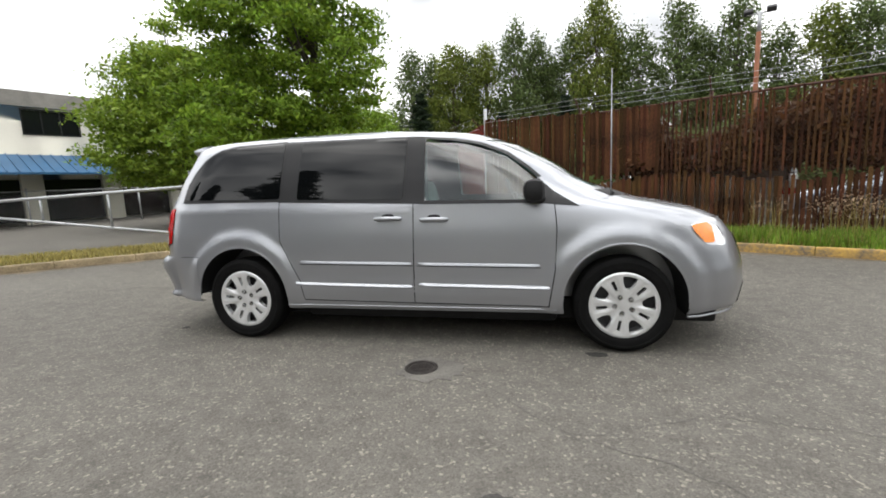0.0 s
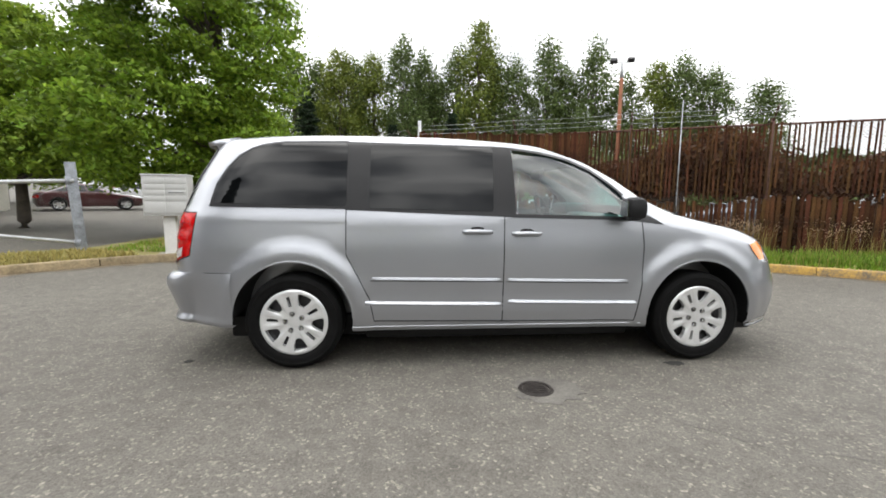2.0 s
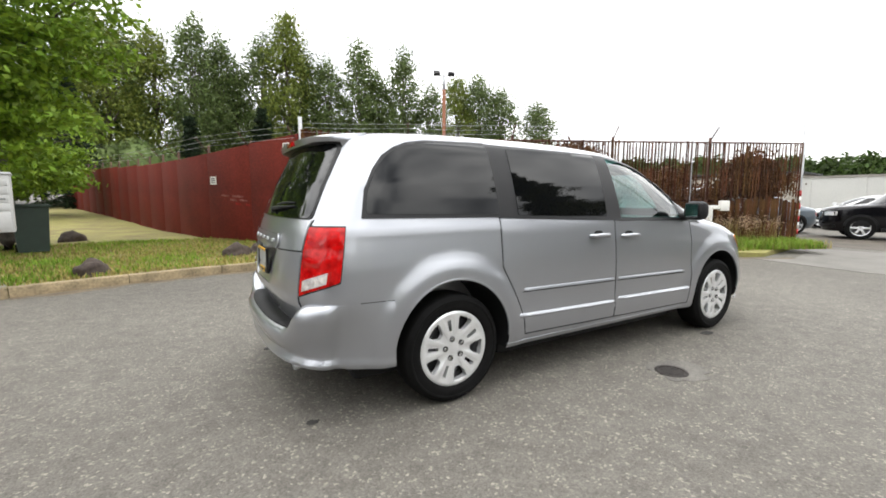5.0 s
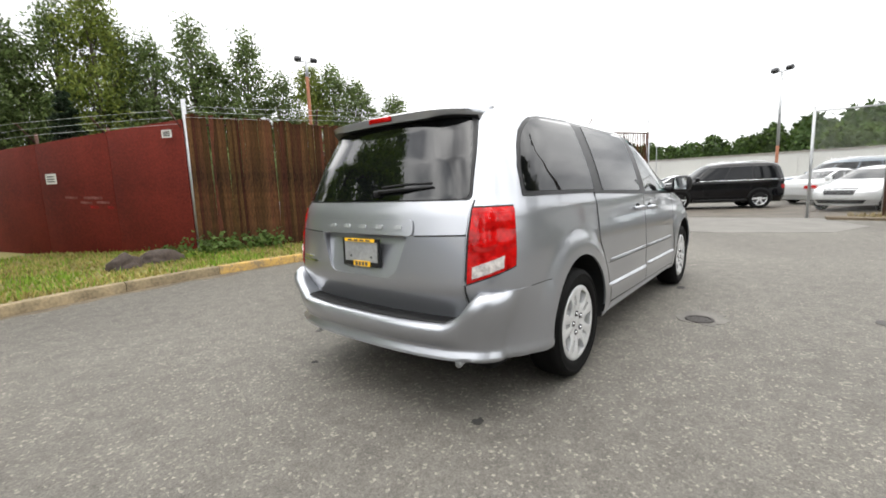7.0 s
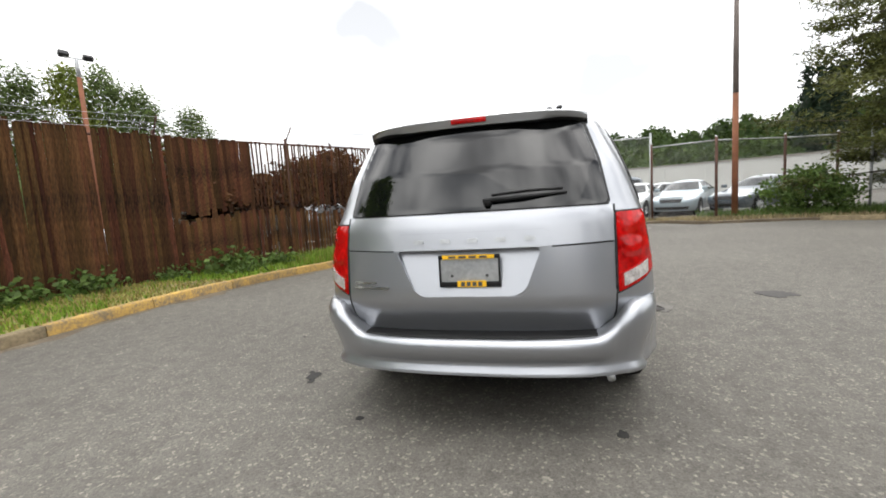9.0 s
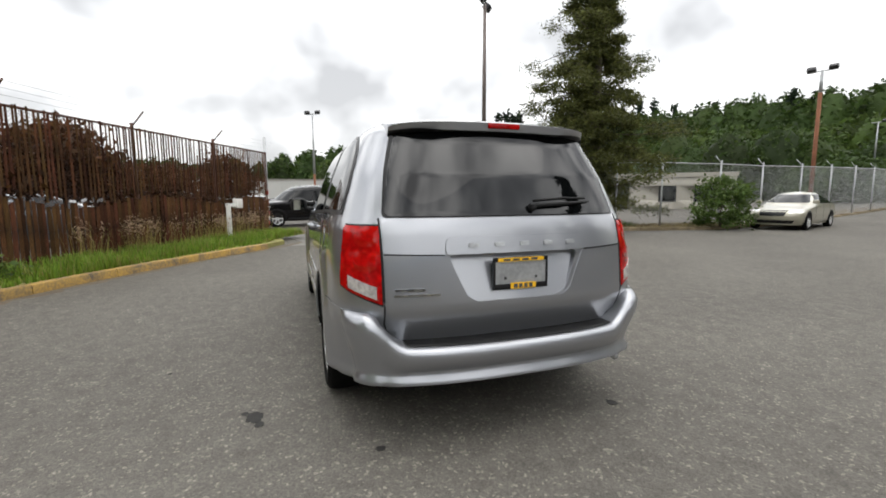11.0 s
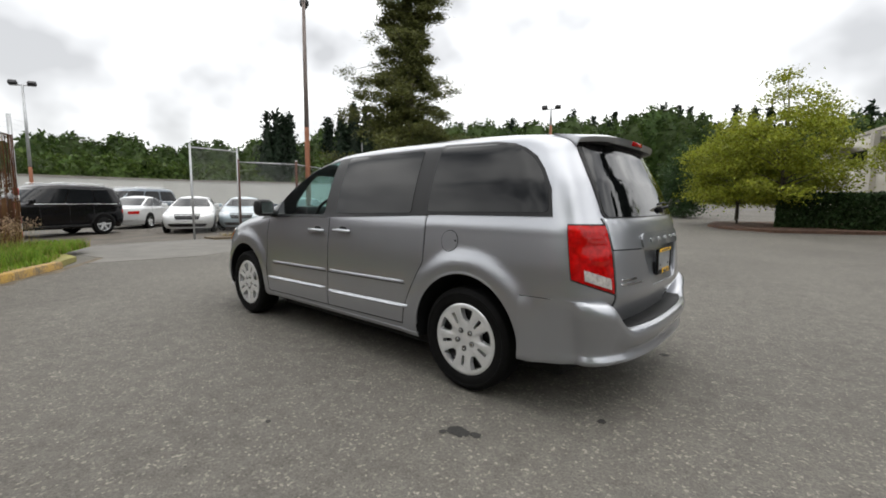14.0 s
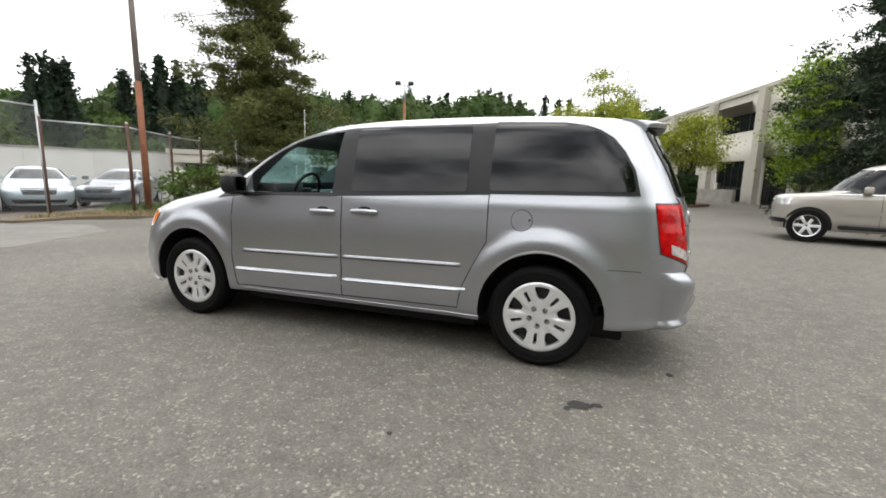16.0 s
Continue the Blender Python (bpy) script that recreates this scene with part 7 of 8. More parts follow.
def north_building():
    m, L = wall_frame((-33.0, -6.0), (-20.9, 19.8))
    ob = thing("shop_building", m, "two-storey cream building with a blue metal awning roof", "building")
    holes = [(x, x + 2.2, 4.9, 6.05) for x in (2.0, 8.4, 14.8, 21.2)]
    walled(ob, L, 14, 6.9, holes, M_CREAM)
    for h in holes:
        window_unit(ob, *h, 3)
    bm = bmesh.new()
    box(bm, -0.2, L + 0.2, -0.12, -0.003, 6.2, 6.95)
    part("fascia", bm, M_CONC, ob)
    bm = bmesh.new()
    prism(bm, [(-2.6, 2.75), (-2.6, 2.85), (-0.003, 3.85), (-0.003, 3.7)], 0.0, L, "x")
    roof = part("awning_roof", bm, M_BLUEROOF, ob, "blue standing-seam metal awning")
    for k in range(int(L / 0.42)):
        bm = bmesh.new()
        x = 0.2 + 0.42 * k
        prism(bm, [(-2.62, 2.852), (-2.62, 2.90), (-0.01, 3.90), (-0.01, 3.853)], x, x + 0.035, "x")
        part("seam", bm, M_BLUEROOF, roof)
    for k in range(9):
        bm = bmesh.new(); x = 1.3 + 3.3 * k
        box(bm, x - 0.42, x + 0.42, -0.55, -0.07, 0, 2.95, 0.02)
        part("column", bm, M_CREAM, ob)
    bm = bmesh.new(); box(bm, 0.5, L - 0.5, -0.06, -0.004, 0.5, 2.6)
    part("shopfront", bm, M_DARKGLASS, ob)


north_building()


def office():
    m, L = wall_frame((-3.2, -56.0), (-13.6, -16.0))
    ob = thing("office_building", m, "beige two-storey concrete office building", "building")
    holes = [(8.2, 10.6, 0.25, 3.1), (11.6, 15.6, 4.75, 5.85), (17.6, 21.6, 4.75, 5.85), (23.6, 27.6, 4.75, 5.85), (12.4, 15.4, 0.25, 3.0), (18.4, 21.4, 0.25, 3.0), (2.5, 6.5, 4.75, 5.85), (30, 34, 4.75, 5.85)]
    holes = [(L - b, L - a, c, d) for a, b, c, d in holes]
    walled(ob, L, 16, 7.2, holes, M_BEIGE)
    for h in holes:
        window_unit(ob, *h, 4, 0.12)
    bm = bmesh.new()
    box(bm, -0.1, L + 0.1, -0.05, -0.003, 7.02, 7.26)
    part("parapet", bm, M_BEIGE, ob)
    for x in (L - 7.6, L - 11.0, L - 16.4, L - 22.4, L - 28.4):
        bm = bmesh.new(); box(bm, x - 0.3, x + 0.3, -0.35, -0.004, 0, 7.01)
        part("pier", bm, M_BEIGE, ob)
    bm = bmesh.new(); box(bm, L - 22.2, L - 11.3, -1.1, -0.9, 0.2, 1.2)
    part("planter_wall", bm, M_CONC, ob)


office()


def shed():
    m, L = wall_frame((29.5, -21.5), (20.5, -32.0))
    ob = thing("low_office", m, "low beige block building behind the chain-link fence", "building")
    holes = [(1.2, 3.2, 1.1, 2.2), (5.0, 6.0, 0.2, 2.3), (8.4, 9.6, 1.0, 2.2), (11, 12.4, 1.0, 2.2)]
    walled(ob, L, 8, 3.2, holes, M_BEIGE)
    for h in holes:
        window_unit(ob, *h, 2)
    bm = bmesh.new(); box(bm, -0.1, L + 0.1, -0.1, -0.003, 2.95, 3.3)
    part("parapet", bm, M_BEIGE, ob)


shed()


def lot_shed():
    m, L = wall_frame((35.6, 21.0), (36.9, 11.4))
    ob = thing("lot_shed", m, "low beige shed with a dark roof behind the car lot", "building")
    holes = [(1.0, 2.0, 0.2, 2.3), (3.4, 5.0, 1.2, 2.2), (6.4, 8.0, 1.2, 2.2)]
    walled(ob, L, 7, 3.4, holes, M_BEIGE)
    for h in holes:
        window_unit(ob, *h, 2)
    bm = bmesh.new(); box(bm, -0.25, L + 0.25, -0.25, 7.2, 3.404, 3.56, 0.02)
    part("roof", bm, M_DARKMETAL, ob)


lot_shed()


def boundary():
    ob = thing("boundary_wall", Matrix.Identity(4), "long white block wall behind the car lot", "wall", kind="structure")
    line = [(36.95, 11.2), (37.6, 2.0), (37.0, -9.0), (33.2, -18.5), (30.0, -24.0)]
    for (a, b) in zip(line, line[1:]):
        m, L = wall_frame(a, b)
        bm = bmesh.new(); box(bm, 0, L - 0.004, 0, 0.25, 0, 3.0)
        w = part("wall_panel", bm, M_WHITEWALL, ob); w.matrix_basis = m
        bm = bmesh.new(); box(bm, 0, L - 0.004, -0.05, 0.30, 3.001, 3.14)
        w = part("coping", bm, M_CONC, ob); w.matrix_basis = m
        for k in range(int(L / 3.0)):
            bm = bmesh.new(); box(bm, 0.5 + 3 * k, 0.75 + 3 * k, -0.08, -0.003, 0, 2.95)
            w = part("pilaster", bm, M_WHITEWALL, ob); w.matrix_basis = m


boundary()

# ---- fences ----
def wires(parent, a, b, z0, z1, pitch, name="chain_mesh", material=None):
    """Diamond wire between two posts, one joined part."""
    d = Vector((b[0] - a[0], b[1] - a[1], 0)); L = d.length; d.normalize()
    side = Vector((-d.y, d.x, 0)) * 0.004
    H = z1 - z0
    verts, faces = [], []
    n = int(L / pitch)
    for sg in (1, -1):
        for k in range(-int(H / pitch) - 1, n + int(H / pitch) + 1):
            s0, s1 = k * pitch, k * pitch + sg * H
            t0, t1 = 0.0, 1.0
            if s1 != s0:
                lo, hi = sorted(((0 - s0) / (s1 - s0), (L - s0) / (s1 - s0)))
                t0, t1 = max(0.0, lo), min(1.0, hi)
            if t1 - t0 < 0.02:
                continue
            p = Vector((a[0], a[1], z0)) + d * (s0 + (s1 - s0) * t0) + Vector((0, 0, H * t0))
            q = Vector((a[0], a[1], z0)) + d * (s0 + (s1 - s0) * t1) + Vector((0, 0, H * t1))
            w = (d * 0.7 - Vector((0, 0, 1)) * sg * 0.7) * (0.0016 if material is None else 0.0024)
            base = len(verts)
            for r in (p, q):
                verts += [tuple(r + w), tuple(r + side * 0.6), tuple(r - w)]
            for i in range(3):
                j = (i + 1) % 3
                faces.append((base + i, base + j, base + 3 + j, base + 3 + i))
    ob = raw(name, verts, faces, material or M_WIRE, parent)
    ob["kind"] = "stuff"
    return ob


def chain_fence(pts, h, label, rail=True, pitch=0.075, post_mat=None, name="chain_link_fence", arms=False):
    ob = thing(name, Matrix.Identity(4), label, "fence")
    gz = [ground_z(x, y) for x, y in pts]
    for (x, y), g in zip(pts, gz):
        post = part("post", tube(bmesh.new(), [(x, y, g - 0.1), (x, y, g + h + 0.08)], 0.045 if post_mat else 0.035, 8), post_mat or M_GALV, ob)
        part("post_cap", lathe(bmesh.new(), [(0.0005, 0.05), (0.03, 0.03), (0.042, 0), (0.0005, 0)], 10, m=Matrix.Translation((x, y, g + h + 0.08)) @ Matrix.Rotation(radians(90), 4, "X")), M_GALV, post)
        if arms:
            part("wire_arm", tube(bmesh.new(), [(x, y, g + h), (x + 0.2, y + 0.1, g + h + 0.32)], 0.016, 6), M_GALV, post)
    for (a, ga), (b, gb) in zip(zip(pts, gz), zip(pts[1:], gz[1:])):
        for z in ((h - 0.02,) if rail else ()):
            part("rail", tube(bmesh.new(), [(a[0], a[1], ga + z), (b[0], b[1], gb + z)], 0.022, 6), M_GALV, ob)
        wires(ob, a, b, (ga + gb) / 2 + 0.05, (ga + gb) / 2 + h - 0.03, pitch)
    return ob


chain_fence([(11.85, -2.2), (11.95, -3.72)], 2.95, "galvanised chain-link gate leaf at the lot entrance", name="chain_link_gate")
chain_fence([(11.95, -3.74), (11.2, -5.5), (12.6, -8.0), (13.2, -9.8)], 2.6, "chain-link fence on rusty posts beside the lot entrance", post_mat=M_RUSTPOST)
chain_fence([(11.2, -9.6), (9.55, -11.0), (8.9, -12.6), (8.75, -15.5), (9.15, -18.5), (9.75, -22.0), (10.5, -25.5), (11.3, -29.0), (12.2, -32.5), (13.3, -36.5)], 2.6, "tall galvanised chain-link fence along the road", pitch=0.05, arms=True)


def barrier():
    ob = thing("swing_barrier", Matrix.Identity(4), "galvanised pipe swing gate hung on a steel post", "gate")
    # the post is an old steel channel that leans a little
    lean = Matrix.Translation((-7.1, 4.95, 0)) @ Matrix.Rotation(radians(-3.0), 4, "Y") @ Matrix.Rotation(radians(38), 4, "Z")
    bm = bmesh.new()
    box(bm, -0.085, 0.085, -0.012, 0.012, 0.0, 1.86, 0.003, lean)
    box(bm, -0.085, -0.070, 0.0125, 0.11, 0.0, 1.86, 0.003, lean)
    box(bm, 0.070, 0.085, 0.0125, 0.11, 0.0, 1.86, 0.003, lean)
    part("post", bm, M_GREYPOST, ob, "weathered grey steel channel post")
    for z0, z1 in ((1.42, 1.58), (0.22, 0.36)):
        dx = -0.052 * (z0 + z1) / 2
        part("hinge", tube(bmesh.new(), [(-7.1 + dx - 0.06, 4.95, z0), (-7.1 + dx - 0.06, 4.95, z1)], 0.06, 12), M_GREYPOST, ob)
    a, b = Vector((-7.15, 4.95, 1.5)), Vector((-15.5, 4.6, 1.25))
    part("top_rail", tube(bmesh.new(), [a, b], 0.04, 8), M_GALV, ob)
    part("brace_rail", tube(bmesh.new(), [Vector((-7.15, 4.95, 0.30)), Vector((-15.5, 4.6, 1.1))], 0.035, 8), M_GALV, ob)
    for u, v in ((0.30, 0.0), (0.55, 0.0), (0.86, 0.0)):
        p, q = a.lerp(b, u), Vector((-7.15, 4.95, 0.30)).lerp(Vector((-15.5, 4.6, 1.1)), u)
        part("upright", tube(bmesh.new(), [p, q], 0.028, 8), M_GALV, ob)
    part("end_post", tube(bmesh.new(), [Vector((-15.5, 4.6, 0.0)), Vector((-15.5, 4.6, 1.35))], 0.04, 8), M_GALV, ob)


barrier()
chain_fence([(-26.0, 9.0), (-22.8, 12.0), (-19.6, 15.0), (-16.4, 18.0), (-13.4, 20.8)], 1.7, "low chain-link fence across the driveway", pitch=0.14)


# ---- small things on the asphalt ----
def blot(name, x, y, r, material, label, seed, z=0.003, category="stain", stretch=1.0):
    rs = np.random.RandomState(seed)
    bm = bmesh.new()
    ring = []
    for k in range(40):
        a = 2 * math.pi * k / 40
        q = r * (1 + 0.35 * noise.noise((math.cos(a) * 1.6, math.sin(a) * 1.6, seed)) + 0.3 * noise.noise((math.cos(a) * 5, math.sin(a) * 5, seed)))
        ring.append((x + q * math.cos(a) * stretch, y + q * math.sin(a)))
    bm.faces.new([bm.verts.new((a, b, z)) for a, b in ring])
    g = bmesh.ops.extrude_face_region(bm, geom=bm.faces[:])
    bmesh.ops.translate(bm, verts=[v for v in g["geom"] if isinstance(v, bmesh.types.BMVert)], vec=(0, 0, -0.004))
    bmesh.ops.recalc_face_normals(bm, faces=bm.faces)
    ob = part(name, bm, material, smooth=False)
    return tagged(ob, label, category, kind="structure")


blot("oil_spot_1", -1.842, 1.36, 0.046, M_STAIN, "black oil spot on the asphalt", 1, stretch=1.5)
blot("oil_spot_6", -1.94, 1.33, 0.026, M_STAIN, "black oil fleck on the asphalt", 11, stretch=1.3)
blot("oil_spot_7", -1.78, 1.42, 0.02, M_STAIN, "black oil fleck on the asphalt", 12)
blot("oil_spot_2", -2.387, -0.742, 0.028, M_STAIN, "small black drip on the asphalt", 2, stretch=1.3)
blot("oil_spot_3", -2.405, 0.724, 0.024, M_STAIN, "small black drip on the asphalt", 3)
blot("oil_spot_4", -0.95, 2.0, 0.014, M_STAIN, "small black drip on the asphalt", 4)
blot("asphalt_patch_1", 0.20, -1.40, 0.19, M_PATCH, "round patch of newer asphalt about the drain", 5, 0.004, "asphalt patch", 1.2)
blot("asphalt_patch_2", 0.74, -2.74, 0.17, M_PATCHDARK, "dark asphalt patch", 6, 0.004, "asphalt patch", 1.0)
blot("oil_spot_5", 1.35, -1.0, 0.045, M_STAIN, "faint oil stain below the engine", 7, 0.0025, stretch=1.6)


def drain():
    ob = thing("drain_cover", Matrix.Translation((0.135, -1.382, 0.004)), "small round rusty cast-iron cleanout cover", "drain cover")
    part("ring", lathe(bmesh.new(), [(0.088, 0.0), (0.092, 0.006), (0.112, 0.006), (0.118, 0.0), (0.118, -0.02), (0.088, -0.02)], 32, closed=True, m=Matrix.Rotation(radians(90), 4, "X")), M_IRON, ob)
    part("lid", lathe(bmesh.new(), [(0.0005, 0.0015), (0.086, 0.0015), (0.086, -0.02), (0.0005, -0.02)], 28, m=Matrix.Rotation(radians(90), 4, "X")), M_IRON, ob)
    bm = bmesh.new()
    for k in range(-2, 3):
        w = math.sqrt(max(0.0, 0.07 ** 2 - (0.028 * k) ** 2))
        box(bm, -w, w, 0.028 * k - 0.006, 0.028 * k + 0.006, 0.0012, 0.0045)
    part("ribs", bm, M_IRON, ob)


drain()


def crack(name, pts, seed, w=0.0027):
    rs = np.random.RandomState(seed)
    dense = []
    for a, b in zip(pts, pts[1:]):
        L = math.hypot(b[0] - a[0], b[1] - a[1])
        n = max(2, int(L / 0.05))
        for k in range(n):
            t = k / n
            dense.append((a[0] + (b[0] - a[0]) * t + rs.normal() * 0.012, a[1] + (b[1] - a[1]) * t + rs.normal() * 0.012))
    bm = bmesh.new()
    rows = []
    for i, (x, y) in enumerate(dense):
        q = dense[min(i + 1, len(dense) - 1)]; p = dense[max(i - 1, 0)]
        d = Vector((q[0] - p[0], q[1] - p[1], 0)).normalized()
        s = Vector((-d.y, d.x, 0)) * w * rs.uniform(0.3, 1.2)
        rows.append([bm.verts.new(Vector((x, y, 0.002)) + s), bm.verts.new(Vector((x, y, 0.002)) - s)])
    for p, q in zip(rows, rows[1:]):
        bm.faces.new((p[0], q[0], q[1], p[1]))
    ob = part(name, bm, M_CRACK, smooth=False)
    return tagged(ob, "thin dark crack running across the asphalt", "crack", kind="structure")


crack("crack_1", [(0.35, -1.3), (0.75, -1.75), (1.1, -2.1), (1.5, -2.25), (2.0, -2.6), (2.2, -3.2)], 1)
crack("crack_2", [(1.1, -2.1), (1.8, -1.8), (2.8, -1.9), (3.8, -1.7)], 2)
crack("crack_3", [(-0.1, -1.2), (-0.35, -0.9)], 3)
crack("crack_4", [(0.45, -1.2), (0.6, -0.9), (0.62, -0.5)], 4)


def red_fence():
    ob = thing("wall_red", Matrix.Identity(4), "faded barn-red sheet fence with barbed wire along its top", "fence", kind="structure")
    for a, b in zip(RED, RED[1:]):
        d = Vector((b[0] - a[0], b[1] - a[1], 0)); L = d.length; d.normalize()
        n = max(1, round(L / 1.75))
        for k in range(n):
            p0, p1 = Vector((a[0], a[1], 0)) + d * (L * k / n), Vector((a[0], a[1], 0)) + d * (L * (k + 1) / n - 0.008)
            m, l = wall_frame((p0.x, p0.y), (p1.x, p1.y))
            bm = bmesh.new()
            box(bm, 0, l, -0.02 + 0.006 * (k % 2), 0.02 + 0.006 * (k % 2), 0.3, 2.72 + 0.02 * math.sin(k * 3.1 + a[0]), 0.004)
            for v in bm.verts:
                if v.co.z > 2.0:
                    u = p0.lerp(p1, v.co.x / l)
                    v.co.z += 0.33 * max(0.0, 1 - math.hypot(u.x - RED[0][0], u.y - RED[0][1]) / 4.5)
            w = part("panel", bm, M_REDWALL, ob); w.matrix_basis = m
            post = part("post", tube(bmesh.new(), [(p0.x + 0.06, p0.y + 0.1, ground_z(p0.x, p0.y)), (p0.x + 0.06, p0.y + 0.1, ground_z(p0.x, p0.y) + 2.8)], 0.035, 6), M_RUSTPOST, ob)
            part("wire_arm", tube(bmesh.new(), [(p0.x + 0.03, p0.y + 0.05, ground_z(p0.x, p0.y) + 2.6), (p0.x - 0.28, p0.y - 0.14, ground_z(p0.x, p0.y) + 2.98)], 0.014, 5), M_RUSTPOST, post)
        for j in range(3):
            u = 0.35 + 0.3 * j
            q0 = (a[0] - 0.31 * u, a[1] - 0.19 * u, ground_z(*a) + 2.6 + 0.38 * u)
            q1 = (b[0] - 0.31 * u, b[1] - 0.19 * u, ground_z(*b) + 2.6 + 0.38 * u)
            part("barbed_wire", tube(bmesh.new(), [q0, q1], 0.0032, 4), M_GALV, ob)
    # two small notices and some faded bars of writing
    for x, y, z, w, h in ((-2.06, 10.62, 1.78, 0.26, 0.22), (-0.62, 7.98, 2.55, 0.22, 0.15)):
        m = Matrix.Translation((x - 0.035, y - 0.05, z)) @ Matrix.Rotation(math.atan2(RED[1][1] - RED[0][1], RED[1][0] - RED[0][0]), 4, "Z")
        bm = bmesh.new(); box(bm, -w / 2, w / 2, -0.0, 0.012, -h / 2, h / 2)
        s = part("notice", bm, M_SIGN, ob, "small white notice"); s.matrix_basis = m @ Matrix.Translation((0, 0.07, 0))
        for k in range(3):
            bm = bmesh.new(); box(bm, -w * 0.36, w * 0.36, 0.0125, 0.015, h * (0.22 - 0.24 * k) - 0.012, h * (0.22 - 0.24 * k) + 0.012)
            t = part("notice_print", bm, M_INK, s)
    d = Vector((RED[2][0] - RED[1][0], RED[2][1] - RED[1][1], 0)).normalized()
    for s, z, w, h, material in ((0.15, 1.20, 0.34, 0.05, M_SCRAWL), (0.32, 1.30, 0.50, 0.06, M_SCRAWL), (0.62, 1.21, 0.30, 0.05, M_SCRAWL), (0.45, 1.10, 0.22, 0.06, M_SCRAWLRED), (0.98, 1.33, 0.34, 0.05, M_SCRAWL), (0.05, 1.08, 0.16, 0.06, M_SCRAWLRED)):
        m, l = wall_frame((RED[1][0] + d.x * s, RED[1][1] + d.y * s), (RED[1][0] + d.x * (s + w), RED[1][1] + d.y * (s + w)))
        bm = bmesh.new(); prism(bm, rounded([(0, 0), (w, 0.02), (w, h + 0.02), (0, h)], 0.02), 0.0275, 0.031)
        t = part("faded_scrawl", bm, material, ob, "faded paint scrawl"); t.matrix_basis = Matrix.Translation((0, 0, z - m.translation.z)) @ m
    return ob


red_fence()


def rust_fence():
    ob = thing("slatted_fence", Matrix.Identity(4), "tall rusty brown slatted fence with barbed wire", "fence")
    L = (FENCE_B - FENCE_A).length
    turn = math.atan2(fd.y, fd.x)
    rs = np.random.RandomState(17)
    z0 = 0.12
    for k, s in enumerate(list(np.linspace(0, L, 6))):
        p = FENCE_A + fd * s + fn * 0.06
        end = k in (0, 5)
        post = part("post", tube(bmesh.new(), [(p.x, p.y, 0), (p.x, p.y, 3.24 if end else 2.86)], 0.045 if end else 0.035, 8), M_GALV if end else M_RUSTPOST, ob)
        if not end:
            part("wire_arm", tube(bmesh.new(), [(p.x, p.y, 2.78), (p.x - fn.x * 0.3, p.y - fn.y * 0.3, 3.08)], 0.016, 5), M_RUSTPOST, post)
    for z in (2.74, 0.2):
        p, q = FENCE_A + fn * 0.06, FENCE_B + fn * 0.06
        part("rail", tube(bmesh.new(), [(p.x, p.y, z), (q.x, q.y, z)], 0.024, 6), M_RUSTPOST, ob)
    for j in range(3):
        p, q = FENCE_A - fn * (0.08 + 0.09 * j), FENCE_B - fn * (0.08 + 0.09 * j)
        pts = [(p.x + (q.x - p.x) * t, p.y + (q.y - p.y) * t, 2.87 + 0.09 * j - 0.02 * math.sin(t * math.pi * 5) ** 2) for t in np.linspace(0, 1, 21)]
        part("barbed_wire", tube(bmesh.new(), pts, 0.0032, 4), M_GALV, ob)
    # slats stand at an angle to the fence line, like an open shutter
    shapes = []
    for v in range(5):
        bm = bmesh.new()
        w = 0.074
        bulge = 0.006
        rows = []
        for t in (0, 0.25, 0.5, 0.75, 1.0):
            b = 0.01 * math.sin(t * 3.0 + v)
            rows.append([bm.verts.new((x, y + b, t)) for x, y in ((-w, 0), (0, bulge), (w, 0), (0, -bulge + 0.004))])
        for p, q in zip(rows, rows[1:]):
            for i in range(4):
                bm.faces.new((p[i], p[(i + 1) % 4], q[(i + 1) % 4], q[i]))
        bm.faces.new(rows[0][::-1]); bm.faces.new(rows[-1])
        bmesh.ops.recalc_face_normals(bm, faces=bm.faces)
        me = bpy.data.meshes.new("slat"); bm.to_mesh(me); bm.free()
        me.materials.append(M_RUST)
        shapes.append(me)
    # close slats on the first stretch; beyond it they stand a slat's width apart, with the yard behind showing through
    spots = list(np.arange(0.04, 4.3, 0.066)) + list(np.arange(4.3, L - 0.05, 0.082))
    for s in spots:
        p = FENCE_A + fd * s
        near = s < 4.3
        seam = 1.24 + 0.09 * math.sin(s * 1.7) + rs.uniform(-0.06, 0.06)
        hole = rs.uniform(0.04, 0.20) if s > 2.8 and rs.uniform() < 0.8 else 0.003
        top = 2.73 + 0.20 * max(0.0, 1 - s / 3.2) + rs.uniform(-0.03, 0.05)
        if not near and rs.uniform() < 0.06:
            top = rs.uniform(1.7, 2.5)
        for a, b in ((z0, seam), (seam + hole, top)) if s > 2.8 else ((z0, top),):
            if not near and rs.uniform() < 0.04:
                continue
            o = new("slat", shapes[rs.randint(5)])
            o.parent = ob
            wide = 0.58 if near else (0.46 if b < 1.4 else 0.25)
            o.matrix_basis = Matrix.Translation((p.x, p.y, a)) @ Matrix.Rotation(turn - radians(12 + rs.uniform(-5, 6)), 4, "Z") @ Matrix.Rotation(radians(rs.uniform(-0.8, 0.8)), 4, "Y") @ Matrix.Diagonal((wide * rs.uniform(0.85, 1.12), 1, b - a, 1))
    # rusted mesh that carries the slats
    a, b = FENCE_A + fd * 4.0 + fn * 0.03, FENCE_B + fn * 0.03
    wires(ob, (a.x, a.y), (b.x, b.y), 0.2, 2.72, 0.068, "chain_mesh", M_RUSTPOST)
    # reflective tape round the end post
    e = FENCE_B + fn * 0.06
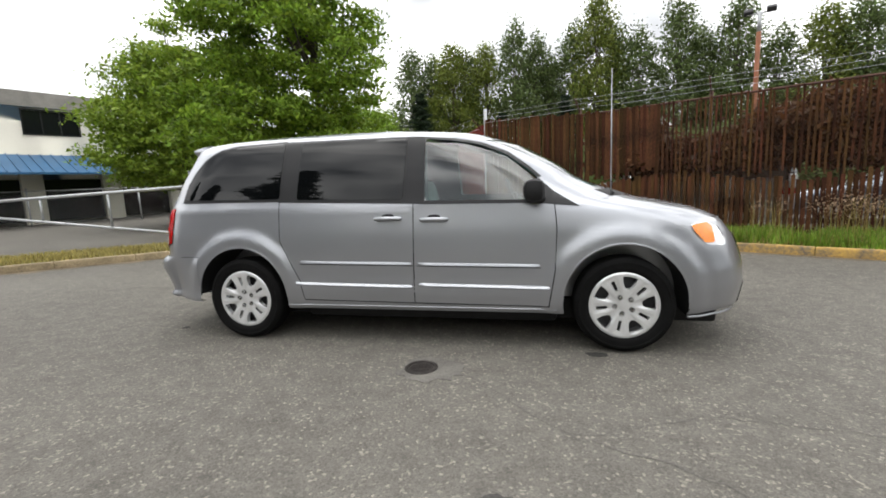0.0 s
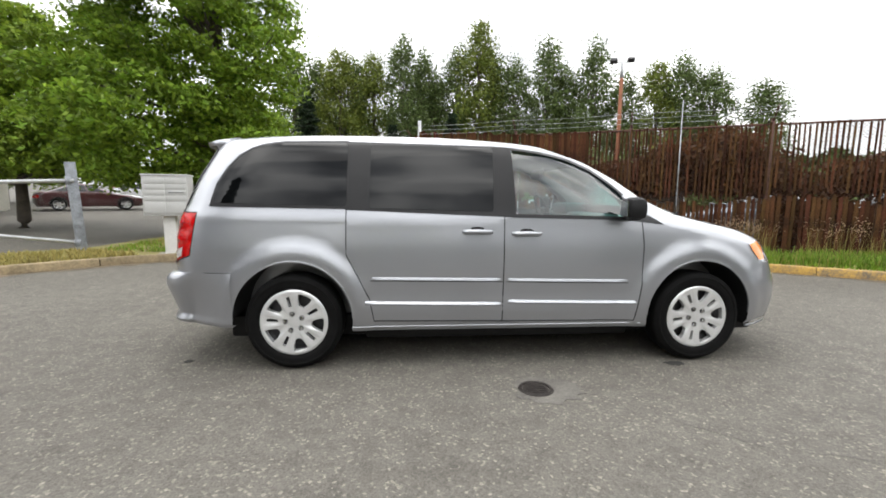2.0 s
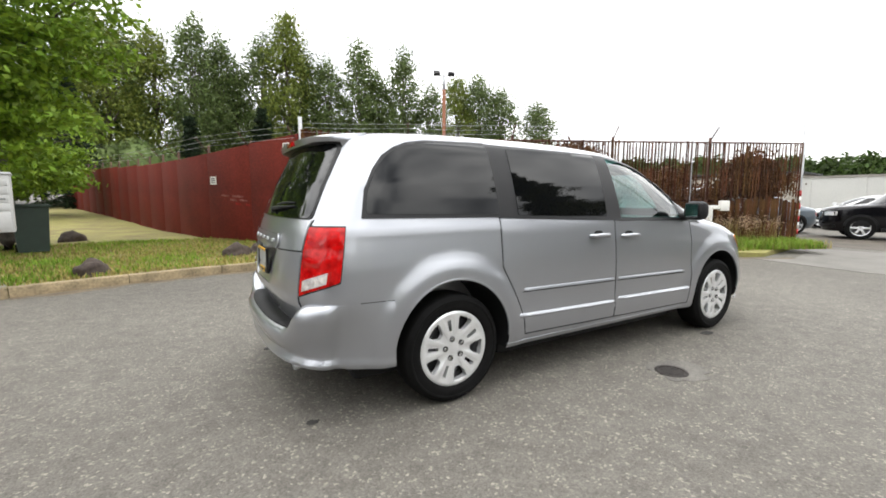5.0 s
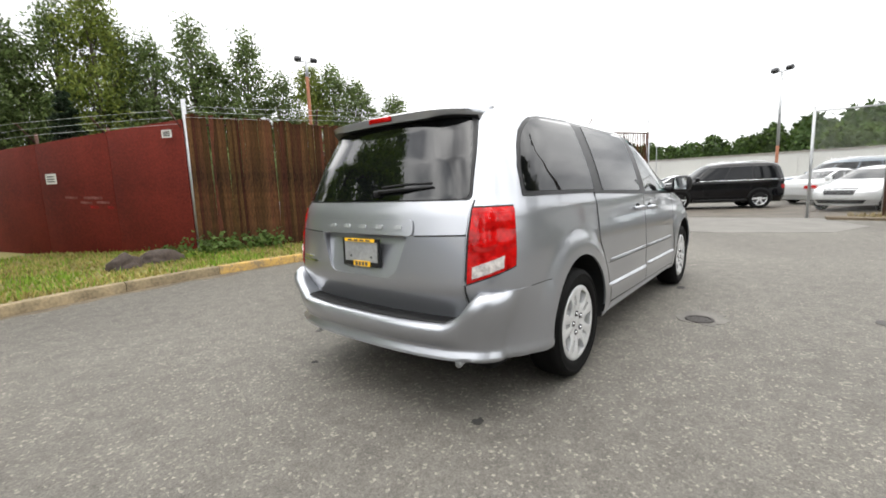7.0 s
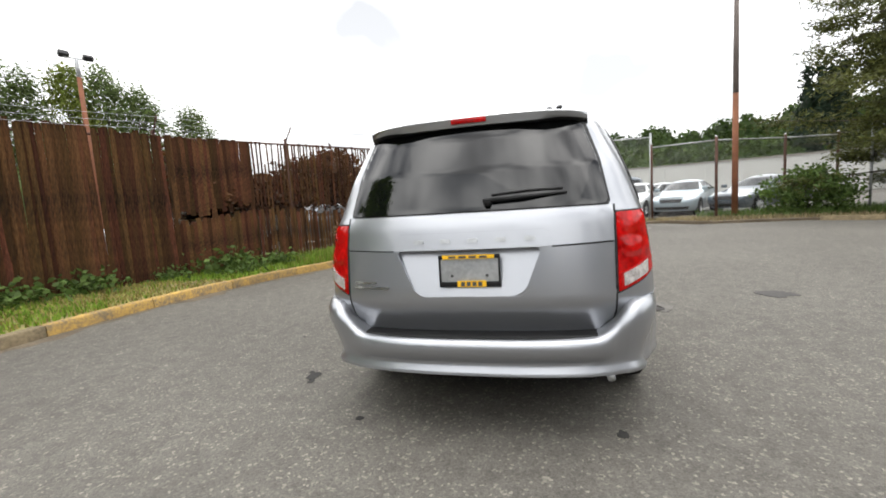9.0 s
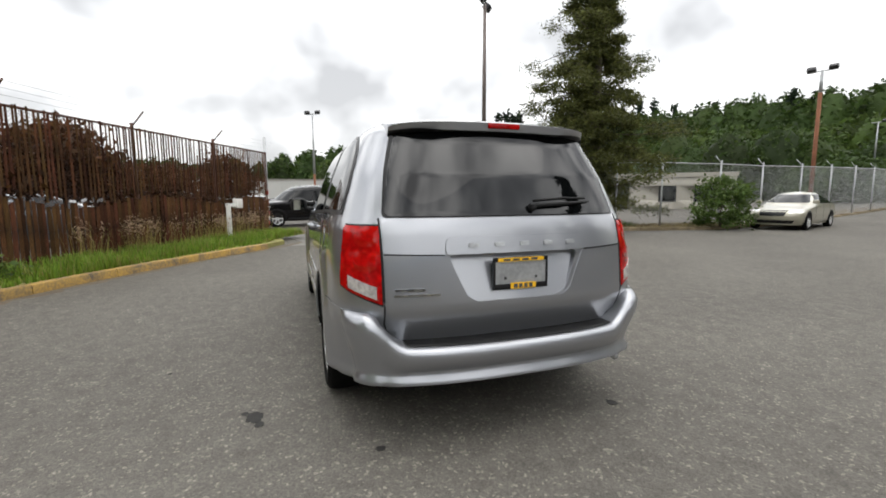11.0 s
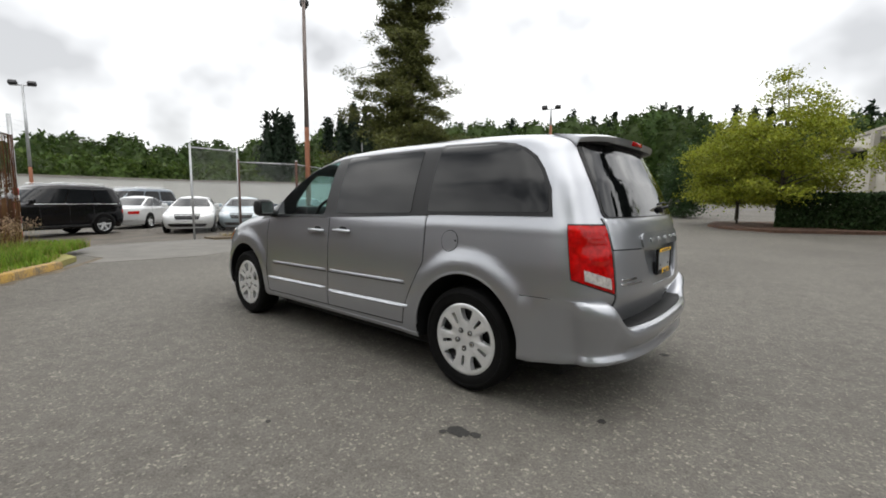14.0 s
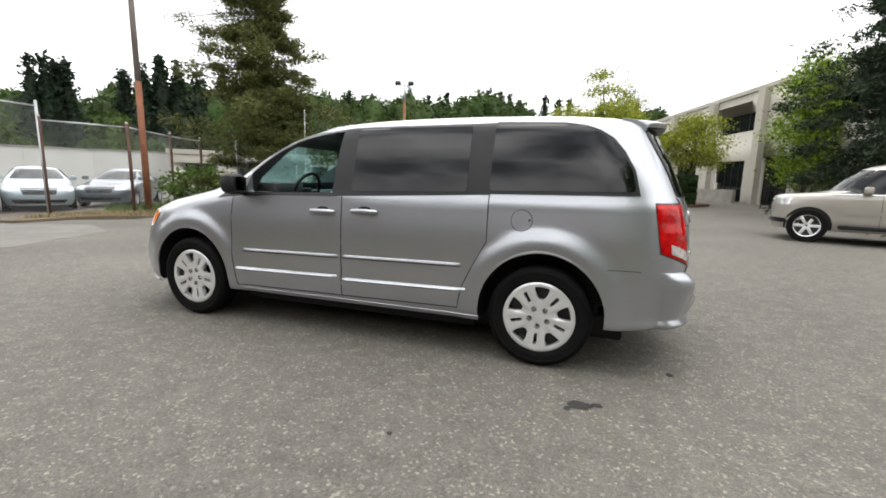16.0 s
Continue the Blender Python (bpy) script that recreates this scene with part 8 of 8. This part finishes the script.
    for k in range(7):
        part("tape_band", tube(bmesh.new(), [(e.x, e.y, 0.35 + 0.17 * k), (e.x, e.y, 0.50 + 0.17 * k)], 0.052, 10), M_REDTAPE if k % 2 == 0 else M_SIGN, ob, "red and white warning tape")


rust_fence()


def scrap_bin(a, b, depth, h):
    """An open rusty steel bin with ribbed sides behind the fence."""
    m, l = wall_frame(a, b)
    m = m @ Matrix.Translation((0, 0, ground_z(*a)))
    ob = thing("scrap_bin", m, "open rusty brown steel scrap bin behind the slatted fence", "bin", "scrap bins")
    bm = bmesh.new()
    box(bm, 0, l, 0, depth, 0.10, 0.16, 0.004)
    part("floor_plate", bm, M_RUST, ob)
    for x0, x1, y0, y1 in ((0, l, 0, 0.012), (0, l, depth - 0.012, depth), (0, 0.012, 0.013, depth - 0.013), (l - 0.012, l, 0.013, depth - 0.013)):
        bm = bmesh.new(); box(bm, x0, x1, y0, y1, 0.161, h - 0.05, 0.002)
        part("side_plate", bm, M_RUST, ob)
    rim = [(0, 0, h), (l, 0, h), (l, depth, h), (0, depth, h), (0, 0, h)]
    part("rim", tube(bmesh.new(), rim, 0.035, 8), M_RUST, ob)
    for k in range(int(l / 0.32) + 1):
        x = 0.05 + (l - 0.1) * k / max(1, int(l / 0.32))
        bm = bmesh.new(); box(bm, x - 0.025, x + 0.025, -0.045, -0.001, 0.10, h - 0.04, 0.006)
        part("rib", bm, M_RUST, ob)
    for x in (0.12, l - 0.12):
        bm = bmesh.new(); box(bm, x - 0.05, x + 0.05, 0.05, depth - 0.05, 0.0, 0.099, 0.004)
        part("skid", bm, M_RUST, ob)


scrap_bin((7.3, 4.85), (8.75, 4.27), 0.8, 1.34)
scrap_bin((9.1, 3.98), (10.08, 3.42), 0.8, 1.46)
scrap_bin((10.25, 3.3), (11.75, 2.55), 0.7, 0.80)


def kerbs():
    ob = thing("kerb", Matrix.Identity(4), "low concrete kerb with worn yellow paint", "kerb", kind="structure")
    for line, material in ((KERB, M_KERB), (KERB_WEST, M_KERBOLD)):
        P = [Vector((x, y, 0)) for x, y in line]
        cum = [0.0]
        for a, b in zip(P, P[1:]):
            cum.append(cum[-1] + (b - a).length)
        def along(s):
            for i in range(len(P) - 1):
                if s <= cum[i + 1] or i == len(P) - 2:
                    return P[i] + (P[i + 1] - P[i]) * ((s - cum[i]) / (cum[i + 1] - cum[i]))
        n = round(cum[-1] / 1.25)
        for k in range(n):
            s0, s1 = cum[-1] * k / n + 0.006, cum[-1] * (k + 1) / n - 0.006
            bm = bmesh.new()
            rows = []
            for j in range(5):
                s = s0 + (s1 - s0) * j / 4
                p = along(s); d = (along(min(s + 0.05, cum[-1])) - along(max(s - 0.05, 0))).normalized()
                o = Vector((-d.y, d.x, 0))
                if line is KERB_WEST:
                    o = -o
                end = 0.004 if j in (0, 4) else 0.0
                h = 0.145 - end
                rows.append([bm.verts.new(p + o * a + Vector((0, 0, z))) for a, z in ((0, -0.05), (0.004, h - 0.03), (0.02, h - 0.006), (0.045, h), (0.13, h), (0.15, h - 0.01), (0.15, -0.05))])
            for a, b in zip(rows, rows[1:]):
                for i in range(6):
                    bm.faces.new((a[i], a[i + 1], b[i + 1], b[i]))
            bm.faces.new(rows[0]); bm.faces.new(rows[-1][::-1])
            bmesh.ops.recalc_face_normals(bm, faces=bm.faces)
            part("kerb_stone", bm, M_KERBOLD if along(s0).x < -2.2 else material, ob)
    line = [(9.7, -7.6), (8.7, -9.2), (8.45, -11.2), (7.75, -14.0), (8.15, -17.0), (9.25, -22.0), (11.0, -29.0), (13.0, -36.5)]
    for a, b in zip(line, line[1:]):
        L = math.hypot(b[0] - a[0], b[1] - a[1]); n = max(1, round(L / 2.4))
        for k in range(n):
            p0 = (a[0] + (b[0] - a[0]) * k / n, a[1] + (b[1] - a[1]) * k / n)
            p1 = (a[0] + (b[0] - a[0]) * (k + 1) / n, a[1] + (b[1] - a[1]) * (k + 1) / n)
            m, l = wall_frame(p0, p1)
            bm = bmesh.new(); box(bm, 0.01, l - 0.01, -0.02, 0.14, 0.1, 0.32, 0.015)
            w = part("kerb_stone", bm, M_KERBOLD, ob); w.matrix_basis = m


kerbs()
